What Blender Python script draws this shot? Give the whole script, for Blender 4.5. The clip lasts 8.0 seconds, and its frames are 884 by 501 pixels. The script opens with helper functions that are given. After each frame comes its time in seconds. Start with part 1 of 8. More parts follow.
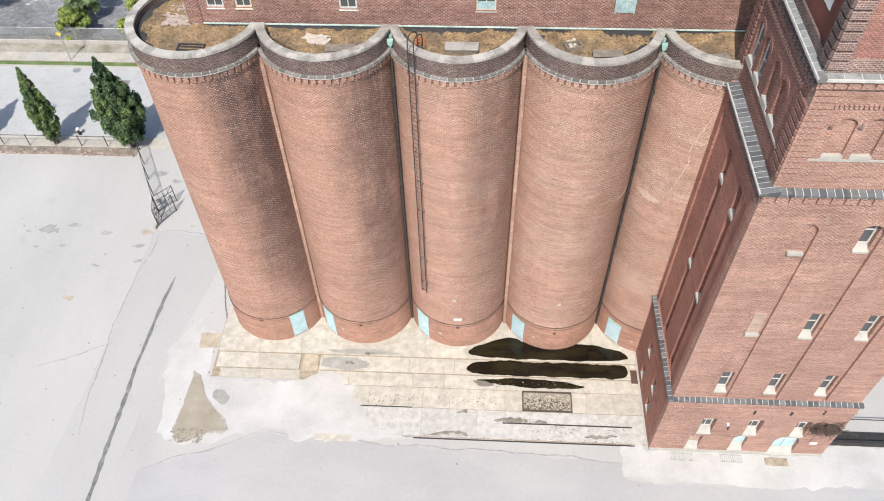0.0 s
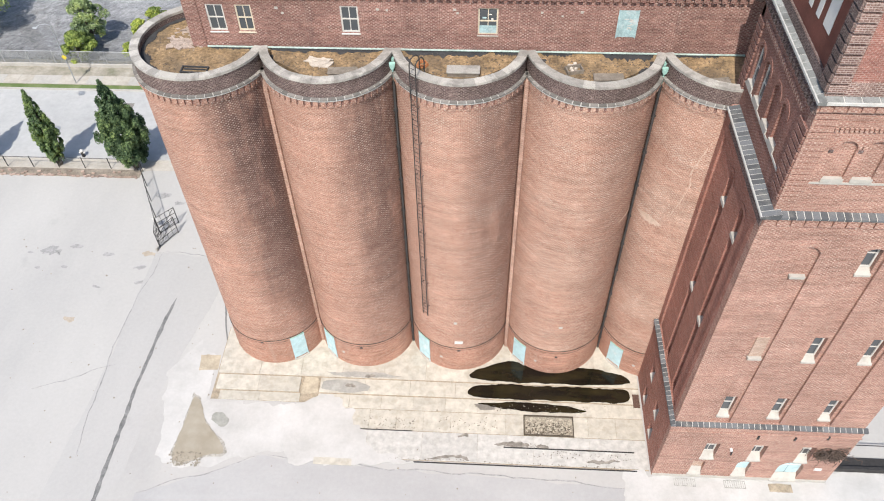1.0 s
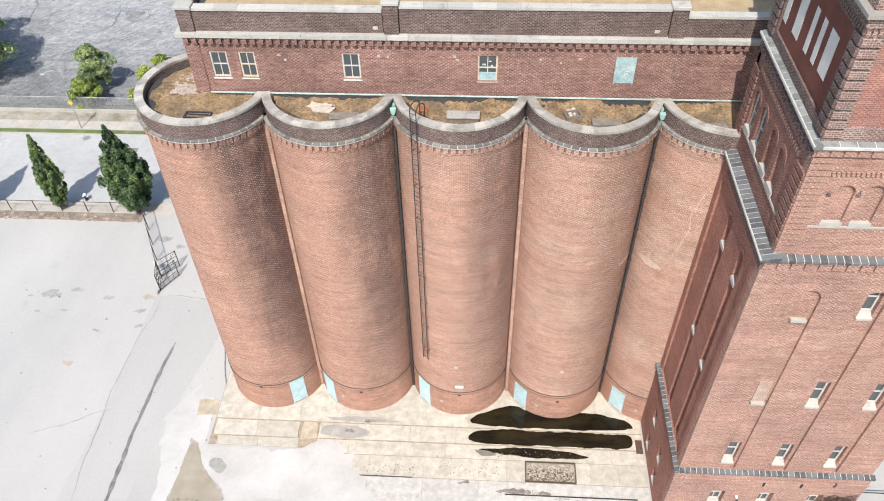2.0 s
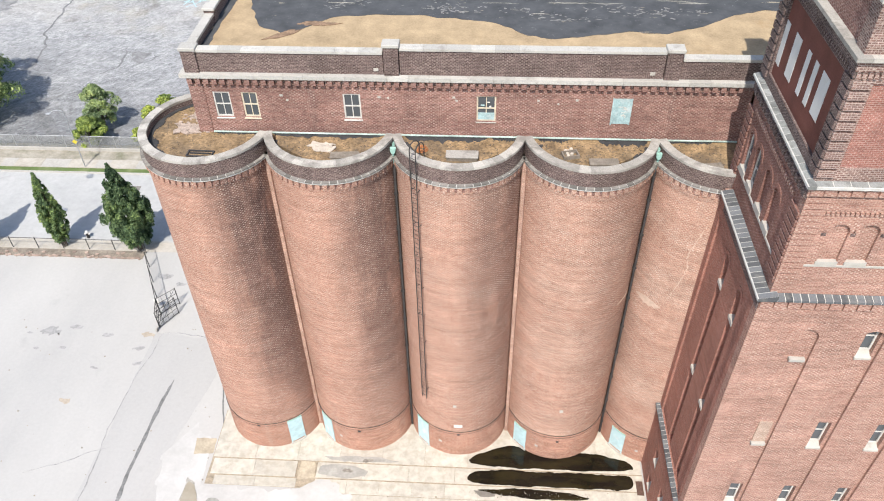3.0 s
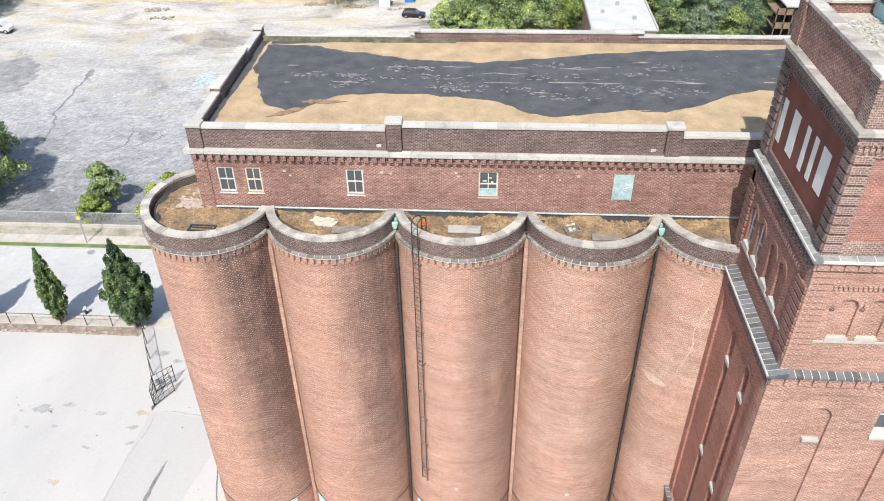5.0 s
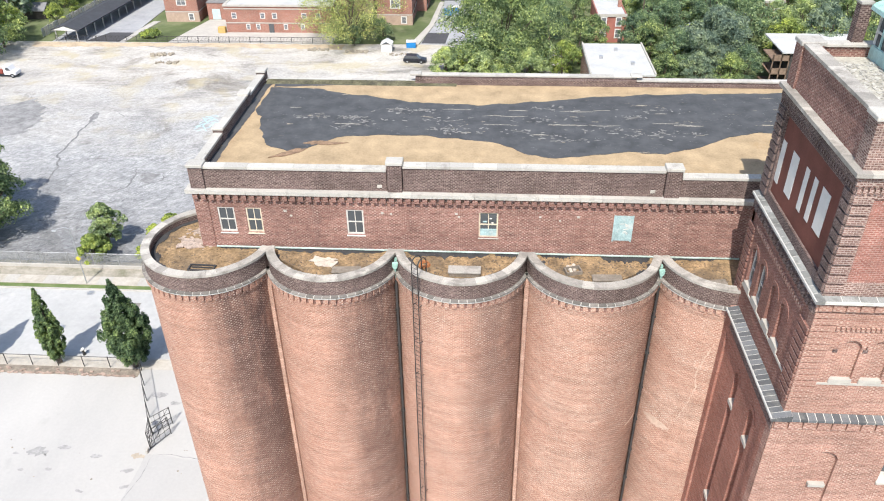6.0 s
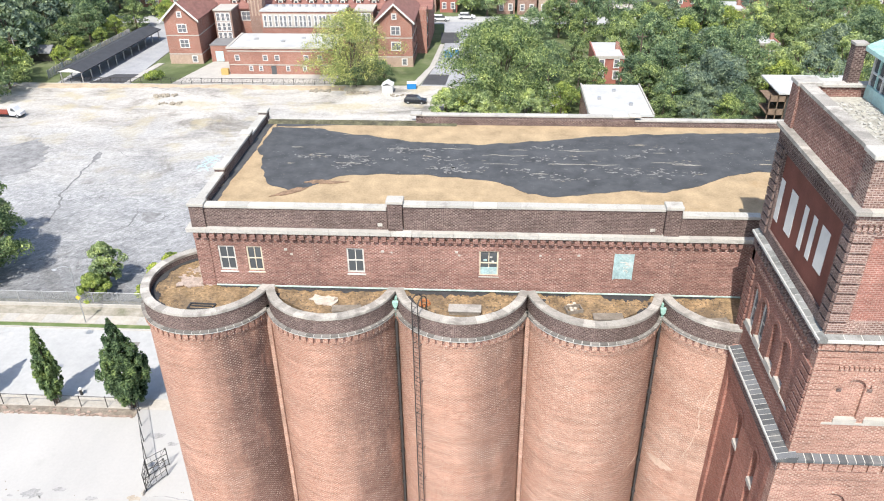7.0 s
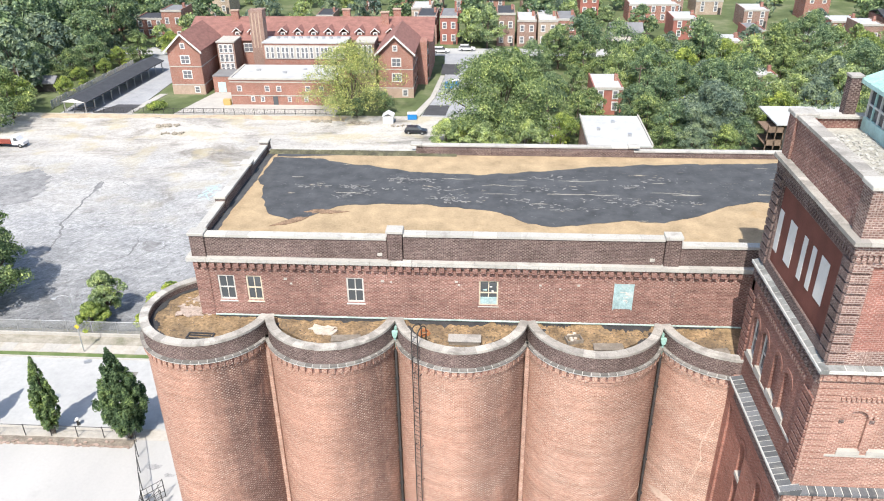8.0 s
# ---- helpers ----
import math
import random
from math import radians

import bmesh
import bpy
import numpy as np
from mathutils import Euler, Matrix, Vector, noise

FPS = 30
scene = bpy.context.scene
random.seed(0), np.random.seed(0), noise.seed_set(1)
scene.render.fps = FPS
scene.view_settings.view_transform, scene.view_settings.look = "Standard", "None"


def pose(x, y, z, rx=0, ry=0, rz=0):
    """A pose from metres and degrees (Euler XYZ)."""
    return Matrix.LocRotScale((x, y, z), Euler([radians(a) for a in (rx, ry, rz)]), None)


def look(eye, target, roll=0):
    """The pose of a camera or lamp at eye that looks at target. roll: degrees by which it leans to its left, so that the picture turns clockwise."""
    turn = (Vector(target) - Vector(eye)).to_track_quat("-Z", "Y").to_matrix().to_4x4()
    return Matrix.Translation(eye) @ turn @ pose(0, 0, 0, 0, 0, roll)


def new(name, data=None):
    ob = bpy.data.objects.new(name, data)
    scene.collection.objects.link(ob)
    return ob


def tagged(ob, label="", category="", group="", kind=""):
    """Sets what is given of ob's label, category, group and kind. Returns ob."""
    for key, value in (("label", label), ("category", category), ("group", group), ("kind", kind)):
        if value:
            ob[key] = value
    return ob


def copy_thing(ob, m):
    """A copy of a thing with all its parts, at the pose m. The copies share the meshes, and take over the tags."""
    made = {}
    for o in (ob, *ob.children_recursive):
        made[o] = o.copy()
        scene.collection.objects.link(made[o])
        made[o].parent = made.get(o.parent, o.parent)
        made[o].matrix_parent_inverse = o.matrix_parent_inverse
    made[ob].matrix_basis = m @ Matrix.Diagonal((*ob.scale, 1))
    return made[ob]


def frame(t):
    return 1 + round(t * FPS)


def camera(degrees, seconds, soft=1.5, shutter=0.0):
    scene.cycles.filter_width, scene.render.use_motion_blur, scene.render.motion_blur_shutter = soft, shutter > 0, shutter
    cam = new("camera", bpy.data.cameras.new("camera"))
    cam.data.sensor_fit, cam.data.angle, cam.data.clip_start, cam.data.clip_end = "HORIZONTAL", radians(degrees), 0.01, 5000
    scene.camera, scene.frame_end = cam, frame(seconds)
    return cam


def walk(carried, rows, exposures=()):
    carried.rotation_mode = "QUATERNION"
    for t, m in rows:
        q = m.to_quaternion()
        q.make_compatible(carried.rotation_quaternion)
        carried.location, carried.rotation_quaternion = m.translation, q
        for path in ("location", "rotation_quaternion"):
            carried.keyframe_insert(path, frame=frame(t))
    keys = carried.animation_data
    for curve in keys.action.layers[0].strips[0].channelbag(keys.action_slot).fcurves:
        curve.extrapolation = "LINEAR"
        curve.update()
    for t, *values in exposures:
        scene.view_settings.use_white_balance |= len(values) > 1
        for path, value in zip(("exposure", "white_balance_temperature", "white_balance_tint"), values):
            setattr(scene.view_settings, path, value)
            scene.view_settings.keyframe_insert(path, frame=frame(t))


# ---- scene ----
cam = camera(60.1, 8.0, soft=1.07)
PATH = [
    (0, (0.066, 0.052, 51.618), (-0.023, 1.322, 50.075), -1.5),
    (0.5, (0.095, 0.017, 51.572), (0.003, 1.293, 50.035), -1.5),
    (1, (0.118, 0.011, 51.511), (0.022, 1.328, 50.009), -1.4),
    (1.5, (0.152, 0.012, 51.5), (0.053, 1.37, 50.036), -1.4),
    (1.7, (0.172, -0.004, 51.506), (0.072, 1.373, 50.059), -1.4),
    (2.8, (0.24, -0.12, 51.55), (0.1293, 1.335, 50.1823), -1.3),
    (3, (0.314, -0.211, 51.616), (0.206, 1.26, 50.266), -1.2),
    (3.5, (0.178, -0.041, 51.456), (0.072, 1.462, 50.141), -1.1),
    (4, (0.144, -0.017, 51.361), (0.036, 1.523, 50.089), -1.0),
    (4.5, (0.171, -0.025, 51.293), (0.06, 1.545, 50.06), -1.0),
    (6, (0.217, -0.057, 51.063), (0.099, 1.609, 49.963), -0.8),
    (6.5, (0.199, -0.064, 51.042), (0.081, 1.63, 49.985), -0.7),
    (7, (0.211, -0.06, 51.018), (0.09, 1.66, 50.005), -0.8),
    (7.5, (0.212, -0.065, 51.033), (0.091, 1.68, 50.062), -0.7),
    (8, (0.23, -0.066, 51.037), (0.107, 1.692, 50.091), -0.7),
]
walk(cam, [(t, look(eye, target, roll)) for t, eye, target, roll in PATH], [(0, 0.30), (1.5, 0.36), (3.0, 0.46), (4.5, 0.52), (6.0, 0.60), (8.0, 0.66)])

# ---- light: clear sky, sun high behind the camera ----
SUN_DIR = Vector((0.10, 0.57, -0.81)).normalized()
world = bpy.data.worlds.new("world")
scene.world = world
world.use_nodes = True
wn = world.node_tree.nodes
sky = wn.new("ShaderNodeTexSky")
sky.sky_type = "NISHITA"
sky.sun_disc = False
sky.sun_elevation = math.asin(-SUN_DIR.z)
sky.sun_rotation = math.atan2(-SUN_DIR.x, -SUN_DIR.y)
sky.air_density, sky.dust_density, sky.ozone_density = 1.0, 1.5, 1.0
wn["Background"].inputs["Strength"].default_value = 0.15
world.node_tree.links.new(sky.outputs[0], wn["Background"].inputs["Color"])
sun_data = bpy.data.lights.new("sun", "SUN")
sun_data.energy, sun_data.angle, sun_data.color = 4.1, radians(0.55), (1.0, 0.955, 0.89)
sun = new("sun", sun_data)
sun.rotation_euler = SUN_DIR.to_track_quat("-Z", "Y").to_euler()

# ---- materials ----
def mat_base(name, rough=0.85, spec=0.3, metal=0.0):
    m = bpy.data.materials.new(name)
    m.use_nodes = True
    nt = m.node_tree
    b = nt.nodes["Principled BSDF"]
    b.inputs["Roughness"].default_value = rough
    b.inputs["Specular IOR Level"].default_value = spec
    b.inputs["Metallic"].default_value = metal
    return m, nt, b


def node(nt, kind, **inputs):
    n = nt.nodes.new(kind)
    for key, value in inputs.items():
        key = key.replace("_", " ")
        if hasattr(value, "is_output"):
            nt.links.new(value, n.inputs[key])
        else:
            n.inputs[key].default_value = value
    return n


def coords(nt, kind="Object"):
    return nt.nodes.new("ShaderNodeTexCoord").outputs[kind]


def world_pos(nt):
    return nt.nodes.new("ShaderNodeNewGeometry").outputs["Position"]


def noise_tex(nt, vec, scale, detail=4.0, rough=0.6, stretch=None, dist=0.0):
    if stretch:
        mp = nt.nodes.new("ShaderNodeMapping")
        mp.inputs["Scale"].default_value = stretch
        nt.links.new(vec, mp.inputs["Vector"])
        vec = mp.outputs[0]
    return node(nt, "ShaderNodeTexNoise", Vector=vec, Scale=scale, Detail=detail, Roughness=rough, Distortion=dist).outputs["Fac"]


def ramp(nt, fac, stops):
    n = nt.nodes.new("ShaderNodeValToRGB")
    while len(n.color_ramp.elements) < len(stops):
        n.color_ramp.elements.new(0.5)
    for e, (p, c) in zip(n.color_ramp.elements, stops):
        e.position = p
        e.color = (*c, 1) if len(c) == 3 else c
    nt.links.new(fac, n.inputs["Fac"])
    return n.outputs["Color"]


def grey(v):
    return (v, v, v)


def mix(nt, fac, a, b, blend="MIX"):
    n = nt.nodes.new("ShaderNodeMix")
    n.data_type, n.blend_type = "RGBA", blend
    for sock, value in (("Factor", fac), ("A", a), ("B", b)):
        s = [i for i in n.inputs if i.name == sock and (sock == "Factor" and i.type == "VALUE" or sock != "Factor" and i.type == "RGBA")][0]
        if hasattr(value, "is_output"):
            nt.links.new(value, s)
        else:
            s.default_value = (*value, 1) if isinstance(value, tuple) and len(value) == 3 else value
    return [o for o in n.outputs if o.type == "RGBA"][0]


def add_bump(nt, b, height, strength=0.4, dist=0.02):
    bp = node(nt, "ShaderNodeBump", Strength=strength, Distance=dist, Height=height)
    nt.links.new(bp.outputs[0], b.inputs["Normal"])


def set_color(nt, b, col):
    nt.links.new(col, b.inputs["Base Color"])


def arc_uv(nt):
    n = nt.nodes.new("ShaderNodeUVMap")
    n.uv_map = "Arc"
    return n.outputs[0]


def brick_mat(name, c1, c2, mortar, stain=(0.5, 1.15), stain_scale=0.35, soot=None, banding=0.0, mortar_size=0.012, streak=None, size=(0.215, 0.073), bias=-0.1, fleck=0.0, mottle=0.13):
    """Laid brick of 0.215 x 0.073 m, read from the UV map, which is in metres."""
    m, nt, b = mat_base(name, 0.88, 0.25)
    uv_node = nt.nodes.new("ShaderNodeUVMap")
    uv_node.uv_map = "UVMap"
    uv = uv_node.outputs[0]
    br = nt.nodes.new("ShaderNodeTexBrick")
    nt.links.new(uv, br.inputs["Vector"])
    br.inputs["Scale"].default_value = 1.0
    br.inputs["Brick Width"].default_value, br.inputs["Row Height"].default_value = size
    br.inputs["Mortar Size"].default_value, br.inputs["Mortar Smooth"].default_value = mortar_size, 0.2
    br.inputs["Bias"].default_value = bias
    br.inputs["Color1"].default_value, br.inputs["Color2"].default_value = (*c1, 1), (*c2, 1)
    br.inputs["Mortar"].default_value = (*mortar, 1)
    pos = world_pos(nt)
    big = noise_tex(nt, pos, stain_scale, 5, 0.62)
    col = mix(nt, 1.0, br.outputs["Color"], ramp(nt, big, [(0.3, grey(stain[0])), (0.7, grey(stain[1]))]), "MULTIPLY")
    patchy = noise_tex(nt, uv, 2.6, 5, 0.75, stretch=(0.7, 1.5, 1), dist=0.5)
    col = mix(nt, 1.0, col, ramp(nt, patchy, [(0.34, grey(1 - mottle)), (0.66, grey(1 + mottle))]), "MULTIPLY")
    fine = noise_tex(nt, uv, 9.0, 3, 0.7, stretch=(1, 2.4, 1))
    col = mix(nt, 1.0, col, ramp(nt, fine, [(0.3, grey(0.7)), (0.7, grey(1.27))]), "MULTIPLY")
    if fleck:
        # pale header ends and mortar dabs that catch the light, thicker in some places
        sep = node(nt, "ShaderNodeSeparateXYZ", Vector=uv).outputs

        def wave(sock, period):
            w = node(nt, "ShaderNodeMath")
            w.operation = "MULTIPLY"
            nt.links.new(sock, w.inputs[0])
            w.inputs[1].default_value = math.tau / period
            s = node(nt, "ShaderNodeMath")
            s.operation = "SINE"
            nt.links.new(w.outputs[0], s.inputs[0])
            return s.outputs[0]
        dot = node(nt, "ShaderNodeMath")
        dot.operation = "MULTIPLY"
        nt.links.new(wave(sep["X"], size[0] * 1.25), dot.inputs[0])
        nt.links.new(wave(sep["Y"], size[1] * 2.0), dot.inputs[1])
        spot = ramp(nt, dot.outputs[0], [(0.15, grey(0)), (0.6, grey(1))])
        where = ramp(nt, noise_tex(nt, pos, 0.7, 7, 0.75), [(0.36, grey(0.1)), (0.66, grey(1.3))])
        some = ramp(nt, noise_tex(nt, uv, 6.0, 2, 0.5), [(0.4, grey(0.1)), (0.62, grey(1))])
        dots = mix(nt, 1.0, mix(nt, 1.0, spot, where, "MULTIPLY"), some, "MULTIPLY")
        dots = mix(nt, 1.0, dots, grey(fleck), "MULTIPLY")
    if banding:
        rows = noise_tex(nt, uv, 1.0, 7, 0.8, stretch=(0.22, 4.6, 1))
        col = mix(nt, 1.0, col, ramp(nt, rows, [(0.3, grey(1 - banding)), (0.7, grey(1 + banding))]), "MULTIPLY")
        lifts = noise_tex(nt, uv, 1.0, 6, 0.7, stretch=(0.16, 1.3, 1), dist=0.6)
        col = mix(nt, 1.0, col, ramp(nt, lifts, [(0.34, grey(1 - banding * 0.45)), (0.5, grey(1.0)), (0.68, grey(1 + banding * 0.3))]), "MULTIPLY")
    if soot:
        drip = noise_tex(nt, pos, 1.0, 5, 0.6, stretch=(0.9, 0.9, 0.07))
        col = mix(nt, ramp(nt, drip, [(soot[1], grey(0)), (soot[1] + 0.18, grey(soot[2]))]), col, soot[0])
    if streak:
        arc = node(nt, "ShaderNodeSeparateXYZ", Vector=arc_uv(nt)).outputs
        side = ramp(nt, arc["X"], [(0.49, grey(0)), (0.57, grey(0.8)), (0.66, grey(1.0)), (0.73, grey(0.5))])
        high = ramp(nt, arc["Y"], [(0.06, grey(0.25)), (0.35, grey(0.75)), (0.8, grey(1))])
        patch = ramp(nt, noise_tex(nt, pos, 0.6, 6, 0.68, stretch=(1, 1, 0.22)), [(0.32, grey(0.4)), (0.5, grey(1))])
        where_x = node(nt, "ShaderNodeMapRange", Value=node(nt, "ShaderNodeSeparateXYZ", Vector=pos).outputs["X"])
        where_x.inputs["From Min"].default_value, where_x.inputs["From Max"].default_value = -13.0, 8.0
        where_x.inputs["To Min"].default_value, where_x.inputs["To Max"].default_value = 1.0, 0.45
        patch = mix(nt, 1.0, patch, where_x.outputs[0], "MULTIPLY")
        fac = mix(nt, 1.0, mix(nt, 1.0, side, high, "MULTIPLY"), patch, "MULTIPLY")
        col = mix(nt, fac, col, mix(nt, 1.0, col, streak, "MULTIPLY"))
    if fleck:
        col = mix(nt, dots, col, (0.66, 0.55, 0.46))
    if streak:
        # patchy paler, greyer tint that grows towards the right-hand silos
        side = node(nt, "ShaderNodeMapRange", Value=node(nt, "ShaderNodeSeparateXYZ", Vector=pos).outputs["X"])
        side.inputs["From Min"].default_value, side.inputs["From Max"].default_value = -9.0, 9.0
        pale_patch = ramp(nt, noise_tex(nt, pos, 0.16, 6, 0.7, stretch=(1, 1, 1.6)), [(0.36, grey(0.05)), (0.62, grey(0.6))])
        col = mix(nt, mix(nt, 1.0, pale_patch, side.outputs[0], "MULTIPLY"), col, mix(nt, 1.0, col, (1.18, 1.42, 1.5), "MULTIPLY"))
    set_color(nt, b, col)
    add_bump(nt, b, br.outputs["Fac"], 0.35, -0.008)
    return m


def plain_mat(name, color, rough=0.7, spec=0.35, metal=0.0, var=0.15, scale=3.0, fine=40.0, bump=0.15, dirt=None, stretch=None):
    m, nt, b = mat_base(name, rough, spec, metal)
    pos = world_pos(nt)
    lo, hi = tuple(c * (1 - var) for c in color), tuple(min(1, c * (1 + var)) for c in color)
    col = ramp(nt, noise_tex(nt, pos, scale, 5, 0.6, stretch), [(0.3, lo), (0.7, hi)])
    col = mix(nt, 1.0, col, ramp(nt, noise_tex(nt, pos, fine, 3, 0.6), [(0.25, grey(1 - var)), (0.75, grey(1 + var * 0.6))]), "MULTIPLY")
    if dirt:
        col = mix(nt, ramp(nt, noise_tex(nt, pos, scale * 0.4, 6, 0.7), [(dirt[1], grey(0)), (dirt[1] + 0.15, grey(dirt[2]))]), col, dirt[0])
    set_color(nt, b, col)
    if bump:
        add_bump(nt, b, noise_tex(nt, pos, fine, 4, 0.6), bump, 0.01)
    return m


def piece_mat(name, color, var=0.2, rough=0.85, spec=0.3, fine=18.0, dirt=None):
    """Cut stones and tiles that differ from one another."""
    m, nt, b = mat_base(name, rough, spec)
    rnd = nt.nodes.new("ShaderNodeObjectInfo").outputs["Random"]
    pos = world_pos(nt)
    col = ramp(nt, rnd, [(0.0, tuple(c * (1 - var) for c in color)), (1.0, tuple(min(1, c * (1 + var)) for c in color))])
    col = mix(nt, 1.0, col, ramp(nt, noise_tex(nt, pos, fine, 4, 0.65), [(0.3, grey(0.75)), (0.7, grey(1.1))]), "MULTIPLY")
    if dirt:
        col = mix(nt, ramp(nt, noise_tex(nt, pos, 1.3, 5, 0.65), [(dirt[1], grey(0)), (dirt[1] + 0.15, grey(dirt[2]))]), col, dirt[0])
    set_color(nt, b, col)
    add_bump(nt, b, noise_tex(nt, pos, 30, 4, 0.6), 0.2, 0.01)
    return m


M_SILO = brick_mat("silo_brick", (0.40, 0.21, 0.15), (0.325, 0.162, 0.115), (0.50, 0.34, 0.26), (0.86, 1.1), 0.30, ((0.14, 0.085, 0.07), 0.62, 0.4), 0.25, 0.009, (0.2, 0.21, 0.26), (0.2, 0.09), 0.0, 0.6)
M_SILO_BASE = brick_mat("silo_base_brick", (0.405, 0.205, 0.143), (0.335, 0.16, 0.11), (0.49, 0.33, 0.25), (0.78, 1.14), 0.6, ((0.45, 0.36, 0.29), 0.60, 0.45), 0.26, 0.009, None, (0.2, 0.09), 0.0, 0.3)
M_PARAPET = brick_mat("sooty_parapet_brick", (0.125, 0.082, 0.075), (0.078, 0.05, 0.046), (0.24, 0.19, 0.17), (0.72, 1.22), 0.5, None, 0.14, 0.009, None, (0.2, 0.085), 0.0, 0.3, 0.24)
M_WALL = brick_mat("weathered_wall_brick", (0.262, 0.132, 0.108), (0.184, 0.089, 0.073), (0.33, 0.225, 0.19), (0.74, 1.18), 0.35, ((0.085, 0.06, 0.056), 0.58, 0.55), 0.3, 0.009, None, (0.21, 0.09), 0.0, 0.52, 0.24)
M_TOWER = brick_mat("tower_brick", (0.365, 0.20, 0.155), (0.285, 0.148, 0.114), (0.45, 0.31, 0.245), (0.82, 1.14), 0.28, ((0.14, 0.085, 0.07), 0.63, 0.4), 0.3, 0.009, None, (0.21, 0.09), 0.0, 0.6)
# darker, redder brick copies for the tower's left side; they hold its shade
M_TOWER_SIDE = brick_mat("redder_shaded_brick", (0.335, 0.142, 0.104), (0.262, 0.105, 0.076), (0.37, 0.23, 0.18), (0.8, 1.14), 0.28, ((0.14, 0.085, 0.07), 0.63, 0.4), 0.26, 0.009, None, (0.21, 0.09), 0.0, 0.22)
M_TOWER_DARK = brick_mat("sooty_shaded_brick", (0.245, 0.11, 0.083), (0.18, 0.076, 0.059), (0.31, 0.2, 0.165), (0.76, 1.14), 0.28, ((0.09, 0.055, 0.05), 0.58, 0.5), 0.25, 0.009, None, (0.21, 0.09), 0.0, 0.3)
M_QUOIN = brick_mat("sooty_quoin_brick", (0.225, 0.128, 0.105), (0.148, 0.083, 0.071), (0.37, 0.29, 0.255), (0.75, 1.2), 0.5, None, 0.34, 0.016, None, (0.22, 0.095), 0.0, 0.45)
M_DULL_WHITE = plain_mat("dull_white_paint", (0.55, 0.53, 0.49), 0.75, var=0.12, scale=3, fine=25)
M_SIGN_PAINT = plain_mat("oxide_red_sign_paint", (0.155, 0.056, 0.042), 0.8, 0.3, var=0.2, scale=0.8, fine=14)
M_WHITE_PAINT = plain_mat("white_paint", (0.62, 0.61, 0.585), 0.6, var=0.06, scale=2, fine=20, dirt=((0.45, 0.40, 0.34), 0.60, 0.5))
M_COPING = piece_mat("limestone_coping", (0.41, 0.385, 0.345), 0.24, dirt=((0.20, 0.185, 0.165), 0.48, 0.75))
M_LEDGE = piece_mat("weathered_grey_ledge", (0.225, 0.21, 0.19), 0.35, dirt=((0.12, 0.115, 0.105), 0.5, 0.6))
M_SLATE = piece_mat("dark_slate_ledge", (0.125, 0.13, 0.135), 0.4, dirt=((0.20, 0.195, 0.18), 0.55, 0.6))
M_PALE_TILE = piece_mat("pale_lichened_ledge", (0.275, 0.278, 0.265), 0.3, dirt=((0.125, 0.125, 0.115), 0.48, 0.7))
M_LIME = plain_mat("pale_limestone", (0.44, 0.415, 0.37), 0.8, var=0.12, scale=2, fine=25, dirt=((0.28, 0.26, 0.23), 0.55, 0.6))
M_MORTAR = plain_mat("pale_joint_mortar", (0.50, 0.485, 0.45), 0.9, var=0.15)
M_COPPER = plain_mat("green_copper", (0.31, 0.50, 0.44), 0.6, 0.4, var=0.22, scale=4, fine=25)
M_BOARD = plain_mat("scrawled_aqua_board", (0.33, 0.455, 0.465), 0.8, var=0.2, scale=3, fine=12, dirt=((0.62, 0.65, 0.64), 0.52, 0.7))
M_PIPE = plain_mat("dull_dark_pipe", (0.05, 0.048, 0.047), 0.6, 0.4, var=0.3, scale=2, fine=20)
M_IRON = plain_mat("black_iron", (0.035, 0.033, 0.032), 0.6, 0.4, var=0.3, scale=5)
M_AQUA = plain_mat("faded_aqua_paint", (0.45, 0.61, 0.63), 0.75, var=0.14, scale=2.5, fine=16, dirt=((0.70, 0.73, 0.71), 0.55, 0.75))
M_GLASS_DARK = mat_base("dark_glass", 0.08, 0.6)[0]
M_GLASS_DARK.node_tree.nodes["Principled BSDF"].inputs["Base Color"].default_value = (0.085, 0.092, 0.098, 1)

# ---- mesh tools ----
def uv_metres(bm):
    """Box-projected UVs in metres, unless a face already carries its own."""
    lay = bm.loops.layers.uv.get("UVMap") or bm.loops.layers.uv.new("UVMap")
    own = bm.faces.layers.int.get("own")
    for f in bm.faces:
        if own and f[own]:
            continue
        n = f.normal
        for lp in f.loops:
            c = lp.vert.co
            if abs(n.z) > 0.75:
                lp[lay].uv = (c.x, c.y)
            elif abs(n.x) > abs(n.y):
                lp[lay].uv = (c.y, c.z)
            else:
                lp[lay].uv = (c.x, c.z)


def mesh_of(name, bm, material, smooth=False):
    bm.normal_update()
    uv_metres(bm)
    me = bpy.data.meshes.new(name)
    bm.to_mesh(me)
    bm.free()
    me.materials.append(material)
    if smooth:
        me.polygons.foreach_set("use_smooth", [True] * len(me.polygons))
    return me


def part(name, bm, material, parent, label="", smooth=False):
    ob = new(name, mesh_of(name, bm, material, smooth))
    if parent is not None:
        ob.parent = parent
    if label:
        ob["label"] = label
    return ob


def thing(name, label, category, group="", kind=""):
    """An Empty that holds a thing's parts; its parts are built in world coordinates."""
    ob = new(name)
    ob.empty_display_size = 0.2
    return tagged(ob, label, category, group, kind)


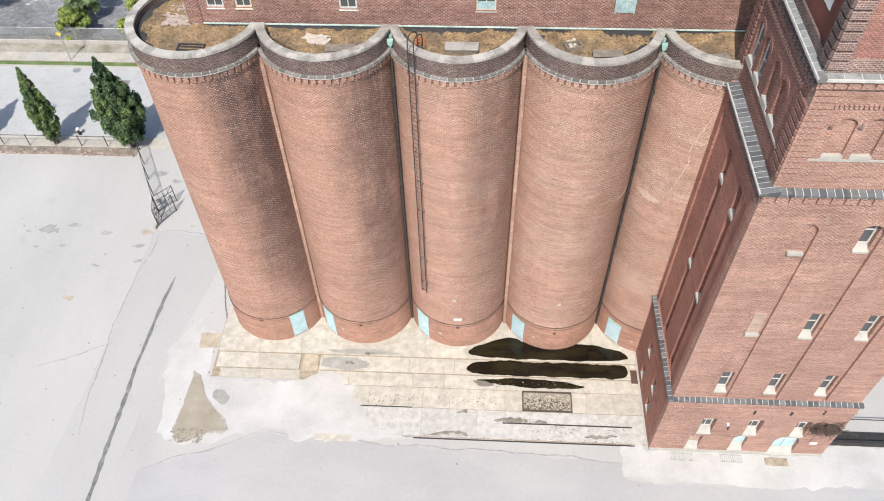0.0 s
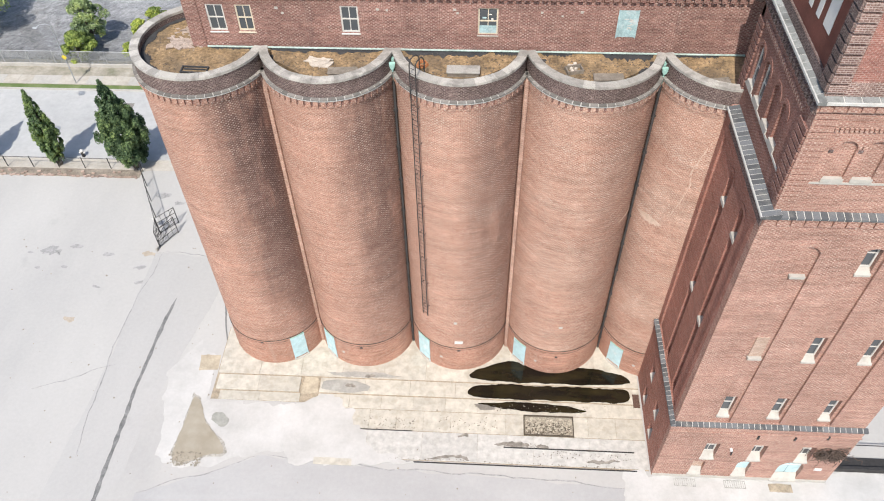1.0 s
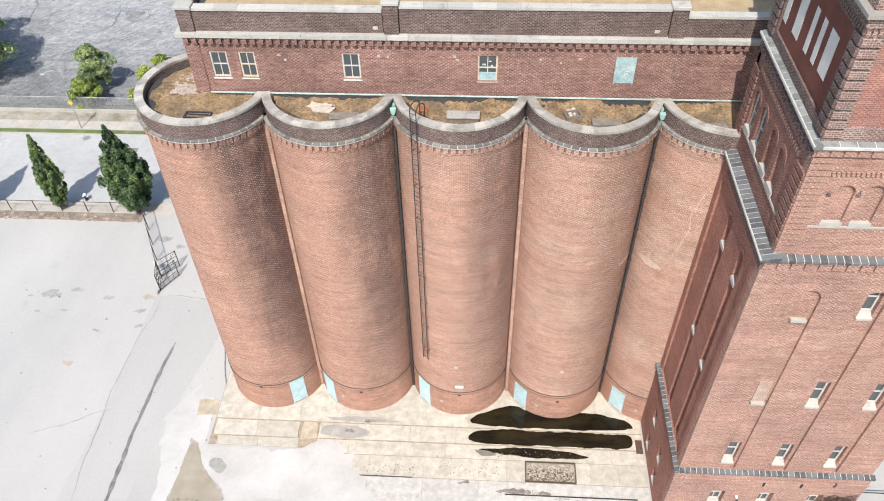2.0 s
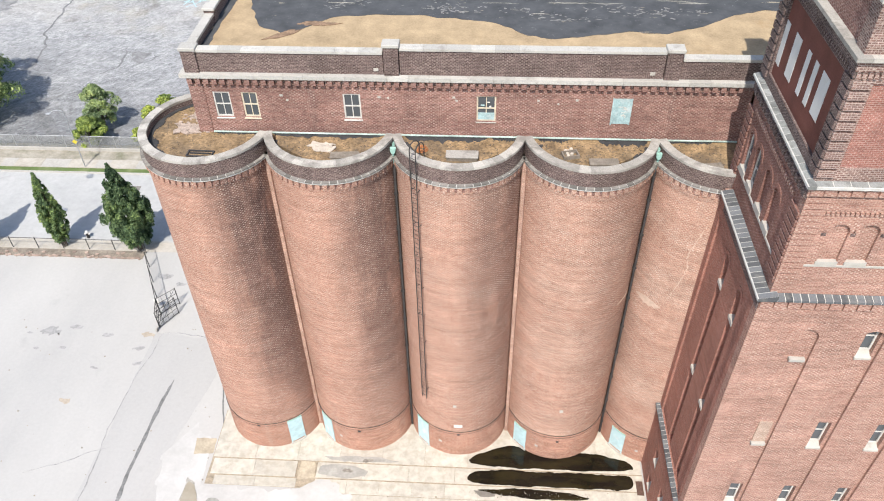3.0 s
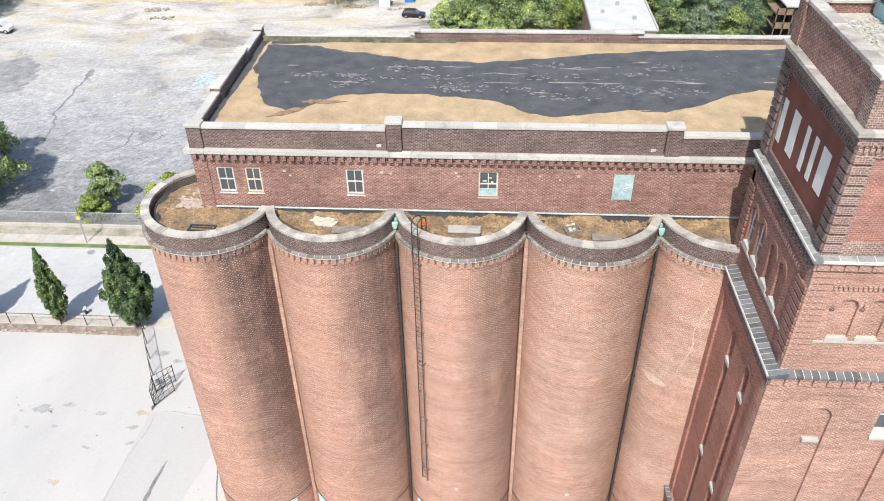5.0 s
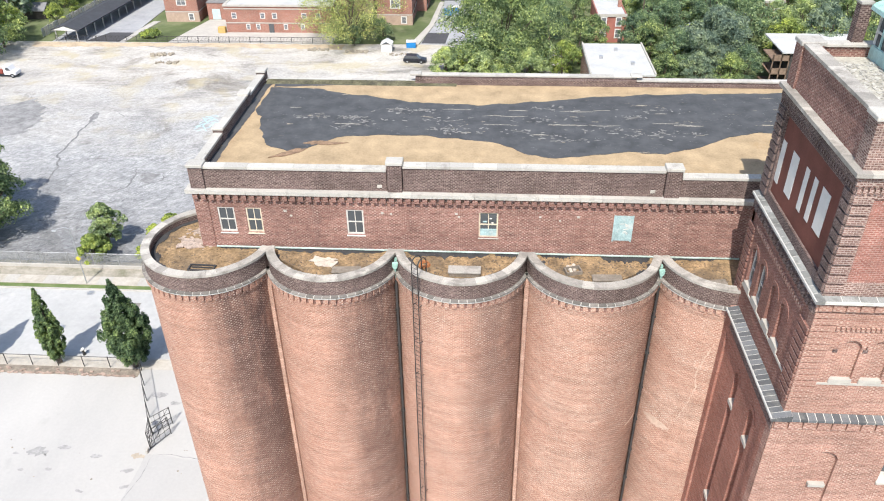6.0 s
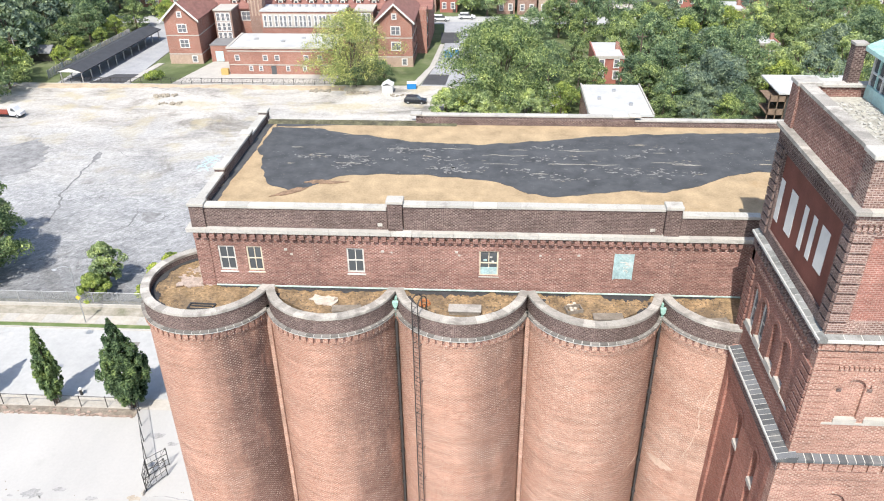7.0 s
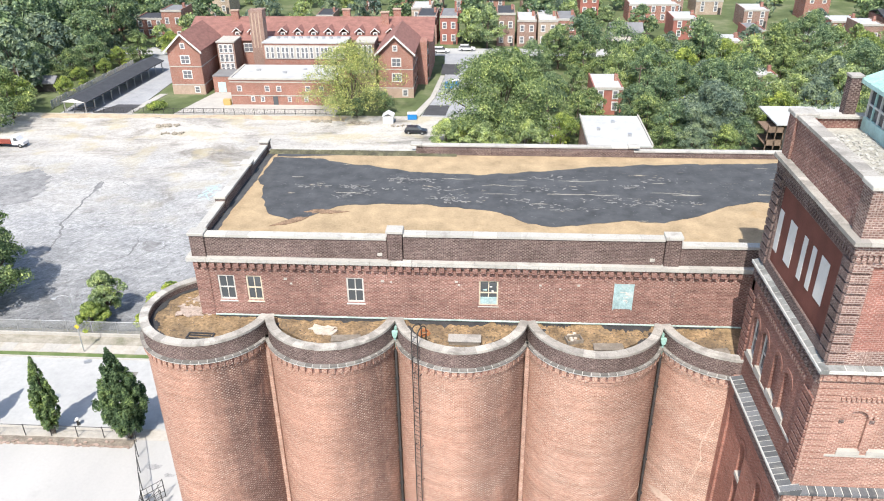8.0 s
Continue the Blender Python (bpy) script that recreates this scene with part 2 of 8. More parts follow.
def box(bm, x0, x1, y0, y1, z0, z1, bevel=0.0):
    r = bmesh.ops.create_cube(bm, size=1.0)
    for v in r["verts"]:
        v.co = Vector((x0 + (v.co.x + 0.5) * (x1 - x0), y0 + (v.co.y + 0.5) * (y1 - y0), z0 + (v.co.z + 0.5) * (z1 - z0)))
    if bevel:
        edges = list({e for v in r["verts"] for e in v.link_edges})
        bmesh.ops.bevel(bm, geom=edges, offset=bevel, segments=1, affect="EDGES")
    return r["verts"]


def boxes(*specs, bevel=0.0):
    bm = bmesh.new()
    for s in specs:
        box(bm, *s, bevel=bevel)
    return bm


def prism(bm, pts, axis, lo, hi):
    """Extrudes a polygon: axis 'x' takes (y, z) points, 'y' takes (x, z), 'z' takes (x, y)."""
    def at(p, d):
        return {"x": (d, p[0], p[1]), "y": (p[0], d, p[1]), "z": (p[0], p[1], d)}[axis]
    a = [bm.verts.new(at(p, lo)) for p in pts]
    b = [bm.verts.new(at(p, hi)) for p in pts]
    n = len(pts)
    faces = [bm.faces.new(a), bm.faces.new(list(reversed(b)))]
    for i in range(n):
        faces.append(bm.faces.new((a[i], b[i], b[(i + 1) % n], a[(i + 1) % n])))
    bmesh.ops.recalc_face_normals(bm, faces=faces)
    return faces


def tube(bm, pts, r, seg=8):
    """A round bar along a chain of points."""
    rings = []
    pts = [Vector(p) for p in pts]
    for i, p in enumerate(pts):
        d = (pts[min(i + 1, len(pts) - 1)] - pts[max(i - 1, 0)]).normalized()
        side = d.orthogonal().normalized() if i == 0 else (rings[-1][1] - d * rings[-1][1].dot(d)).normalized()
        up = d.cross(side)
        rings.append(([bm.verts.new(p + (side * math.cos(k * math.tau / seg) + up * math.sin(k * math.tau / seg)) * r) for k in range(seg)], side))
    for (a, _), (b, _) in zip(rings, rings[1:]):
        for k in range(seg):
            bm.faces.new((a[k], a[(k + 1) % seg], b[(k + 1) % seg], b[k]))
    bm.faces.new(list(reversed(rings[0][0])))
    bm.faces.new(rings[-1][0])


def arc_wall(bm, cx, cy, r_in, r_out, a0, a1, z0, z1, n=40, uv0=0.0):
    """A curved wall; angles in degrees from straight ahead of the wall (towards -y), growing to +x."""
    lay = bm.loops.layers.uv.get("UVMap") or bm.loops.layers.uv.new("UVMap")
    arc = bm.loops.layers.uv.get("Arc") or bm.loops.layers.uv.new("Arc")
    own = bm.faces.layers.int.get("own") or bm.faces.layers.int.new("own")
    cols = []
    for i in range(n + 1):
        a = radians(a0 + (a1 - a0) * i / n)
        s, c = math.sin(a), -math.cos(a)
        cols.append([bm.verts.new((cx + s * r, cy + c * r, z)) for r, z in ((r_out, z0), (r_out, z1), (r_in, z1), (r_in, z0))])
    for i in range(n):
        p, q = cols[i], cols[i + 1]
        u0, u1 = uv0 + radians(a0 + (a1 - a0) * i / n) * r_out, uv0 + radians(a0 + (a1 - a0) * (i + 1) / n) * r_out
        for k in range(4):
            f = bm.faces.new((p[k], q[k], q[(k + 1) % 4], p[(k + 1) % 4]))
            f[own] = 1
            zz = (p[k].co.z, q[k].co.z, q[(k + 1) % 4].co.z, p[(k + 1) % 4].co.z)
            for lp, u, v in zip(f.loops, (u0, u1, u1, u0), zz):
                lp[lay].uv = (u, v if k in (0, 2) else v + lp.vert.co.y)
                lp[arc].uv = (0.5 + (u - uv0) / r_out / math.tau, lp.vert.co.z / 30)
    bm.faces.new(cols[0])
    bm.faces.new(list(reversed(cols[-1])))
    bmesh.ops.recalc_face_normals(bm, faces=bm.faces)


def arch_points(c, z, r, n=10):
    return [(c + r * math.cos(math.pi * i / n), z + r * math.sin(math.pi * i / n)) for i in range(n + 1)]


def wall_sheet(bm, plane, u0, u1, z0, z1, d0, d1, holes=()):
    """An upright wall between depths d0 and d1 with openings (u0, u1, z0, z1, arched) right through it."""
    us = sorted({u0, u1, *(h[0] for h in holes), *(h[1] for h in holes)})
    zs = sorted({z0, z1, *(h[2] for h in holes), *(h[3] for h in holes)})
    made = {}

    def vert(i, j, d):
        if (i, j, d) not in made:
            made[i, j, d] = bm.verts.new((us[i], d, zs[j]) if plane == "y" else (d, us[i], zs[j]))
        return made[i, j, d]

    def solid(i, j):
        if not (0 <= i < len(us) - 1 and 0 <= j < len(zs) - 1):
            return False
        u, z = (us[i] + us[i + 1]) / 2, (zs[j] + zs[j + 1]) / 2
        return not any(h[0] <= u <= h[1] and h[2] <= z <= h[3] for h in holes)

    for i in range(len(us) - 1):
        for j in range(len(zs) - 1):
            if not solid(i, j):
                continue
            for d in (d0, d1):
                bm.faces.new((vert(i, j, d), vert(i + 1, j, d), vert(i + 1, j + 1, d), vert(i, j + 1, d)))
            for ni, nj, a, b in ((i - 1, j, (i, j), (i, j + 1)), (i + 1, j, (i + 1, j), (i + 1, j + 1)), (i, j - 1, (i, j), (i + 1, j)), (i, j + 1, (i, j + 1), (i + 1, j + 1))):
                if not solid(ni, nj):
                    bm.faces.new((vert(*a, d0), vert(*b, d0), vert(*b, d1), vert(*a, d1)))
    for h in holes:
        if h[4]:
            c, r = (h[0] + h[1]) / 2, (h[1] - h[0]) / 2
            prism(bm, arch_points(c, h[3] - r, r) + [(h[0], h[3]), (h[1], h[3])], plane, d0, d1)
    bmesh.ops.remove_doubles(bm, verts=bm.verts, dist=0.0005)
    bmesh.ops.recalc_face_normals(bm, faces=bm.faces)
    return bm


def arch_band(bm, plane, c, z, r0, r1, d0, d1, n=12):
    pts = arch_points(c, z, r1, n) + list(reversed(arch_points(c, z, r0, n)))
    prism(bm, pts, plane, d0, d1)
    return bm


def cuboid(plane, u0, u1, d0, d1, z0, z1):
    """Box limits on a wall that faces along plane: u runs along it, d into it."""
    return (u0, u1, d0, d1, z0, z1) if plane == "y" else (d0, d1, u0, u1, z0, z1)


def sash_window(parent, plane, c, w, z0, z1, d, frame_mat, arched=False, panes=(2, 2), sill=None, label="", sill_w=0.14, sill_h=0.16):
    """A sash window set in an opening whose outer face lies at depth d; grows inwards with rising depth."""
    u0, u1 = c - w / 2, c + w / 2
    win = new("window")
    win.parent = parent
    if label:
        win["label"] = label
    t = 0.085
    zt = z1 - w / 2 if arched else z1
    bm = boxes(cuboid(plane, u0, u0 + t, d, d + 0.12, z0, zt), cuboid(plane, u1 - t, u1, d, d + 0.12, z0, zt), cuboid(plane, u0 + t, u1 - t, d, d + 0.12, z0, z0 + t))
    if arched:
        arch_band(bm, plane, c, zt, w / 2 - t, w / 2, d, d + 0.12)
    else:
        box(bm, *cuboid(plane, u0 + t, u1 - t, d, d + 0.12, z1 - t, z1))
    nx, nz = panes
    for i in range(1, nx):
        u = u0 + w * i / nx
        box(bm, *cuboid(plane, u - 0.022, u + 0.022, d + 0.02, d + 0.08, z0 + t, zt - (0 if arched else t)))
    for j in range(1, nz):
        z = z0 + (zt - z0) * j / nz
        q = 0.035
        box(bm, *cuboid(plane, u0 + t, u1 - t, d + 0.015, d + 0.085, z - q, z + q))
    part("window_frame", bm, frame_mat, win)
    bm = boxes(cuboid(plane, u0 + t * 0.6, u1 - t * 0.6, d + 0.05, d + 0.062, z0 + t * 0.6, zt - (0 if arched else t * 0.6)))
    if arched:
        prism(bm, arch_points(c, zt, w / 2 - t * 0.6), plane, d + 0.05, d + 0.062)
    part("pane", bm, M_GLASS_DARK, win)
    if sill:
        bm = bmesh.new()
        prism(bm, [(d - sill_w, z0 - sill_h), (d - sill_w, z0 - max(sill_h * 0.62, sill_h - 0.13)), (d + 0.1, z0 - 0.004), (d + 0.1, z0 - sill_h)], "x" if plane == "y" else "y", u0 - 0.04, u1 + 0.04)
        part("window_sill", bm, sill, win)
    return win

# ---- grain silos ----
SILO_X = [-15.94, -8.65, -1.24, 6.17, 13.58]
SILO_Y, SILO_R, CUSP = 36.5, 3.77, 80.2
TOWER_X, TOWER_Y = 12.95, 24.75
ROOF_Z = 26.85


def curved_piece(name, cx, a0, a1, r0, r1, z0, z1, material, parent, n=2, label=""):
    bm = bmesh.new()
    arc_wall(bm, cx, SILO_Y, r0, r1, a0, a1, z0, z1, n)
    return part(name, bm, material, parent, label)


def silo(k):
    cx = SILO_X[k]
    a0 = -172 if k == 0 else -CUSP
    a1 = CUSP
    if k == 4:
        a1 = -9.5
    top = -2.6 if k == 4 else a1
    s = thing("grain_silo", "round red brick grain silo with sooty parapet and stone coping", "silo", "row of grain silos")
    n = int((a1 - a0) / 3)
    bm = bmesh.new()
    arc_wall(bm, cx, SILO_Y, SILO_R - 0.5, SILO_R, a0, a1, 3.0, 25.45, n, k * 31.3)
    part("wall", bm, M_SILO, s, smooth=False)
    bm = bmesh.new()
    arc_wall(bm, cx, SILO_Y, SILO_R - 0.5, SILO_R + 0.03, a0, a1, 0, 3.0, n, k * 17.7)
    part("base_wall", bm, M_SILO_BASE, s, "smoother orange-red brick base")
    for z in (2.76, 3.0):
        curved_piece("iron_band", cx, a0 + 1, a1 - 1, SILO_R - 0.02, SILO_R + 0.04, z, z + 0.028, M_IRON, s, n)
    # corbel course under the ledge
    curved_piece("corbel_course", cx, a0, a1, SILO_R - 0.45, SILO_R + 0.05, 25.45, 25.72, M_SILO, s, n)
    curved_piece("frieze", cx, a0, a1, SILO_R - 0.45, SILO_R + 0.04, 25.72, 26.12, M_WALL, s, n)
    step = 0.40 / SILO_R * 180 / math.pi
    a = a0 + step * 0.3
    while a + step * 0.55 < a1:
        curved_piece("dentil", cx, a, a + step * 0.64, SILO_R, SILO_R + 0.14, 25.72, 26.12, M_SILO, s, 1)
        a += step
    curved_piece("ledge_bed", cx, a0, top, SILO_R - 0.4, SILO_R + 0.175, 26.12, 26.27, M_MORTAR, s, n)
    step = 0.44 / SILO_R * 180 / math.pi
    a = a0
    while a < top - 1:
        e = min(a + step, top)
        curved_piece("ledge_tile", cx, a + 0.38, e - 0.38, SILO_R - 0.1, SILO_R + 0.205, 26.20, 26.295, M_LEDGE, s, 1)
        a += step
    curved_piece("parapet", cx, a0, top, SILO_R - 0.42, SILO_R + 0.0, 26.27, 27.22, M_PARAPET, s, n)
    step = 0.62 / SILO_R * 180 / math.pi
    m = max(1, round((top - a0) / step))
    step = (top - a0) / m
    for i in range(m):
        dz = random.uniform(-0.012, 0.012)
        curved_piece("coping_stone", cx, a0 + i * step + 0.06, a0 + (i + 1) * step - 0.06, SILO_R - 0.44, SILO_R + 0.06, 27.22 + dz, 27.37 + dz, M_COPING, s, 2)
    return s


silos = [silo(k) for k in range(5)]


def silo_door(k, a0, a1, z1, label):
    """A boarded door panel of faded paint, set in the curved base."""
    cx, s = SILO_X[k], silos[k]
    door = curved_piece("door", cx, a0 + 1.2, a1 - 1.2, SILO_R, SILO_R + 0.06, 0.3, z1 - 0.08, M_AQUA, s, 6, label)
    curved_piece("door_lintel", cx, a0, a1, SILO_R, SILO_R + 0.09, z1 - 0.08, z1, M_COPPER, s, 6)
    curved_piece("door_jamb", cx, a0, a0 + 1.2, SILO_R, SILO_R + 0.085, 0.15, z1 - 0.08, M_AQUA, s, 1)
    curved_piece("door_jamb", cx, a1 - 1.2, a1, SILO_R, SILO_R + 0.085, 0.15, z1 - 0.08, M_AQUA, s, 1)
    curved_piece("door_step", cx, a0 - 1, a1 + 1, SILO_R, SILO_R + 0.14, 0.0, 0.15, M_LIME, s, 4)


silo_door(0, 26.5, 44, 2.95, "faded aqua boarded door")
for k, z1 in ((1, 2.9), (2, 2.95), (3, 2.55), (4, 2.5)):
    silo_door(k, -54, -35.5, z1, "faded aqua boarded door")


def on_silo(k, a, r, z):
    a = radians(a)
    return (SILO_X[k] + r * math.sin(a), SILO_Y - r * math.cos(a), z)


def silo_plate(k, a, z, w, h, material, name="wall_plate", out=0.05):
    half = w / 2 / SILO_R * 180 / math.pi
    curved_piece(name, SILO_X[k], a - half, a + half, SILO_R - 0.02, SILO_R + out, z - h / 2, z + h / 2, material, silos[k], 2)


for k, a, z, w, h, material in ((2, -2.7, 6.2, 0.24, 0.24, M_LIME), (2, 1.0, 3.75, 0.62, 0.3, M_WHITE_PAINT), (3, 0.7, 6.1, 0.26, 0.26, M_LIME), (1, -2, 5.9, 0.28, 0.28, M_SILO_BASE),
                                (2, 1.1, 2.7, 0.2, 0.2, M_IRON), (1, 0, 2.6, 0.2, 0.2, M_IRON), (3, 1, 2.3, 0.2, 0.2, M_IRON), (0, -6, 2.8, 0.22, 0.2, M_IRON),
                                (2, -20, 1.5, 0.22, 0.22, M_LIME), (3, -22, 1.3, 0.22, 0.22, M_LIME), (1, -24, 1.5, 0.22, 0.22, M_LIME), (4, -20, 1.2, 0.22, 0.22, M_LIME), (0, -12, 1.2, 0.7, 0.35, M_SILO)):
    silo_plate(k, a, z, w, h, material, out=0.04 if material is not M_SILO else 0.034)

# pale mortar repair line across the fourth and fifth silos
M_PATCH = plain_mat("pale_mortar_repair", (0.55, 0.41, 0.325), 0.9, 0.2, var=0.15, scale=3, fine=20)
bm = bmesh.new()
for i in range(14):
    a = -64 + i * 2.1
    h = 0.5 * math.sin(math.pi * (i + 1) / 15.0) + 0.08
    arc_wall(bm, SILO_X[4], SILO_Y, SILO_R - 0.05, SILO_R + 0.008, a, a + 2.1, 16.4 - h / 2 + 0.06 * math.sin(i * 2.1), 16.4 + h / 2, 1)
part("mortar_patch", bm, M_PATCH, silos[4], "pale mortar repair patch")["kind"] = "stuff"
bm = bmesh.new()
for i in range(11):
    a = 47 + i * 2.1
    arc_wall(bm, SILO_X[3], SILO_Y, SILO_R - 0.05, SILO_R + 0.008, a, a + 2.1, 16.0 + 0.05 * math.sin(i * 1.7), 16.14 + 0.012 * i, 1)
part("mortar_patch", bm, M_PATCH, silos[3], "pale mortar repair patch")["kind"] = "stuff"

def mortar_line(k, pts, w):
    """One crooked smear of pale mortar that follows the curve of the wall."""
    line = []
    for (a0, z0), (a1, z1) in zip(pts, pts[1:]):
        n = max(3, int(math.hypot(z1 - z0, (a1 - a0) * 0.066) / 0.12))
        line += [(a0 + (a1 - a0) * q / n, z0 + (z1 - z0) * q / n) for q in range(n)]
    line.append(pts[-1])
    bm = bmesh.new()
    rows = []
    for q, (a, z) in enumerate(line):
        a += 1.5 * noise.noise(Vector((q * 0.31, pts[0][1], 3))) + 0.8 * noise.noise(Vector((q * 1.1, pts[0][1], 6)))
        h = w * (0.25 + abs(noise.noise(Vector((q * 0.5, pts[0][1], 8)))) * 1.9) * min(1, (q + 1) / 3, (len(line) - q) / 3)
        da, dz = h / SILO_R * 57.3, h * 0.7
        rows.append([bm.verts.new(on_silo(k, a + e * da, SILO_R + r, z + e * dz)) for e, r in ((-1, 0.012), (1, 0.012), (1, -0.03), (-1, -0.03))])
    for p, q in zip(rows, rows[1:]):
        for c in range(4):
            bm.faces.new((p[c], q[c], q[(c + 1) % 4], p[(c + 1) % 4]))
    bm.faces.new(rows[0]), bm.faces.new(list(reversed(rows[-1])))
    bmesh.ops.recalc_face_normals(bm, faces=bm.faces)
    part("mortar_line", bm, M_PATCH, silos[k], "crooked pale mortar smear")


mortar_line(4, [(-13, 23.8), (-17, 22.7), (-22, 21.6), (-20, 20.2), (-25, 18.6), (-31, 17.2)], 0.04)
mortar_line(4, [(-46, 21.0), (-36, 20.85), (-28, 20.7)], 0.035)
mortar_line(4, [(-30, 22.5), (-21, 22.9), (-13, 23.2)], 0.04)

# flat filler strips in two of the valleys, downpipes with copper heads in the two others
CUSP_X = [-12.36, -4.945, 2.465, 9.875]
CUSP_Y = SILO_Y - SILO_R * math.cos(radians(CUSP))
M_STRIP = brick_mat("pale_filler_brick", (0.42, 0.25, 0.19), (0.36, 0.205, 0.15), (0.5, 0.37, 0.30), (0.72, 1.14), 0.5, ((0.2, 0.13, 0.1), 0.56, 0.5), 0.3)
for i in (0, 2):
    face = 35.06
    half = (SILO_X[1] - SILO_X[0]) / 2 - math.sqrt(SILO_R ** 2 - (SILO_Y - face) ** 2) - 0.03
    x = CUSP_X[i] + 0.04
    part("valley_pilaster", boxes((x - half, x + half, face, SILO_Y - 0.4, 0.0, 26.1), bevel=0.04), M_STRIP, silos[i + 1], "paler flat brick pilaster filling the valley")
for i in (1, 3):
    x, y = CUSP_X[i], CUSP_Y - 0.62
    dp = thing("downpipe", "black iron downpipe with a green copper rain head", "downpipe", "silo downpipes")
    bm = bmesh.new()
    tube(bm, [(x, y + 0.05, 0.15), (x, y + 0.05, 25.75)], 0.08, 10)
    part("pipe", bm, M_PIPE, dp)
    bm = bmesh.new()
    tube(bm, [(x + 0.28, y + 0.14, 0.15), (x + 0.28, y + 0.14, 24.6)], 0.05, 8)
    part("conduit", bm, M_PIPE, dp)
    for j in range(9):
        z = 1.5 + j * 2.75
        part("bracket", boxes((x - 0.12, x + 0.12, y - 0.04, y + 0.4, z, z + 0.07)), M_PIPE, dp)
    bm = bmesh.new()
    prism(bm, [(x - 0.06, 26.5), (x + 0.06, 26.5), (x + 0.13, 26.62), (x + 0.16, 26.84), (x - 0.16, 26.84), (x - 0.13, 26.62)], "y", y - 0.15, y + 0.12)
    part("rain_head", bm, M_COPPER, dp, "green copper rain head")
    bm = bmesh.new()
    tube(bm, [(x - 0.4, y + 0.12, 26.95), (x - 0.14, y, 26.84), (x + 0.14, y, 26.84), (x + 0.4, y + 0.12, 26.95)], 0.06, 7)
    part("copper_arm", bm, M_COPPER, dp)
    bm = bmesh.new()
    tube(bm, [(x, y, 26.52), (x, y - 0.04, 26.1), (x, y + 0.05, 25.7)], 0.055, 10)
    part("copper_neck", bm, M_COPPER, dp)
    part("copper_bracket", boxes((x - 0.08, x + 0.08, y + 0.2, y + 0.7, 26.8, 27.0)), M_COPPER, dp)

# iron ladder on the middle silo
lad = thing("ladder", "tall black iron ladder with hooped top fixed to the silo", "ladder")
LA0, LA1, LR = -39.2, -33.2, SILO_R + 0.28


for a in (LA0, LA1):
    pts = [on_silo(2, a, LR, 6.5), on_silo(2, a, LR, 28.0)] + [on_silo(2, a, LR - 0.38 + 0.38 * math.cos(t), 28.0 + 0.42 * math.sin(t)) for t in (0.5, 1.0, 1.57, 2.1, 2.7, 3.14)] + [on_silo(2, a, LR - 0.76, 27.37)]
    bm = bmesh.new()
    tube(bm, pts, 0.032, 6)
    part("rail", bm, M_IRON, lad)
z = 6.8
while z < 28.1:
    bm = bmesh.new()
    tube(bm, [on_silo(2, LA0, LR, z), on_silo(2, LA1, LR, z)], 0.016, 5)
    part("rung", bm, M_IRON, lad)
    z += 0.34
for j in range(8):
    z = 7.5 + j * 2.55
    for a in (LA0, LA1):
        bm = bmesh.new()
        tube(bm, [on_silo(2, a, SILO_R - 0.02, z), on_silo(2, a, LR, z)], 0.02, 5)
        part("stand_off", bm, M_IRON, lad)
bm = bmesh.new()
prism(bm, [(-19.5, 36.5), (-18.7, 34.2), (-16.0, 33.2), (-12.36, 35.9), (-8.6, 33.2), (-4.95, 35.9), (-1.2, 33.2), (2.46, 35.9), (6.2, 33.2), (9.88, 35.9), (13.0, 33.2), (15.5, 33.7), (15.5, 37), (-16.2, 37), (-16.2, 39.9), (-18, 39.5)], "z", ROOF_Z - 0.3, ROOF_Z)
M_GRAVEL = plain_mat("tan_gravel_roofing", (0.29, 0.20, 0.112), 0.95, 0.15, var=0.42, scale=1.5, fine=6, bump=0.5, dirt=((0.12, 0.095, 0.07), 0.44, 0.6))
tagged(part("silo_roof", bm, M_GRAVEL, None), "tan gravel silo roof with black tar patches", "roof", kind="structure")

# tar along the wall foot and odds and ends left on the silo roofs
M_TARSTRIP = plain_mat("old_tar_edge", (0.05, 0.05, 0.052), 0.8, 0.3, var=0.3, scale=2, fine=12)
for x0, x1, d in ((-15.4, -12.4, 0.3), (-12.2, -5.6, 0.5), (-4.4, 0.4, 0.75), (0.6, 2.0, 0.5), (3.2, 5.0, 0.45), (6.6, 9.4, 0.8), (10.4, 13.0, 0.35)):
    bm = bmesh.new()
    n = 60
    pts = [(x0, 36.48), (x1, 36.48)] + [(x1 + (x0 - x1) * i / n, 36.47 - d * min(1, 0.1 + 0.2 * i, 0.1 + 0.2 * (n - i)) * (0.55 + 0.9 * abs(noise.noise(Vector((x0 * 3.1 + i * 0.16, 2.0, 0)))) + 0.18 * noise.noise(Vector((x0 + i * 0.43, 5.0, 0))))) for i in range(n + 1)]
    prism(bm, pts, "z", ROOF_Z - 0.02, ROOF_Z + 0.02)
    tagged(part("tar_edge", bm, M_TARSTRIP, None), "strip of old tar along the wall foot", "tar", kind="structure")
for k in range(5):
    a0, a1 = (-172 if k == 0 else -76), (76 if k < 4 else -12)
    bm = bmesh.new()
    a = a0
    while a < a1:
        w = 0.16 + 0.7 * abs(noise.noise(Vector((a * 0.05, k * 7.3, 1.5))))
        arc_wall(bm, SILO_X[k], SILO_Y, SILO_R - 0.45 - w, SILO_R - 0.415, a, min(a + 4, a1), ROOF_Z - 0.03, ROOF_Z + 0.035, 1)
        a += 4
    tagged(part("tar_fillet", bm, M_TARSTRIP, None), "uneven tar fillet inside the silo parapet", "tar", kind="structure")
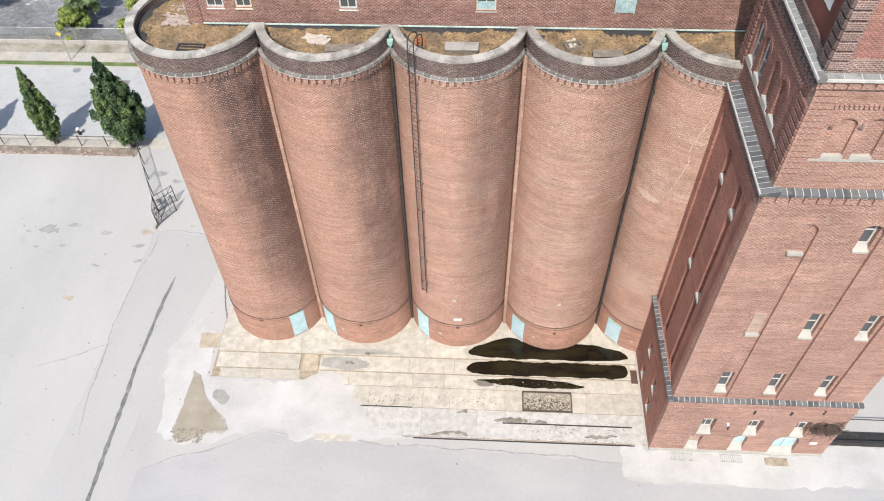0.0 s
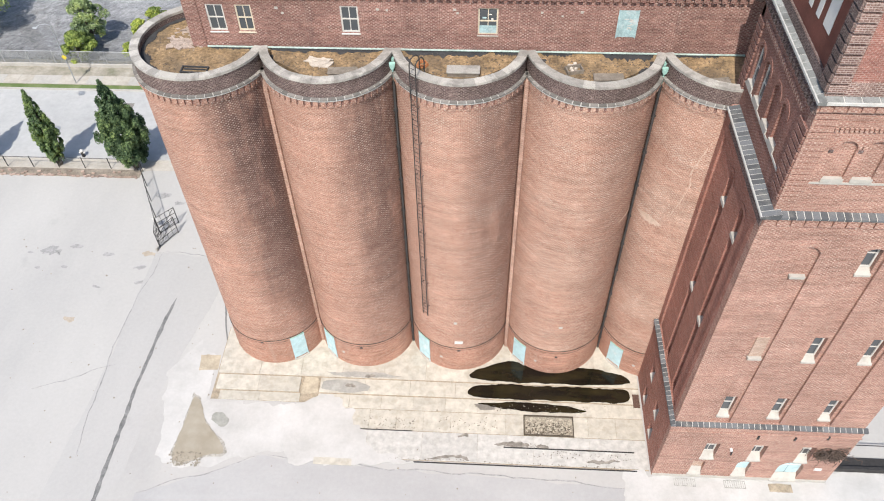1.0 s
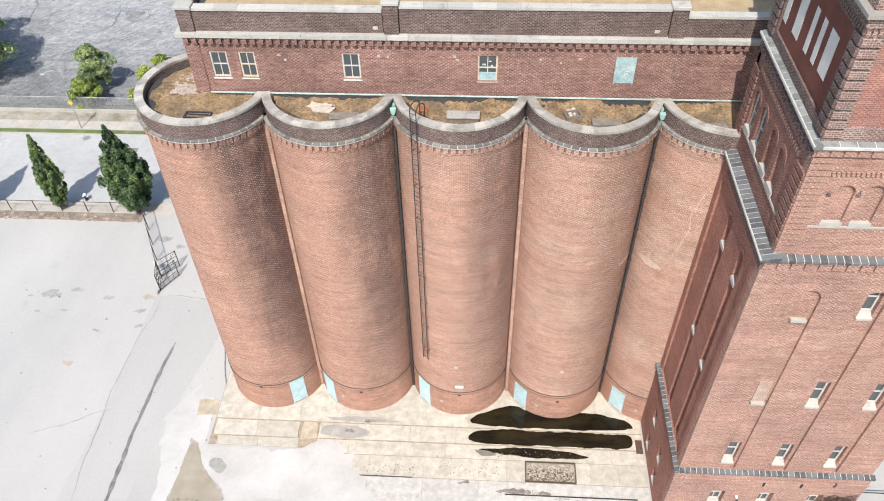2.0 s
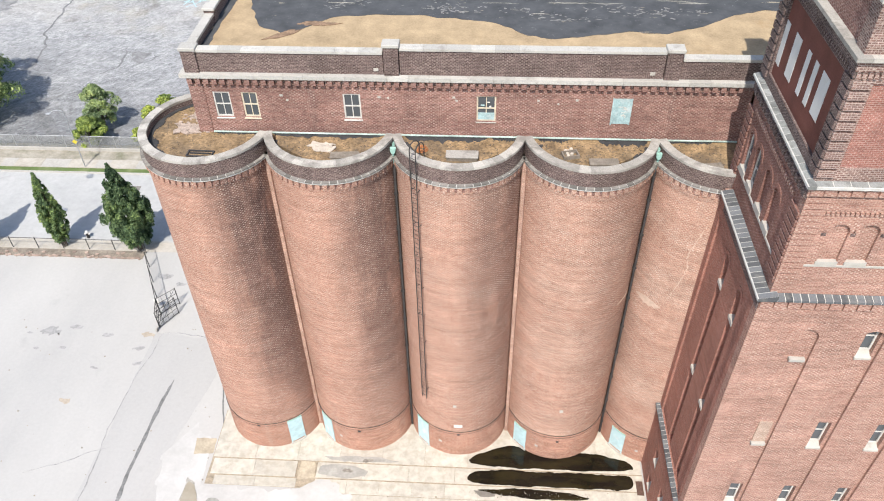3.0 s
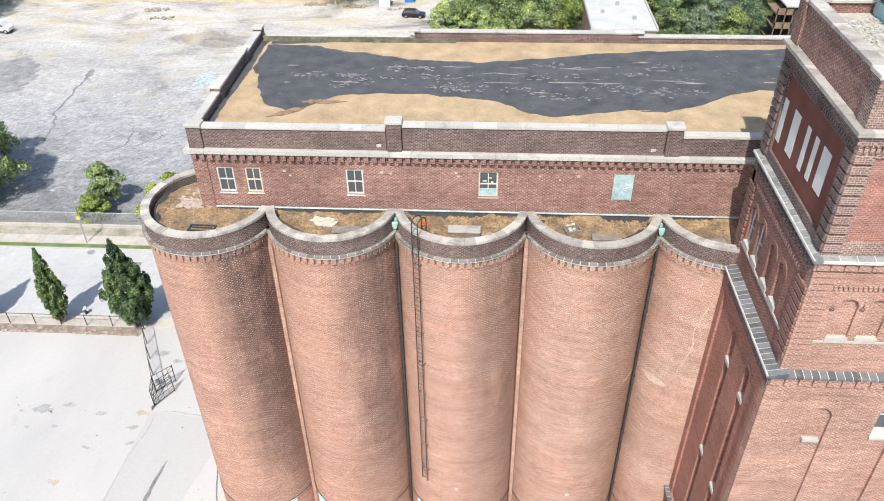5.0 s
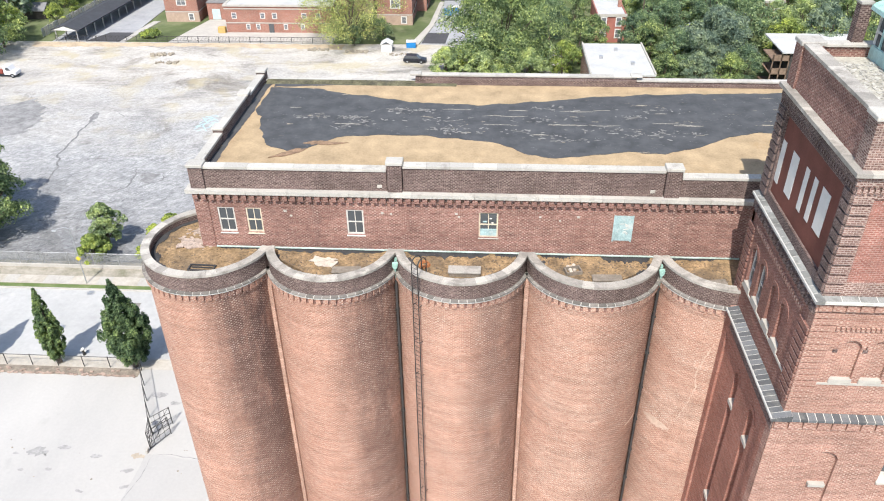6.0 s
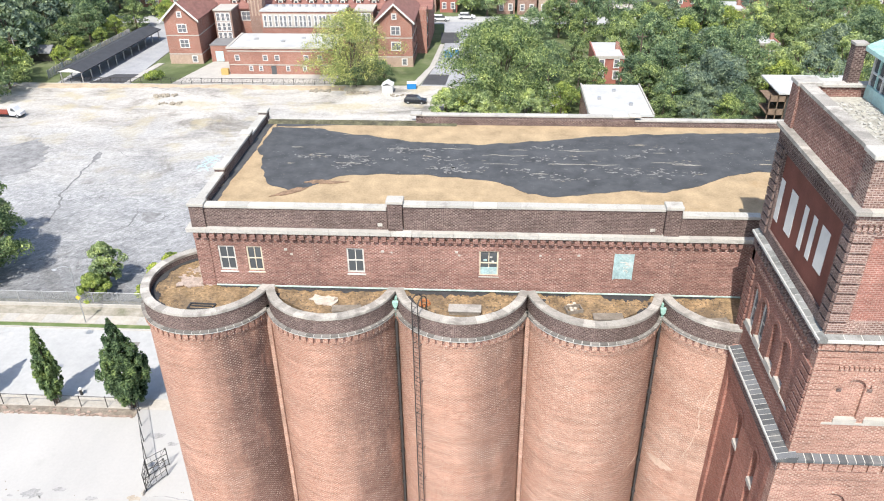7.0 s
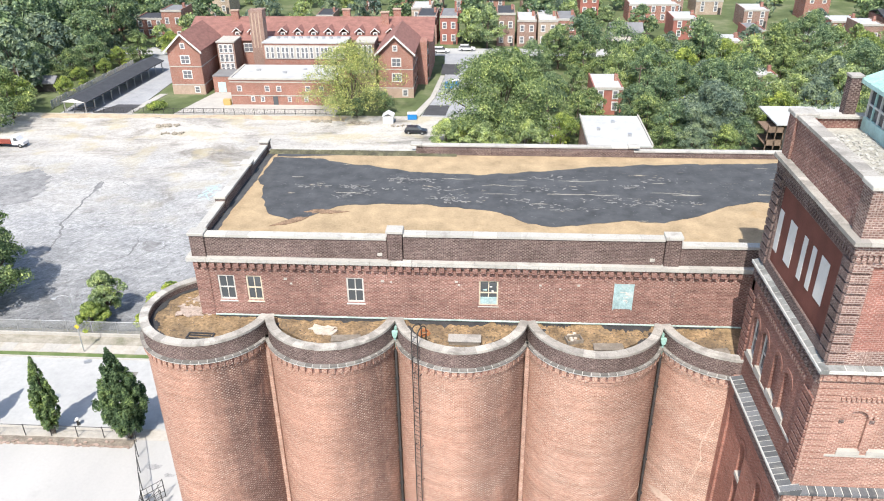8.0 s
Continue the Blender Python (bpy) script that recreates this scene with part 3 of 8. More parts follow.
M_PEBBLE = plain_mat("dark_roof_pebble", (0.11, 0.09, 0.075), 0.95, var=0.5, scale=5, fine=14)
rnd = random.Random(77)
for k in range(5):
    bm = bmesh.new()
    for _ in range(420):
        a, q = rnd.uniform(-math.pi, math.pi) if k == 0 else rnd.uniform(-1.4, 1.4), (SILO_R - 0.55) * rnd.random() ** 0.42
        x, y = SILO_X[k] + q * math.sin(a), SILO_Y - q * math.cos(a)
        if (y > 36.4 and x > -16.3) or y > 39 or x > 13.3 or y > 38.4 and k > 0:
            continue
        r = rnd.uniform(0.012, 0.034)
        vs = bmesh.ops.create_icosphere(bm, subdivisions=1, radius=r)["verts"]
        bmesh.ops.scale(bm, verts=vs, vec=(rnd.uniform(0.7, 1.8), rnd.uniform(0.7, 1.6), 0.6))
        bmesh.ops.translate(bm, verts=vs, vec=(x, y, ROOF_Z + 0.01))
    tagged(part("roof_pebbles", bm, M_PEBBLE, None), "dark loose pebbles on the silo roof", "gravel", kind="stuff")
M_SHEET = plain_mat("pale_rag_sheet", (0.50, 0.44, 0.37), 0.9, var=0.2, scale=3, fine=15)
M_PINK = plain_mat("pink_brick_rubble", (0.40, 0.32, 0.265), 0.95, var=0.25, scale=3, fine=12)
M_PLANK = plain_mat("grey_old_timber", (0.22, 0.19, 0.155), 0.9, var=0.25, scale=3, fine=14)
rnd = random.Random(41)


def rag(name, label, x, y, w, d, material, seed):
    bm = bmesh.new()
    n = 7
    g = [[bm.verts.new((x + w * (i / n - 0.5) + 0.25 * noise.noise(Vector((i * 0.63 + 0.31, j * 0.63 + 0.17, seed))) * w * 1.6, y + d * (j / n - 0.5) + 0.25 * noise.noise(Vector((i * 0.63 + 0.31, j * 0.63 + 0.17, seed + 9.3))) * d * 1.6, ROOF_Z + 0.05 + 0.16 * abs(noise.noise(Vector((i * 0.8, j * 0.8, seed + 4)))))) for j in range(n + 1)] for i in range(n + 1)]
    for i in range(n):
        for j in range(n):
            bm.faces.new((g[i][j], g[i + 1][j], g[i + 1][j + 1], g[i][j + 1]))
    low = bmesh.ops.extrude_face_region(bm, geom=bm.faces[:])
    bmesh.ops.translate(bm, verts=[v for v in low["geom"] if isinstance(v, bmesh.types.BMVert)], vec=(0, 0, -0.06))
    bmesh.ops.recalc_face_normals(bm, faces=bm.faces)
    return tagged(part(name, bm, material, None), label, "debris")


rag("crumpled_sheet", "crumpled pale sheet lying on the silo roof", -8.9, 35.1, 1.3, 0.8, M_SHEET, 3.0)
rag("crumpled_sheet", "crumpled pinkish sheet lying on the silo roof", -17.2, 36.7, 1.5, 1.0, M_PINK, 5.0)
rag("crumpled_sheet", "torn pinkish sheet by the building corner", -16.7, 38.2, 1.1, 0.8, M_PINK, 7.0)
bm = bmesh.new()
for _ in range(60):
    x, y = rnd.gauss(-17.0, 0.5), rnd.gauss(37.3, 0.6)
    vs = bmesh.ops.create_icosphere(bm, subdivisions=1, radius=rnd.uniform(0.03, 0.09))["verts"]
    bmesh.ops.scale(bm, verts=vs, vec=(rnd.uniform(0.8, 2.2), 1.0, 0.5))
    bmesh.ops.translate(bm, verts=vs, vec=(x, y, ROOF_Z + 0.03))
tagged(part("brick_rubble", bm, M_PINK, None), "scatter of pinkish brick rubble", "rubble", kind="stuff")


def hatch(name, label, x, y, w, d, h, material, rz=0.0):
    t = thing(name, label, "hatch")
    part("curb", boxes((-w / 2, w / 2, -d / 2, d / 2, 0, h * 0.7)), M_PLANK, t)
    part("cover", boxes((-w / 2 - 0.05, w / 2 + 0.05, -d / 2 - 0.05, d / 2 + 0.05, h * 0.7, h), bevel=0.02), material, t)
    t.matrix_basis = pose(x, y, ROOF_Z - 0.01, 0, 0, rz)


hatch("roof_hatch", "low timber roof hatch on the silo roof", -7.5, 34.1, 1.5, 0.5, 0.28, M_PLANK, 4)
hatch("roof_hatch", "low pale roof hatch with a concrete cover", -1.0, 34.35, 1.7, 0.6, 0.32, M_COPING, 0)
hatch("roof_hatch", "low timber roof hatch on the silo roof", 6.7, 33.95, 1.5, 0.5, 0.3, M_PLANK, 2)
hatch("roof_hatch", "low timber roof hatch against the tower", 12.55, 33.95, 0.9, 0.4, 0.2, M_PLANK, 8)
frame_t = thing("timber_frame", "small dark timber frame lying on the silo roof", "frame")
for s in ((-0.75, 0.75, -0.3, -0.22), (-0.75, 0.75, 0.22, 0.3), (-0.75, -0.67, -0.21, 0.21), (0.67, 0.75, -0.21, 0.21), (-0.6, 0.6, 0.0, 0.06)):
    part("frame_bar", boxes((*s, 0, 0.08)), M_TARSTRIP, frame_t)
frame_t.matrix_basis = pose(-15.7, 34.2, ROOF_Z, 0, 0, -2)
crate = thing("broken_crate", "broken crate with pale stones on the silo roof", "debris")
for s in ((-0.45, 0.45, -0.3, -0.24), (-0.45, 0.45, 0.24, 0.3), (-0.45, -0.39, -0.23, 0.23), (0.39, 0.45, -0.23, 0.23)):
    part("crate_side", boxes((*s, 0, 0.22)), M_PLANK, crate)
for i in range(6):
    bm = bmesh.new()
    bmesh.ops.create_icosphere(bm, subdivisions=1, radius=0.12, matrix=Matrix.Translation((rnd.uniform(-0.3, 0.3), rnd.uniform(-0.15, 0.5), 0.12)))
    part("stone", bm, M_SHEET, crate)
crate.matrix_basis = pose(4.95, 34.75, ROOF_Z, 0, 0, 15)
coil = thing("rusty_coil", "rusty orange coil beside the ladder head", "debris")
for k in range(3):
    bm = bmesh.new()
    tube(bm, [(0.32 * math.cos(t) * (1 - 0.15 * k), 0.25 * math.sin(t), 0.05 + 0.07 * k) for t in np.linspace(0, 6.0, 14)], 0.035, 5)
    part("loop", bm, plain_mat("orange_rust", (0.42, 0.17, 0.07), 0.9, var=0.25), coil)
coil.matrix_basis = pose(-3.25, 35.0, ROOF_Z, 0, 0, 30)

# ---- headhouse building behind the silos ----
WY = 36.5
BX0, BX1, BY1 = -16.3, 24.0, 51.6
RZ = 31.3
bld = thing("headhouse_building", "long sooty brick headhouse with stone cornice and flat tar roof", "building")
WINS = [(-14.63, 0.97), (-13.04, 0.9), (-7.26, 0.98), (0.25, 1.08), (7.68, 1.02)]
ZW0, ZW1 = 27.9, 29.5
bm = bmesh.new()
wall_sheet(bm, "y", BX0, BX1, 0, 30.46, WY, WY + 0.45, [(c - w / 2, c + w / 2, ZW0, ZW1, False) for c, w in WINS])
part("front_wall", bm, M_WALL, bld)
part("side_wall", boxes((BX0, BX0 + 0.45, WY + 0.45, BY1, 0, 30.46)), M_WALL, bld)
part("rear_wall", boxes((BX0 + 0.45, BX1, BY1 - 0.45, BY1, 0, 30.46)), M_WALL, bld)
part("corner_pier", boxes((BX0 - 0.05, BX0 + 0.75, WY - 0.05, WY + 0.45, 26.85, 30.12)), M_WALL, bld, "brick corner pier")
M_OLDFRAME = plain_mat("weathered_cream_paint", (0.60, 0.52, 0.40), 0.75, var=0.15, scale=3, fine=30)
for i, (c, w) in enumerate(WINS):
    if i < 3:
        sash_window(bld, "y", c, w, ZW0, ZW1, WY + 0.04, M_OLDFRAME if i == 1 else M_DULL_WHITE, False, (2, 2), M_OLDFRAME if i == 1 else M_DULL_WHITE, "four-pane sash window with peeling white frame", 0.1, 0.12)
    elif i == 3:
        win = sash_window(bld, "y", c, w, ZW0, ZW1, WY + 0.06, M_OLDFRAME, False, (2, 2), M_LIME, "broken sash window with aqua board", 0.1, 0.1)
        part("aqua_board", boxes((c - w / 2 + 0.08, c + w / 2 - 0.08, WY + 0.055, WY + 0.105, ZW0 + 0.08, ZW0 + 0.5)), M_BOARD, win)
        for q, (u, z, w, h) in enumerate(((-0.2, 0.62, 0.22, 0.1), (0.12, 0.42, 0.16, 0.07), (0.22, 0.72, 0.12, 0.16))):
            part("torn_board", boxes((c + u - w / 2, c + u + w / 2, WY + 0.05, WY + 0.1, ZW1 - z - h / 2, ZW1 - z + h / 2), bevel=0.02), M_DULL_WHITE if q else M_BOARD, win)
    else:
        board = part("boarded_window", boxes((c - w / 2 + 0.03, c + w / 2 - 0.03, WY - 0.02, WY + 0.1, ZW0, ZW1)), M_BOARD, bld, "window boarded over in faded aqua")
        part("board_batten", boxes((c - w / 2 - 0.03, c - w / 2 + 0.05, WY - 0.045, WY - 0.022, ZW0 - 0.05, ZW1 + 0.03)), M_BOARD, board)
        part("board_batten", boxes((c + w / 2 - 0.05, c + w / 2 + 0.03, WY - 0.045, WY - 0.022, ZW0 - 0.05, ZW1 + 0.03)), M_BOARD, board)
        srnd = random.Random(6)
        for q in range(7):
            a0, b0, a1 = c + srnd.uniform(-0.35, 0.2), ZW0 + srnd.uniform(0.25, 1.3), srnd.uniform(0.1, 0.3)
            bm = bmesh.new()
            tube(bm, [(a0, WY - 0.028, b0), (a0 + a1 * 0.5, WY - 0.028, b0 + srnd.uniform(-0.15, 0.2)), (a0 + a1, WY - 0.028, b0 + srnd.uniform(-0.1, 0.1))], 0.022, 5)
            part("paint_scribble", bm, M_DULL_WHITE, board)
# wall fittings
for x, z, s in ((-11.2, 29.35, 0.16), (-10.9, 29.05, 0.12), (-5.7, 29.35, 0.15), (-5.2, 29.3, 0.1), (-1.55, 29.4, 0.14), (-1.4, 29.2, 0.12), (3.1, 29.3, 0.12), (5.2, 29.35, 0.14), (4.2, 29.1, 0.1)):
    part("wall_anchor", boxes((x - s * 0.55, x + s * 0.55, WY - 0.04, WY + 0.02, z - s * 0.4, z + s * 0.4)), M_LIME, bld)
# corbelled frieze, dentils and stone cornice
part("frieze_band", boxes((BX0 - 0.04, 14.4, WY - 0.05, WY + 0.3, 30.02, 30.12)), M_WALL, bld)
part("frieze", boxes((BX0 - 0.04, 14.4, WY - 0.06, WY + 0.3, 30.125, 30.46)), M_QUOIN, bld)
me = mesh_of("dentil", boxes((-0.14, 0.14, -0.17, 0, -0.04, 0.28)), M_WALL)
x = BX0 + 0.15
while x < 14.2:
    d = new("dentil", me)
    d.location, d.parent = (x, WY - 0.063, 30.14), bld
    x += 0.46


def stone_run(name, parent, plane, u0, u1, step, d0, d1, z0, z1, material, gap=0.004, jitter=0.004):
    """A run of cut stones end to end."""
    n = max(1, round((u1 - u0) / step))
    w = (u1 - u0) / n
    me = mesh_of(name, boxes(cuboid(plane, gap, w - gap, d0, d1, z0, z1), bevel=0.006), material)
    for i in range(n):
        ob = new(name, me)
        off = u0 + i * w
        ob.location = (off, 0, random.uniform(-jitter, jitter)) if plane == "y" else (0, off, random.uniform(-jitter, jitter))
        ob.parent = parent


M_PALE_COPING = piece_mat("pale_coping_stone", (0.47, 0.45, 0.41), 0.12, dirt=((0.25, 0.235, 0.21), 0.54, 0.7))
stone_run("cornice_stone", bld, "y", BX0 - 0.35, 14.4, 1.15, WY - 0.3, WY + 0.46, 30.47, 30.72, M_PALE_COPING)
# parapets with capped piers
SECT = [(BX0 + 0.75, -5.35, 31.92), (-4.45, 9.55, 32.16), (10.45, 14.6, 31.8)]
for a, b, z in SECT:
    part("parapet", boxes((a, b, WY + 0.02, WY + 0.42, 30.72, z)), M_PARAPET, bld, "soot-black brick parapet")
    stone_run("parapet_coping", bld, "y", a, b, 1.3, WY - 0.05, WY + 0.49, z, z + 0.16, M_PALE_COPING)
for x, z in ((BX0 + 0.38, 32.0), (-4.9, 32.36), (10.0, 32.3)):
    part("parapet_pier", boxes((x - 0.4, x + 0.4, WY - 0.1, WY + 0.5, 30.72, z)), M_PARAPET, bld)
    part("pier_cap", boxes((x - 0.47, x + 0.47, WY - 0.17, WY + 0.57, z, z + 0.2), bevel=0.03), M_PALE_COPING, bld, "pale stone pier cap")
for x in (-5.75, 9.0):
    part("scupper", boxes((x - 0.13, x + 0.13, WY - 0.03, WY + 0.05, 30.95, 31.12)), M_COPING, bld)
# left and rear parapets
for a, b, z in ((WY + 0.5, 41.2, 31.75), (41.9, 46.6, 31.95), (47.3, BY1 - 0.6, 31.75)):
    part("parapet", boxes((BX0 + 0.02, BX0 + 0.42, a, b, 30.46, z)), M_PARAPET, bld)
    stone_run("parapet_coping", bld, "x", a, b, 1.3, BX0 - 0.05, BX0 + 0.48, z, z + 0.15, M_PALE_COPING)
for y in (41.55, 46.95):
    part("parapet_pier", boxes((BX0 - 0.1, BX0 + 0.5, y - 0.35, y + 0.35, 30.46, 32.05)), M_PARAPET, bld)
    part("pier_cap", boxes((BX0 - 0.17, BX0 + 0.57, y - 0.42, y + 0.42, 32.05, 32.22), bevel=0.03), M_PALE_COPING, bld)
part("parapet_pier", boxes((BX0 - 0.1, BX0 + 0.5, BY1 - 0.6, BY1 + 0.05, 30.46, 32.0)), M_PARAPET, bld)
part("pier_cap", boxes((BX0 - 0.17, BX0 + 0.57, BY1 - 0.67, BY1 + 0.12, 32.0, 32.17), bevel=0.03), M_PALE_COPING, bld)
for a, b, z in ((BX0 + 0.5, -5.1, 31.35), (-5.1, 10.2, 31.85), (10.2, BX1, 31.6)):
    part("parapet", boxes((a, b, BY1 - 0.42, BY1 - 0.02, 30.46, z)), M_PARAPET, bld)
    stone_run("parapet_coping", bld, "y", a, b, 1.6, BY1 - 0.47, BY1 + 0.05, z, z + 0.11, M_PALE_COPING)
    # inner step added so that the brick face fits the camera's view
    if a > -6:
        part("parapet_plinth", boxes((a, b, BY1 - 0.66, BY1 - 0.424, RZ - 0.05, z - 0.12)), M_PARAPET, bld)
for x in (-5.1, 10.2):
    part("pier_cap", boxes((x - 0.4, x + 0.4, BY1 - 0.55, BY1 + 0.1, 31.9, 32.05), bevel=0.03), M_PALE_COPING, bld)
# gutter flashing along the foot of the wall
bm = bmesh.new()
tube(bm, [(-15.5, WY - 0.14, 26.95), (14.3, WY - 0.14, 26.95)], 0.055, 8)
tagged(part("gutter_pipe", bm, plain_mat("bleached_copper", (0.42, 0.52, 0.47), 0.6, var=0.35, scale=1.2, fine=9), None), "bleached copper gutter along the wall foot", "gutter")
# roofing: gravel sheet and a ragged tar layer on it
M_GRAVEL2 = plain_mat("ochre_gravel_roofing", (0.385, 0.289, 0.178), 0.95, 0.15, var=0.22, scale=0.7, fine=12, bump=0.3, dirt=((0.30, 0.19, 0.09), 0.60, 0.5))
M_TAR, nt, b = mat_base("cracked_tar_felt", 0.8, 0.3)
pos = world_pos(nt)
col = ramp(nt, noise_tex(nt, pos, 0.9, 6, 0.65), [(0.3, (0.046, 0.048, 0.051)), (0.7, (0.092, 0.095, 0.099))])
fl = noise_tex(nt, pos, 2.8, 7, 0.8, stretch=(0.6, 1.5, 1), dist=1.2)
col = mix(nt, ramp(nt, fl, [(0.63, grey(0)), (0.66, grey(0.9))]), col, (0.28, 0.28, 0.28))
fl2 = noise_tex(nt, pos, 1.1, 6, 0.7, stretch=(0.35, 1.5, 1))
col = mix(nt, ramp(nt, fl2, [(0.64, grey(0)), (0.67, grey(0.9))]), col, (0.36, 0.31, 0.23))
set_color(nt, b, col)
add_bump(nt, b, noise_tex(nt, pos, 6, 5, 0.6), 0.4, 0.03)
part("roof", boxes((BX0 + 0.45, BX1, WY + 0.45, BY1 - 0.45, RZ - 0.3, RZ)), M_GRAVEL2, bld, "ochre gravel flat roof")


def ragged(pts, wander, step, seed):
    """A closed outline with wandering edges."""
    rnd = random.Random(seed)
    out = []
    for p, q in zip(pts, pts[1:] + pts[:1]):
        p, q = Vector(p), Vector(q)
        n = max(1, int((q - p).length / step))
        for i in range(n):
            c = p.lerp(q, i / n)
            w = noise.noise(Vector((c.x * 0.9, c.y * 0.9, seed)))
            w2 = noise.noise(Vector((c.x * 3.1, c.y * 3.1, seed + 7.0)))
            out.append((c.x + wander * (w * 0.8 + w2 * 0.5), c.y + wander * (w + w2 * 0.6)))
    return out


def flat_patch(name, pts, z, material, parent=None, label="", thick=0.03):
    bm = bmesh.new()
    top = [bm.verts.new((x, y, z + thick)) for x, y in pts]
    low = [bm.verts.new((x, y, z - 0.02)) for x, y in pts]
    f = bm.faces.new(top)
    if f.calc_area() and (f.normal_update() or f.normal.z < 0):
        f.normal_flip()
    for i in range(len(pts)):
        j = (i + 1) % len(pts)
        bm.faces.new((low[i], low[j], top[j], top[i]))
    bmesh.ops.recalc_face_normals(bm, faces=bm.faces)
    return part(name, bm, material, parent, label)


tar = [(-15.1, 50.1), (-15.15, 46.1), (-13.1, 40.9), (-11.3, 39.75), (-9.1, 42.05), (-6.4, 42.6), (-3.6, 42.4), (-0.45, 41.9), (1.6, 41.1), (2.4, 40.0), (4.5, 39.8), (8.2, 40.75), (10.4, 40.55), (12.6, 41.55), (14.6, 43.0), (16.5, 43.7), (20, 43.2), (20, 50.1), (13.0, 49.7), (7.1, 49.05), (3.6, 48.1), (-0.55, 47.35), (-4.75, 47.6), (-8.4, 48.7), (-12.2, 49.95)]
flat_patch("tar_layer", ragged(tar, 0.22, 0.4, 3), RZ, M_TAR, bld, "ragged black tar felt with worn flecks", 0.025)
M_RUST = plain_mat("rust_brown_debris", (0.25, 0.165, 0.105), 0.95, var=0.4, scale=3, fine=12)
for i, pts in enumerate(([(-12.5, 39.3), (-11.7, 39.35), (-10.9, 39.9), (-10.6, 40.4), (-11.2, 40.45), (-11.9, 39.9)], [(-11.0, 41.15), (-10.2, 41.65), (-9.3, 41.5), (-8.4, 41.15), (-9.6, 41.0)])):
    flat_patch("worn_patch", ragged(pts, 0.3, 0.12, 9 + i), RZ + 0.03 + i * 0.004, M_RUST, bld, "rust-brown torn felt", 0.006)
rnd = random.Random(23)
M_WORN = plain_mat("worn_felt_shred", (0.29, 0.27, 0.23), 0.95, var=0.35, scale=3, fine=12)
for i in range(17):
    x, y = rnd.uniform(-13.0, 13.2), rnd.choice((42.9, 44.3, 44.7, 45.6, 46.6)) + rnd.gauss(0, 0.15)
    w, d = rnd.uniform(0.3, 1.5), rnd.uniform(0.025, 0.07)
    pts = [(x + w * math.cos(k * 0.7), y + d * math.sin(k * 0.7)) for k in range(9)]
    flat_patch("felt_shred", ragged(pts, 0.12, 0.2, 200 + i), RZ + 0.02, M_WORN, bld, "", 0.008 + i * 0.0003)

# tar strips along the parapet foot; they also stand for its shade
for i, pts in enumerate(([(-15.85, 37.2), (-15.45, 37.6), (-15.5, 41.0), (-15.3, 45.0), (-15.35, 50.4), (-15.0, 51.15), (-15.85, 51.15)], [(-15.3, 51.15), (-15.0, 50.2), (-12.0, 50.5), (-8.5, 50.75), (-4.0, 50.95), (-1.0, 51.15)])):
    flat_patch("tar_edge", ragged(pts, 0.16, 0.3, 15 + i), RZ, M_TAR, bld, "", 0.018 + 0.004 * i)

# mossy fillet along the rear parapet
M_MOSS = plain_mat("moss_on_old_tar", (0.115, 0.11, 0.07), 0.95, 0.15, var=0.45, scale=1.6, fine=9, dirt=((0.06, 0.055, 0.05), 0.5, 0.8))
bm = bmesh.new()
prism(bm, [(BY1 - 0.95, RZ + 0.002), (BY1 - 0.43, RZ + 0.002), (BY1 - 0.43, RZ + 0.2)], "x", BX0 + 0.6, -2.2)
part("moss_fillet", bm, M_MOSS, bld, "mossy tar fillet along the rear parapet")

# small pale chips of torn felt, mostly along the middle
crnd = random.Random(88)
M_CHIP = plain_mat("bleached_felt_chip", (0.22, 0.215, 0.205), 0.95, var=0.4, scale=4, fine=14)
bm = bmesh.new()
CLUMPS = [(crnd.uniform(-12, 13), crnd.uniform(42.9, 47.0), crnd.uniform(0.25, 0.9)) for _ in range(16)] + [(3.4, 42.6, 0.7), (5.4, 42.1, 0.6), (7.6, 43.6, 0.8), (1.8, 43.4, 0.8), (10.4, 43.2, 0.6), (-1.4, 43.0, 0.6)]
for _ in range(420):
    ax, ay, sp = crnd.choice(CLUMPS)
    cxx, cyy = crnd.gauss(ax, sp * 1.3), crnd.gauss(ay, sp * 0.35)
    if not -14 < cxx < 13.4 or not 41.6 < cyy < 47.4:
        continue
    w, d = crnd.uniform(0.02, 0.06) * crnd.uniform(1, 4.0), crnd.uniform(0.015, 0.06)
    vs = box(bm, -w, w, -d, d, 0, 0.012)
    for v in vs:
        v.co.y += 0.25 * (abs(v.co.x) - w * 0.5) * crnd.uniform(-1, 1)
    bmesh.ops.rotate(bm, verts=vs, cent=(0, 0, 0), matrix=Euler((0, 0, crnd.gauss(0, 0.5))).to_matrix())
    bmesh.ops.translate(bm, verts=vs, vec=(cxx, cyy, RZ + 0.024))
part("felt_chip_layer", bm, M_CHIP, bld, "bleached chips of torn felt")["kind"] = "stuff"

# ---- brick tower ----
tower = thing("brick_tower", "tall red brick tower with stepped slate ledges and sign panel", "tower")
TX0, TX1, TY0, TY1 = 12.95, 24.77, 24.75, 38.0
COLS = [15.72, 18.82, 21.95]


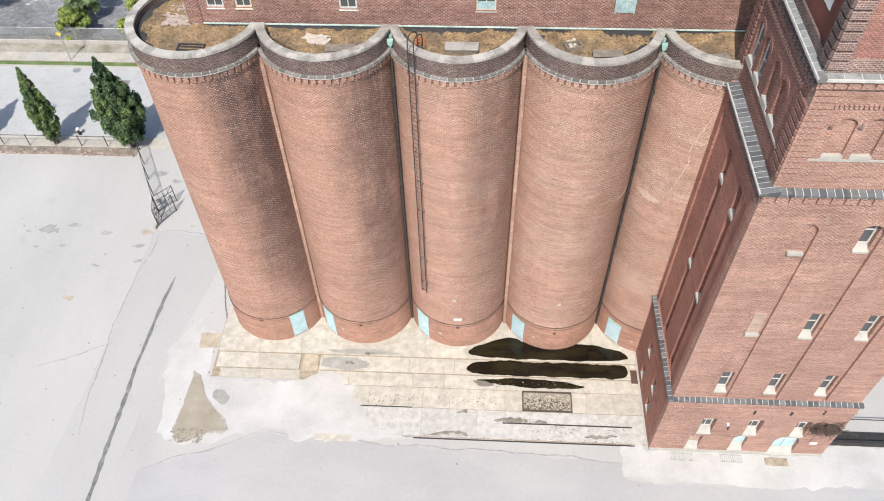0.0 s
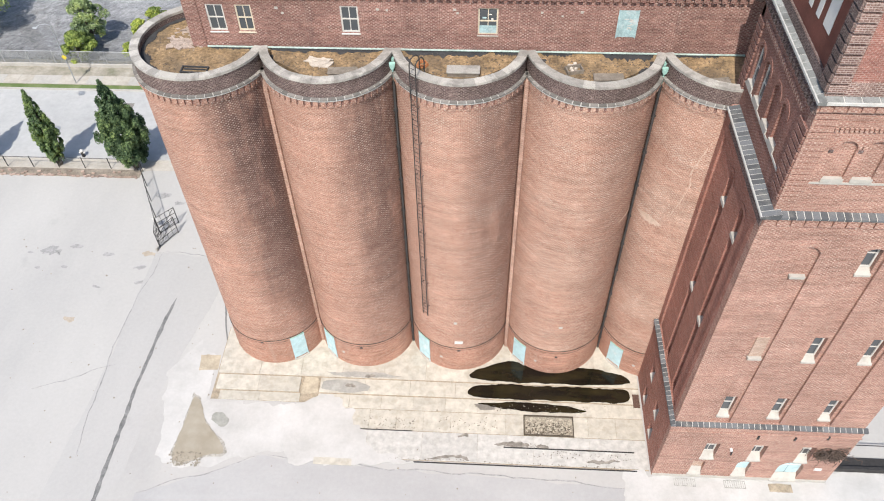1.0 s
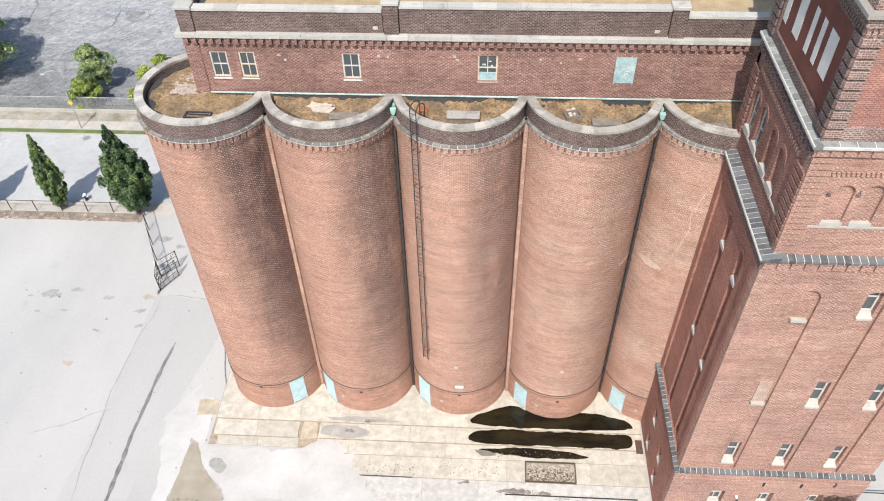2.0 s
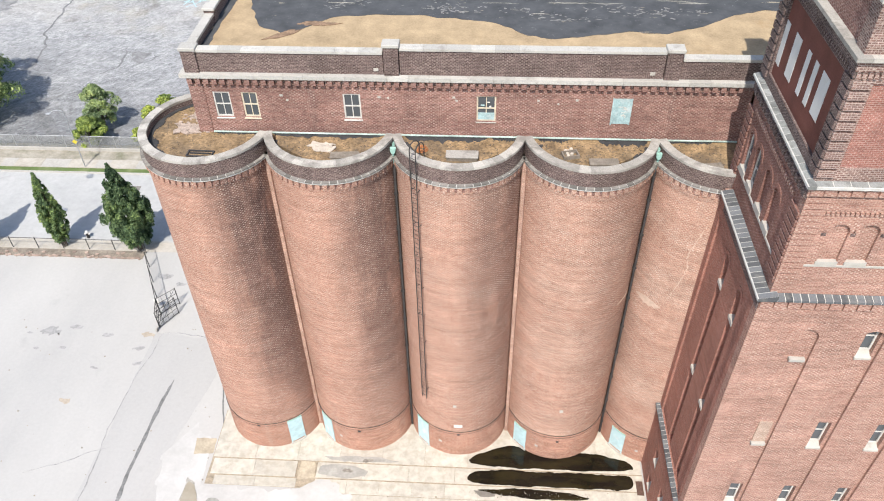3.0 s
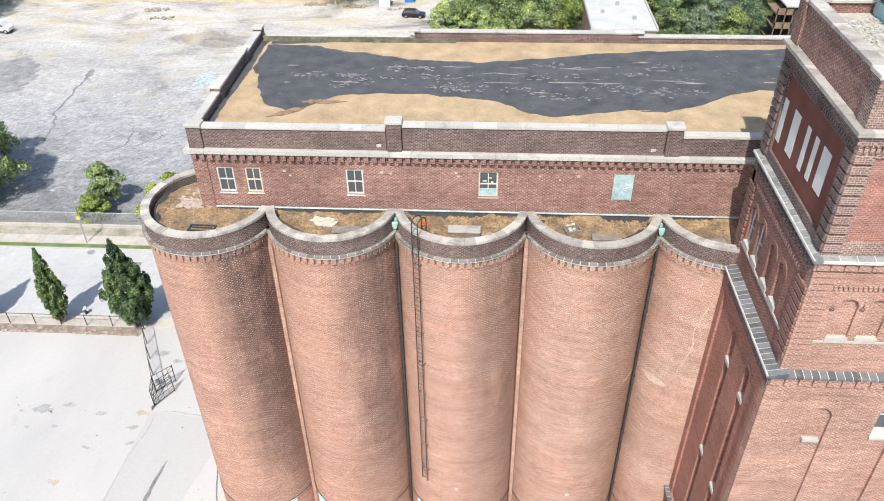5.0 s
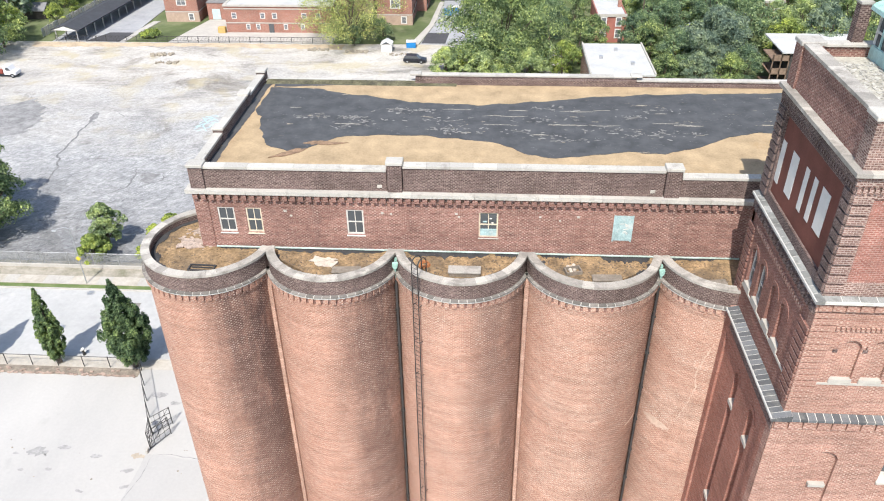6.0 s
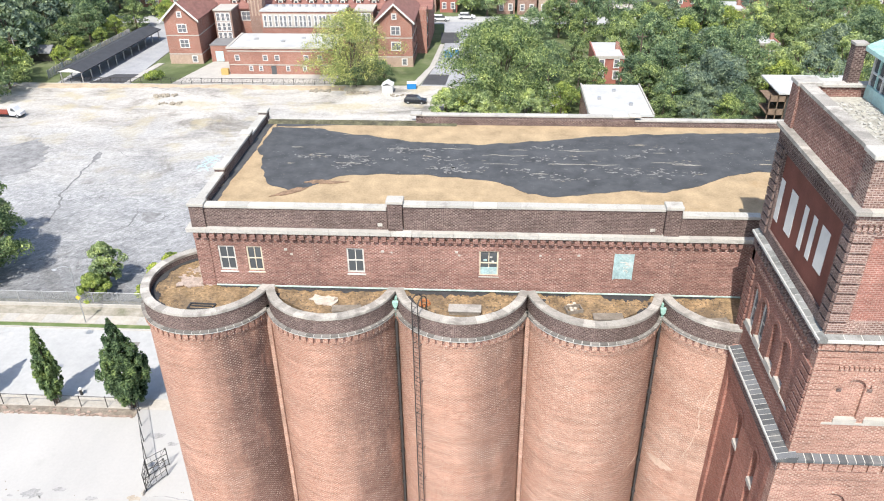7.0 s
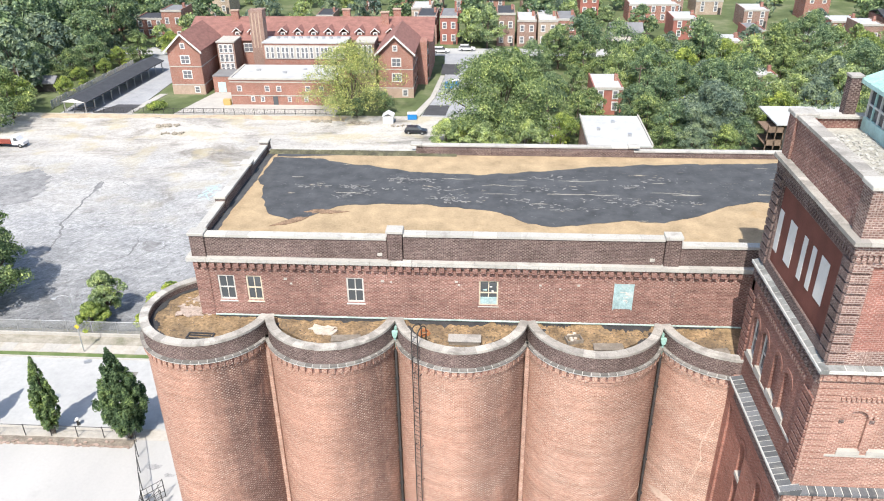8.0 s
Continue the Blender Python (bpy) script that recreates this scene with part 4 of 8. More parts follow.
def tile_run(parent, plane, u0, u1, d0, d1, z, rise=0.0, step=0.35, lip=False, stone=M_SLATE):
    """Sloping ledge tiles in a pale mortar bed; they rise towards d1."""
    bm = bmesh.new()
    prof = [(d0, z - 0.12), (d0, z), (d1, z + rise), (d1, z - 0.12)]
    if plane == "y":
        prism(bm, prof, "x", u0, u1)
    else:
        prism(bm, prof, "y", u0, u1)
    part("ledge_bed", bm, M_MORTAR, parent)
    if plane == "x":
        bm = bmesh.new()
        prism(bm, [(d0 - 0.005, z - 0.125), (d0 - 0.005, z + 0.01), (d1, z + rise + 0.01), (d1, z - 0.125)], "y", u0 - 0.02, u0 + 0.005)
        part("ledge_end", bm, stone, parent)
    n = max(1, round(abs(u1 - u0) / step))
    w = (u1 - u0) / n
    bm = bmesh.new()
    e, t, k = 0.055, 0.012, rise / (d1 - d0)
    prof = [(d0 + e, z + e * k - 0.02), (d0 + e, z + e * k + t), (d1 - 0.01, z + rise + t - 0.01 * k), (d1 - 0.01, z + rise - 0.02)]
    if lip:
        prof = [(d0 - 0.02, z - 0.11), (d0 - 0.02, z + t), *prof[2:]]
    prism(bm, prof, "x" if plane == "y" else "y", 0.02, w - 0.02)
    me = mesh_of("ledge_tile", bm, stone)
    for i in range(n):
        ob = new("ledge_tile", me)
        ob.location = (u0 + i * w, 0, 0) if plane == "y" else (0, u0 + i * w, 0)
        ob.parent = parent


def dentil_run(parent, plane, u0, u1, d, out, z0, z1, step, w, material):
    me = mesh_of("dentil", boxes(cuboid(plane, 0, w, d - out, d + 0.02, z0, z1)), material)
    u = u0
    while u + w < u1:
        ob = new("dentil", me)
        ob.location = (u, 0, 0) if plane == "y" else (0, u, 0)
        ob.parent = parent
        u += step


def quoins(parent, plane, u0, u1, d, out, z0, z1, step, material, gap=0.05):
    me = mesh_of("quoin", boxes(cuboid(plane, u0, u1, d - out - 0.03, d + 0.02, gap, step - gap), bevel=0.012), material)
    z = z0
    while z + step <= z1 + 0.01:
        ob = new("quoin", me)
        ob.location = (0, 0, z)
        ob.parent = parent
        z += step


# base storey, a little proud of the shaft
B0, BY = 12.82, 24.62
front = [(c - 0.17, c + 0.73, 2.75, 4.95, False) for c in COLS] + [(15.25, 16.1, 0.42, 2.35, False), (18.25, 19.2, 0.42, 2.6, True), (21.05, 22.75, 0.05, 2.75, True)]
bm = bmesh.new()
wall_sheet(bm, "y", B0, 24.9, 0, 7.3, BY, BY + 0.4, front)
part("base_front_wall", bm, M_TOWER, tower)
side = [(y - 0.42, y + 0.42, z, z + 1.5, False) for y, z in ((27.6, 3.0), (30.3, 3.6))] + [(y - 0.42, y + 0.42, z, z + 1.5, False) for y, z in ((27.4, 0.6), (30.2, 0.6))]
bm = bmesh.new()
wall_sheet(bm, "x", BY + 0.4, TY1, 0, 7.3, B0, B0 + 0.4, side)
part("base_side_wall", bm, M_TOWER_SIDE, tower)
# near-black colour that stands for the shade in interiors and open porches
M_VOID = plain_mat("near_black_fill", (0.06, 0.055, 0.05), 0.95, var=0.2)
part("inner_core", boxes((B0 + 0.78, 24.2, BY + 0.8, TY1 - 0.1, 0, 26.2)), M_VOID, tower)
part("base_end_wall", boxes((24.5, 24.9, BY + 0.4, TY1, 0, 7.3)), M_TOWER, tower)
for c in COLS:
    sash_window(tower, "y", c + 0.28, 0.88, 3.3, 4.95, BY + 0.36, M_DULL_WHITE, False, (2, 2), M_LIME, "white sash window with pale stone sill", 0.43, 0.55)
for y, z in ((27.6, 3.0), (30.3, 3.6), (27.4, 0.6), (30.2, 0.6)):
    sash_window(tower, "x", y, 0.84, z + 0.3, z + 1.5, B0 + 0.3, M_DULL_WHITE, False, (1, 2), M_LIME, "narrow sash window with pale stone sill", 0.3, 0.3)
M_INFILL = brick_mat("pale_infill_brick", (0.42, 0.29, 0.22), (0.36, 0.235, 0.175), (0.48, 0.39, 0.32), (0.85, 1.12), 0.5)
part("bricked_opening", boxes((15.25, 16.1, BY + 0.26, BY + 0.38, 0.42, 2.35)), M_INFILL, tower, "opening filled with paler brick")
bm = bmesh.new()
prism(bm, [(BY - 0.07, 0.4), (BY - 0.07, 0.5), (BY + 0.257, 1.15), (BY + 0.257, 0.4)], "x", 15.2, 16.15)
part("opening_sill", bm, M_LIME, tower)
sash_window(tower, "y", 18.72, 0.95, 1.12, 2.6, BY + 0.28, M_AQUA, True, (1, 1), M_LIME, "arched aqua window with pale stone sill", 0.35, 0.72)
part("window_board", boxes((18.34, 19.1, BY + 0.25, BY + 0.278, 1.2, 2.12)), M_AQUA, tower, "faded aqua board over the window")
bm = boxes((21.05, 22.75, BY + 0.31, BY + 0.39, 0.05, 1.9))
prism(bm, arch_points(21.9, 1.9, 0.85), "y", BY + 0.31, BY + 0.39)
door = part("arched_door", bm, M_AQUA, tower, "arched double door in faded aqua")
part("door_seam", boxes((21.89, 21.91, BY + 0.296, BY + 0.308, 0.05, 2.6)), M_IRON, door)
part("door_rail", boxes((21.1, 22.7, BY + 0.285, BY + 0.308, 1.82, 1.92)), M_WHITE_PAINT, door)
bm = bmesh.new()
prism(bm, [(BY - 0.12, 0.0), (BY - 0.12, 0.14), (BY + 0.29, 0.72), (BY + 0.29, 0.0)], "x", 20.98, 22.82)
part("threshold", bm, M_LIME, tower, "pale sloping stone threshold")
part("wall_sign", boxes((23.5, 24.0, BY - 0.04, BY + 0.01, 1.75, 2.05)), M_WHITE_PAINT, tower)
part("pale_footing", boxes((B0 + 0.02, 24.88, BY - 0.05, BY + 0.01, 0.0, 0.28)), M_LIME, tower)
part("base_string", boxes((B0 - 0.05, 24.95, BY - 0.06, BY + 0.02, 6.35, 6.5)), M_TOWER, tower)
tile_run(tower, "y", TX0 + 0.02, 24.98, BY - 0.14, TY0 + 0.02, 7.42, 0.1, lip=True)
tile_run(tower, "x", BY - 0.14, 33.0, B0 - 0.14, TX0 + 0.02, 7.42, 0.1, lip=True)
for x, z in ((18.55, 6.05), (20.9, 6.05), (22.9, 6.35)):
    part("wall_anchor", boxes((x - 0.06, x + 0.06, BY - 0.07, BY + 0.01, z - 0.2, z + 0.2)), M_IRON, tower)
lamp = part("wall_lamp", boxes((17.18, 17.34, BY - 0.2, BY + 0.01, 4.3, 4.42)), M_WHITE_PAINT, tower, "small white wall lamp")
part("lamp_arm", boxes((17.3, 17.36, BY - 0.24, BY - 0.16, 3.85, 4.298)), M_IRON, lamp)

# main shaft: sheet with tall arched recesses over a core with window openings
REC = 0.16
tall = [(c - 0.62, c + 0.62, 7.6, 24.35, True) for c in COLS]
bm = bmesh.new()
wall_sheet(bm, "y", TX0, TX1, 7.3, 26.3, TY0, TY0 + REC, tall)
part("shaft_front_wall", bm, M_TOWER, tower)
WIN = [(COLS[1], 22.7, True), (COLS[2], 22.7, True), (COLS[1], 14.95, False), (COLS[2], 14.95, False), (COLS[0], 8.55, False), (COLS[1], 8.55, False), (COLS[2], 8.55, False)]
bm = bmesh.new()
wall_sheet(bm, "y", TX0, TX1, 7.3, 26.3, TY0 + REC, TY0 + 0.5, [(c - 0.28, c + 0.42, z - 0.5, z + 1.9, False) for c, z, _ in WIN])
part("shaft_inner_wall", bm, M_TOWER, tower)
for c, z, _ in WIN:
    sash_window(tower, "y", c + 0.07, 0.7, z - 0.1, z + 1.9, TY0 + REC + 0.24, M_DULL_WHITE, False, (1, 2), M_LIME, "white two-pane sash window with stone sill", 0.34, 0.4)
for z in (22.0, 14.75):
    part("stone_sill", boxes((COLS[0] - 0.3, COLS[0] + 0.46, TY0 - 0.06, TY0 + REC + 0.05, z, z + 0.18)), M_LIME, tower)
part("bricked_window", boxes((COLS[0] - 0.26, COLS[0] + 0.42, TY0 + REC - 0.06, TY0 + REC + 0.02, 14.95, 16.75)), M_INFILL, tower, "window filled with paler brick")
for c in COLS:
    part("brick_arch", arch_band(bmesh.new(), "y", c, 24.35 - 0.62, 0.62, 0.9, TY0 - 0.025, TY0 + 0.05), M_TOWER, tower, "arch of two brick rings")
part("corner_strip", boxes((TX0 + 0.0, TX0 + 1.2, TY0 - 0.04, TY0 + 0.02, 7.55, 25.2)), M_TOWER, tower)
part("upper_band", boxes((TX0, TX1, TY0 - 0.05, TY0 + 0.02, 25.2, 26.3)), M_TOWER, tower)
dentil_run(tower, "y", TX0 + 0.05, TX1, TY0 - 0.05, 0.1, 25.85, 26.25, 0.62, 0.5, M_TOWER)
# side of the shaft: sunk panel with two tall arched recesses
SC = [27.15, 29.75]
bm = bmesh.new()
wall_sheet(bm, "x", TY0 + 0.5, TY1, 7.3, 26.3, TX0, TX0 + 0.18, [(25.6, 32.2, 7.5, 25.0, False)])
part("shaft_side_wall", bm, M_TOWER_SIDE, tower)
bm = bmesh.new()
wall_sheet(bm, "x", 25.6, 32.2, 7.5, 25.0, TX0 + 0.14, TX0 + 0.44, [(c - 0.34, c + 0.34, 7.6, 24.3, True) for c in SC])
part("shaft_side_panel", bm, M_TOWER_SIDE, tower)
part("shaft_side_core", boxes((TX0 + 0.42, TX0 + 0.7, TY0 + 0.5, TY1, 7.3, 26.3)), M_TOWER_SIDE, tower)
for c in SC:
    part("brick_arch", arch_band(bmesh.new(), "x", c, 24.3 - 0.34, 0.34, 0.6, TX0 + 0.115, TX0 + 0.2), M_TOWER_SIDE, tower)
    for z in (22.1, 14.85):
        part("stone_sill", boxes((TX0 + 0.1, TX0 + 0.42, c - 0.34, c + 0.34, z, z + 0.24)), M_LIME, tower)
part("shaft_end_wall", boxes((TX1 - 0.4, TX1, TY0 + 0.5, TY1, 7.3, 26.3)), M_TOWER, tower)
part("shaft_cap", boxes((TX0 + 0.1, TX1 - 0.1, TY0 + 0.1, TY1, 26.1, 26.42)), M_TOWER, tower)
part("side_corbel", boxes((TX0 - 0.06, TX0 + 0.02, TY0 - 0.05, 31.8, 25.7, 26.3)), M_PARAPET, tower)
tile_run(tower, "y", 13.66, TX1 + 0.16, TY0 - 0.18, 25.46, 26.42, 0.2, lip=True)
tile_run(tower, "x", TY0 - 0.18, 32.55, TX0 - 0.17, 13.66, 26.42, 0.2)

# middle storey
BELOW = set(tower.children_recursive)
MX, MY, MB = 13.65, 25.45, 34.3
MX1 = 24.07
NI = [15.54, 16.8, 20.9, 22.2]
bm = bmesh.new()
wall_sheet(bm, "y", MX, MX1, 25.9, 32.2, MY, MY + 0.14, [(c - 0.44, c + 0.44, 28.1, 30.25, True) for c in NI])
part("middle_front_wall", bm, M_TOWER, tower)
part("middle_front_core", boxes((MX, MX1, MY + 0.14, MY + 0.5, 25.9, 32.2)), M_TOWER, tower)
for c in NI:
    part("brick_arch", arch_band(bmesh.new(), "y", c, 29.81, 0.44, 0.66, MY - 0.03, MY + 0.05), M_TOWER, tower)
    part("stone_sill", boxes((c - 0.48, c + 0.48, MY - 0.06, MY + 0.14, 27.9, 28.104)), M_LIME, tower)
    for e in ((-1, 1) if c in (15.54, 20.9) else (1,)):
        part("impost", boxes((c + e * 0.62 - 0.1, c + e * 0.62 + 0.1, MY - 0.037, MY + 0.02, 29.6, 29.75)), M_PARAPET, tower)
part("string_course", boxes((14.6, 23.1, MY - 0.05, MY + 0.03, 27.78, 27.88)), M_LIME, tower)
part("frieze_panel", boxes((14.6, 23.1, MY - 0.04, MY + 0.03, 30.95, 31.25)), M_TOWER, tower)
dentil_run(tower, "y", 14.65, 23.0, MY - 0.04, 0.06, 30.8, 30.95, 0.2, 0.12, M_TOWER)
part("corbel_band", boxes((MX - 0.08, MX1 + 0.08, MY - 0.09, MY + 0.03, 31.75, 32.2)), M_TOWER, tower)
dentil_run(tower, "y", MX, MX1, MY - 0.09, 0.08, 31.85, 32.15, 0.55, 0.42, M_TOWER)
quoins(tower, "y", MX - 0.02, 14.62, MY, 0.02, 26.6, 31.7, 0.34, M_TOWER, 0.03)
SW = [32.75, 31.35, 29.55, 28.15]
bm = bmesh.new()
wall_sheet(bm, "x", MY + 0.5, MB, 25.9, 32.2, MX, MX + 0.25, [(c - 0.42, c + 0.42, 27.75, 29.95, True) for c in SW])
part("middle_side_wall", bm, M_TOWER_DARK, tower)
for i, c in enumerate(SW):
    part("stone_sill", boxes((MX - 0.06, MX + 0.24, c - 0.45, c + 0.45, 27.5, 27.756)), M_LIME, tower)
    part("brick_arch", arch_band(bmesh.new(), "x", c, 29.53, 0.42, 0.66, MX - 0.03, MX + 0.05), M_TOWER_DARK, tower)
    if i < 2:
        sash_window(tower, "x", c, 0.84, 27.75, 29.95, MX + 0.16, M_DULL_WHITE, True, (1, 2), None, "arched window with peeling white frame")
    else:
        bm = boxes((MX + 0.16, MX + 0.24, c - 0.42, c + 0.42, 27.75, 29.53))
        prism(bm, arch_points(c, 29.53, 0.42), "x", MX + 0.16, MX + 0.24)
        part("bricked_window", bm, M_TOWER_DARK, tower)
part("middle_core", boxes((MX + 0.3, MX1 - 0.4, MY + 0.5, MB - 0.3, 26.4, 32.2)), M_VOID, tower)
part("middle_rear_wall", boxes((MX, MX1, MB - 0.3, MB, 25.9, 32.2)), M_TOWER, tower)
part("side_string", boxes((MX - 0.05, MX + 0.02, 26.6, 33.4, 27.36, 27.48)), M_LIME, tower)
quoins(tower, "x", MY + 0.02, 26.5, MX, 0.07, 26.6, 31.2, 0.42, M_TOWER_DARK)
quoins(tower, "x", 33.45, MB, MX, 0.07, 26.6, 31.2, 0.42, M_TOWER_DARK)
part("side_cornice", boxes((MX - 0.09, MX + 0.03, MY, MB, 31.55, 32.2)), M_PARAPET, tower)
dentil_run(tower, "x", 26.6, 33.4, MX, 0.08, 30.85, 31.1, 0.24, 0.13, M_TOWER)
dentil_run(tower, "x", MY + 0.05, MB, MX - 0.09, 0.08, 31.6, 31.95, 0.5, 0.3, M_PARAPET)
tile_run(tower, "y", MX + 0.1, MX1 + 0.2, MY - 0.26, MY + 0.1, 32.36, 0.08, 0.72, stone=M_PALE_TILE)
tile_run(tower, "x", MY - 0.26, MB + 0.1, MX - 0.24, MX + 0.1, 32.36, 0.08, 0.55, stone=M_PALE_TILE)

# sign storey
UX, UY = 13.72, 25.55
part("sign_side_wall", wall_sheet(bmesh.new(), "x", UY + 0.4, MB, 32.35, 37.9, UX, UX + 0.2, [(26.45, 33.35, 32.95, 36.95, False)]), M_PARAPET, tower)
part("sign_panel", boxes((UX + 0.12, UX + 0.3, 26.4, 33.4, 32.9, 37.0)), M_SIGN_PAINT, tower, "oxide-red painted sign panel with white bars")
for y, w, z0, h in ((33.05, 0.5, 33.6, 2.12), (31.5, 0.8, 33.72, 2.08), (30.0, 0.42, 33.82, 2.05), (29.0, 0.42, 33.9, 2.0), (27.85, 0.85, 34.0, 1.95)):
    part("sign_bar", boxes((UX + 0.105, UX + 0.125, y - w / 2, y + w / 2, z0, z0 + h)), M_WHITE_PAINT, tower, "white painted sign bar")
M_RED = brick_mat("red_pressed_brick", (0.31, 0.13, 0.103), (0.25, 0.103, 0.08), (0.38, 0.27, 0.23), (0.75, 1.2), 0.5, None, 0.25, 0.009, None, (0.21, 0.09), 0.0, 0.2)
part("sign_front_wall", wall_sheet(bmesh.new(), "y", UX, MX1, 32.35, 37.9, UY, UY + 0.2, [(14.5, 22.5, 33.1, 36.9, False)]), M_QUOIN, tower)
part("front_panel", boxes((14.45, 22.55, UY + 0.08, UY + 0.4, 33.05, 36.95)), M_RED, tower, "red pressed brick panel")
part("sign_core", boxes((UX + 0.3, MX1, UY + 0.4, MB, 32.35, 37.9)), M_VOID, tower)
quoins(tower, "x", UY + 0.02, 26.3, UX, 0.07, 32.6, 37.1, 0.45, M_PARAPET)
quoins(tower, "x", 33.5, MB, UX, 0.07, 32.6, 37.1, 0.45, M_PARAPET)
quoins(tower, "y", UX - 0.02, 14.42, UY, 0.07, 32.6, 37.1, 0.45, M_QUOIN)
part("top_corbel", boxes((UX - 0.1, UX + 0.02, UY, MB, 37.45, 37.9)), M_PARAPET, tower)
part("top_corbel", boxes((UX - 0.1, MX1, UY - 0.1, UY + 0.02, 37.45, 37.9)), M_QUOIN, tower)
dentil_run(tower, "x", UY, MB, UX - 0.02, 0.07, 37.15, 37.42, 0.22, 0.12, M_PARAPET)
dentil_run(tower, "y", UX, MX1, UY - 0.02, 0.07, 37.15, 37.42, 0.22, 0.12, M_QUOIN)
stone_run("ledge_stone", tower, "x", UY - 0.28, MB + 0.15, 0.75, UX - 0.28, UX + 0.3, 37.9, 38.08, M_COPING)
stone_run("ledge_stone", tower, "y", UX + 0.3, MX1 + 0.2, 0.75, UY - 0.28, UY + 0.3, 37.9, 38.08, M_COPING)
# parapet over it, roof, rubble, skylight house and chimney
part("top_parapet", boxes((UX + 0.12, UX + 0.5, UY + 0.85, MB - 0.1, 38.08, 40.0)), M_WALL, tower, "sooty brick parapet")
part("top_parapet", boxes((UX + 0.12, MX1, UY + 0.12, UY + 0.5, 38.08, 39.85)), M_QUOIN, tower)
part("parapet_pier", boxes((UX + 0.02, UX + 0.85, UY + 0.02, UY + 0.84, 38.08, 40.0)), M_QUOIN, tower)
part("parapet_pier", boxes((UX + 0.0, UX + 0.9, MB - 0.8, MB + 0.05, 38.08, 40.02)), M_WALL, tower)
part("top_parapet", boxes((UX + 0.5, MX1, MB - 0.45, MB - 0.1, 38.08, 39.9)), M_WALL, tower)
stone_run("coping_stone", tower, "x", UY + 0.9, MB - 0.82, 0.72, UX + 0.02, UX + 0.62, 40.0, 40.16, M_COPING)
stone_run("coping_stone", tower, "y", UX + 0.95, MX1, 0.8, UY + 0.02, UY + 0.6, 39.85, 40.02, M_PALE_COPING)
part("pier_cap", boxes((UX - 0.08, UX + 0.94, UY - 0.08, UY + 0.88, 40.0, 40.2), bevel=0.03), M_PALE_COPING, tower)
part("pier_cap", boxes((UX - 0.08, UX + 1.0, MB - 0.82, MB + 0.13, 40.02, 40.22), bevel=0.03), M_PALE_COPING, tower)
part("coping_stone", boxes((UX + 1.0, MX1, MB - 0.55, MB + 0.0, 39.9, 40.05), bevel=0.02), M_PALE_COPING, tower)
M_TOPROOF = plain_mat("pale_weathered_roofing", (0.40, 0.385, 0.335), 0.95, var=0.25, scale=1.2, fine=8, dirt=((0.17, 0.165, 0.15), 0.57, 0.7))
part("top_roof", boxes((UX + 0.5, MX1, UY + 0.5, MB - 0.45, 39.2, 39.45)), M_TOPROOF, tower, "pale crumbling flat roof")
rnd = random.Random(19)
M_FLAKE = plain_mat("pale_roof_flakes", (0.40, 0.39, 0.355), 0.95, var=0.25, scale=3, fine=10)
bm = bmesh.new()
for _ in range(520):
    x, y = rnd.uniform(UX + 0.7, 16.8), rnd.uniform(UY + 0.8, MB - 1.2)
    a, w = rnd.uniform(0, 6.3), rnd.uniform(0.04, 0.13)
    vs = box(bm, -w, w, -w * 0.5, w * 0.5, 0, 0.03)
    bmesh.ops.rotate(bm, verts=vs, cent=(0, 0, 0), matrix=Euler((rnd.uniform(-0.3, 0.3), rnd.uniform(-0.3, 0.3), a)).to_matrix())
    bmesh.ops.translate(bm, verts=vs, vec=(x, y, 39.46))
part("roof_flake_layer", bm, M_FLAKE, tower, "pale crumbling roofing flakes")["kind"] = "stuff"
house = thing("roof_lantern", "copper-clad roof lantern with aqua window walls on the tower", "lantern")
M_AQUA_BRIGHT = plain_mat("oxidised_aqua_metal", (0.40, 0.60, 0.58), 0.6, 0.4, var=0.15, scale=2, fine=12)
part("sill_wall", boxes((16.7, 23, 28.0, 33.8, 39.4, 40.05)), M_AQUA_BRIGHT, house)
part("window_wall", boxes((16.8, 22.9, 28.1, 33.7, 40.05, 41.5)), M_GLASS_DARK, house)
for i in range(11):
    y = 28.05 + i * 0.565
    part("mullion", boxes((16.73, 16.85, y - 0.05, y + 0.05, 40.05, 41.5)), M_AQUA_BRIGHT if i % 3 == 0 else M_WHITE_PAINT, house)
part("window_rail", boxes((16.74, 16.83, 28.1, 33.7, 40.6, 40.68)), M_WHITE_PAINT, house)
part("eave", boxes((16.35, 23.3, 27.7, 34.1, 41.5, 41.68)), M_AQUA_BRIGHT, house)
bm = bmesh.new()
prism(bm, [(16.35, 41.68), (23.3, 41.68), (20.0, 43.2)], "y", 27.7, 34.1)
part("roof", bm, M_COPPER, house, "green copper roof")
for i in range(9):
    y = 28.0 + i * 0.74
    bm = bmesh.new()
    tube(bm, [(16.37, y, 41.7), (20.0, y, 43.22)], 0.035, 5)
    part("roof_seam", bm, M_COPPER, house)
stack = thing("brick_chimney", "square sooty brick chimney on the tower roof", "chimney")
part("shaft", boxes((15.92, 16.42, 34.0, 34.5, 38.6, 41.7)), M_PARAPET, stack)
part("chimney_cap", boxes((15.88, 16.46, 33.96, 34.54, 41.7, 41.8)), M_COPING, stack)

# upper storeys, shrunk 2% towards the camera to fit its view, behind the ledge
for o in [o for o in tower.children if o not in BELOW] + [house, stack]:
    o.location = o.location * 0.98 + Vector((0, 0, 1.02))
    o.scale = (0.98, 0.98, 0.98)

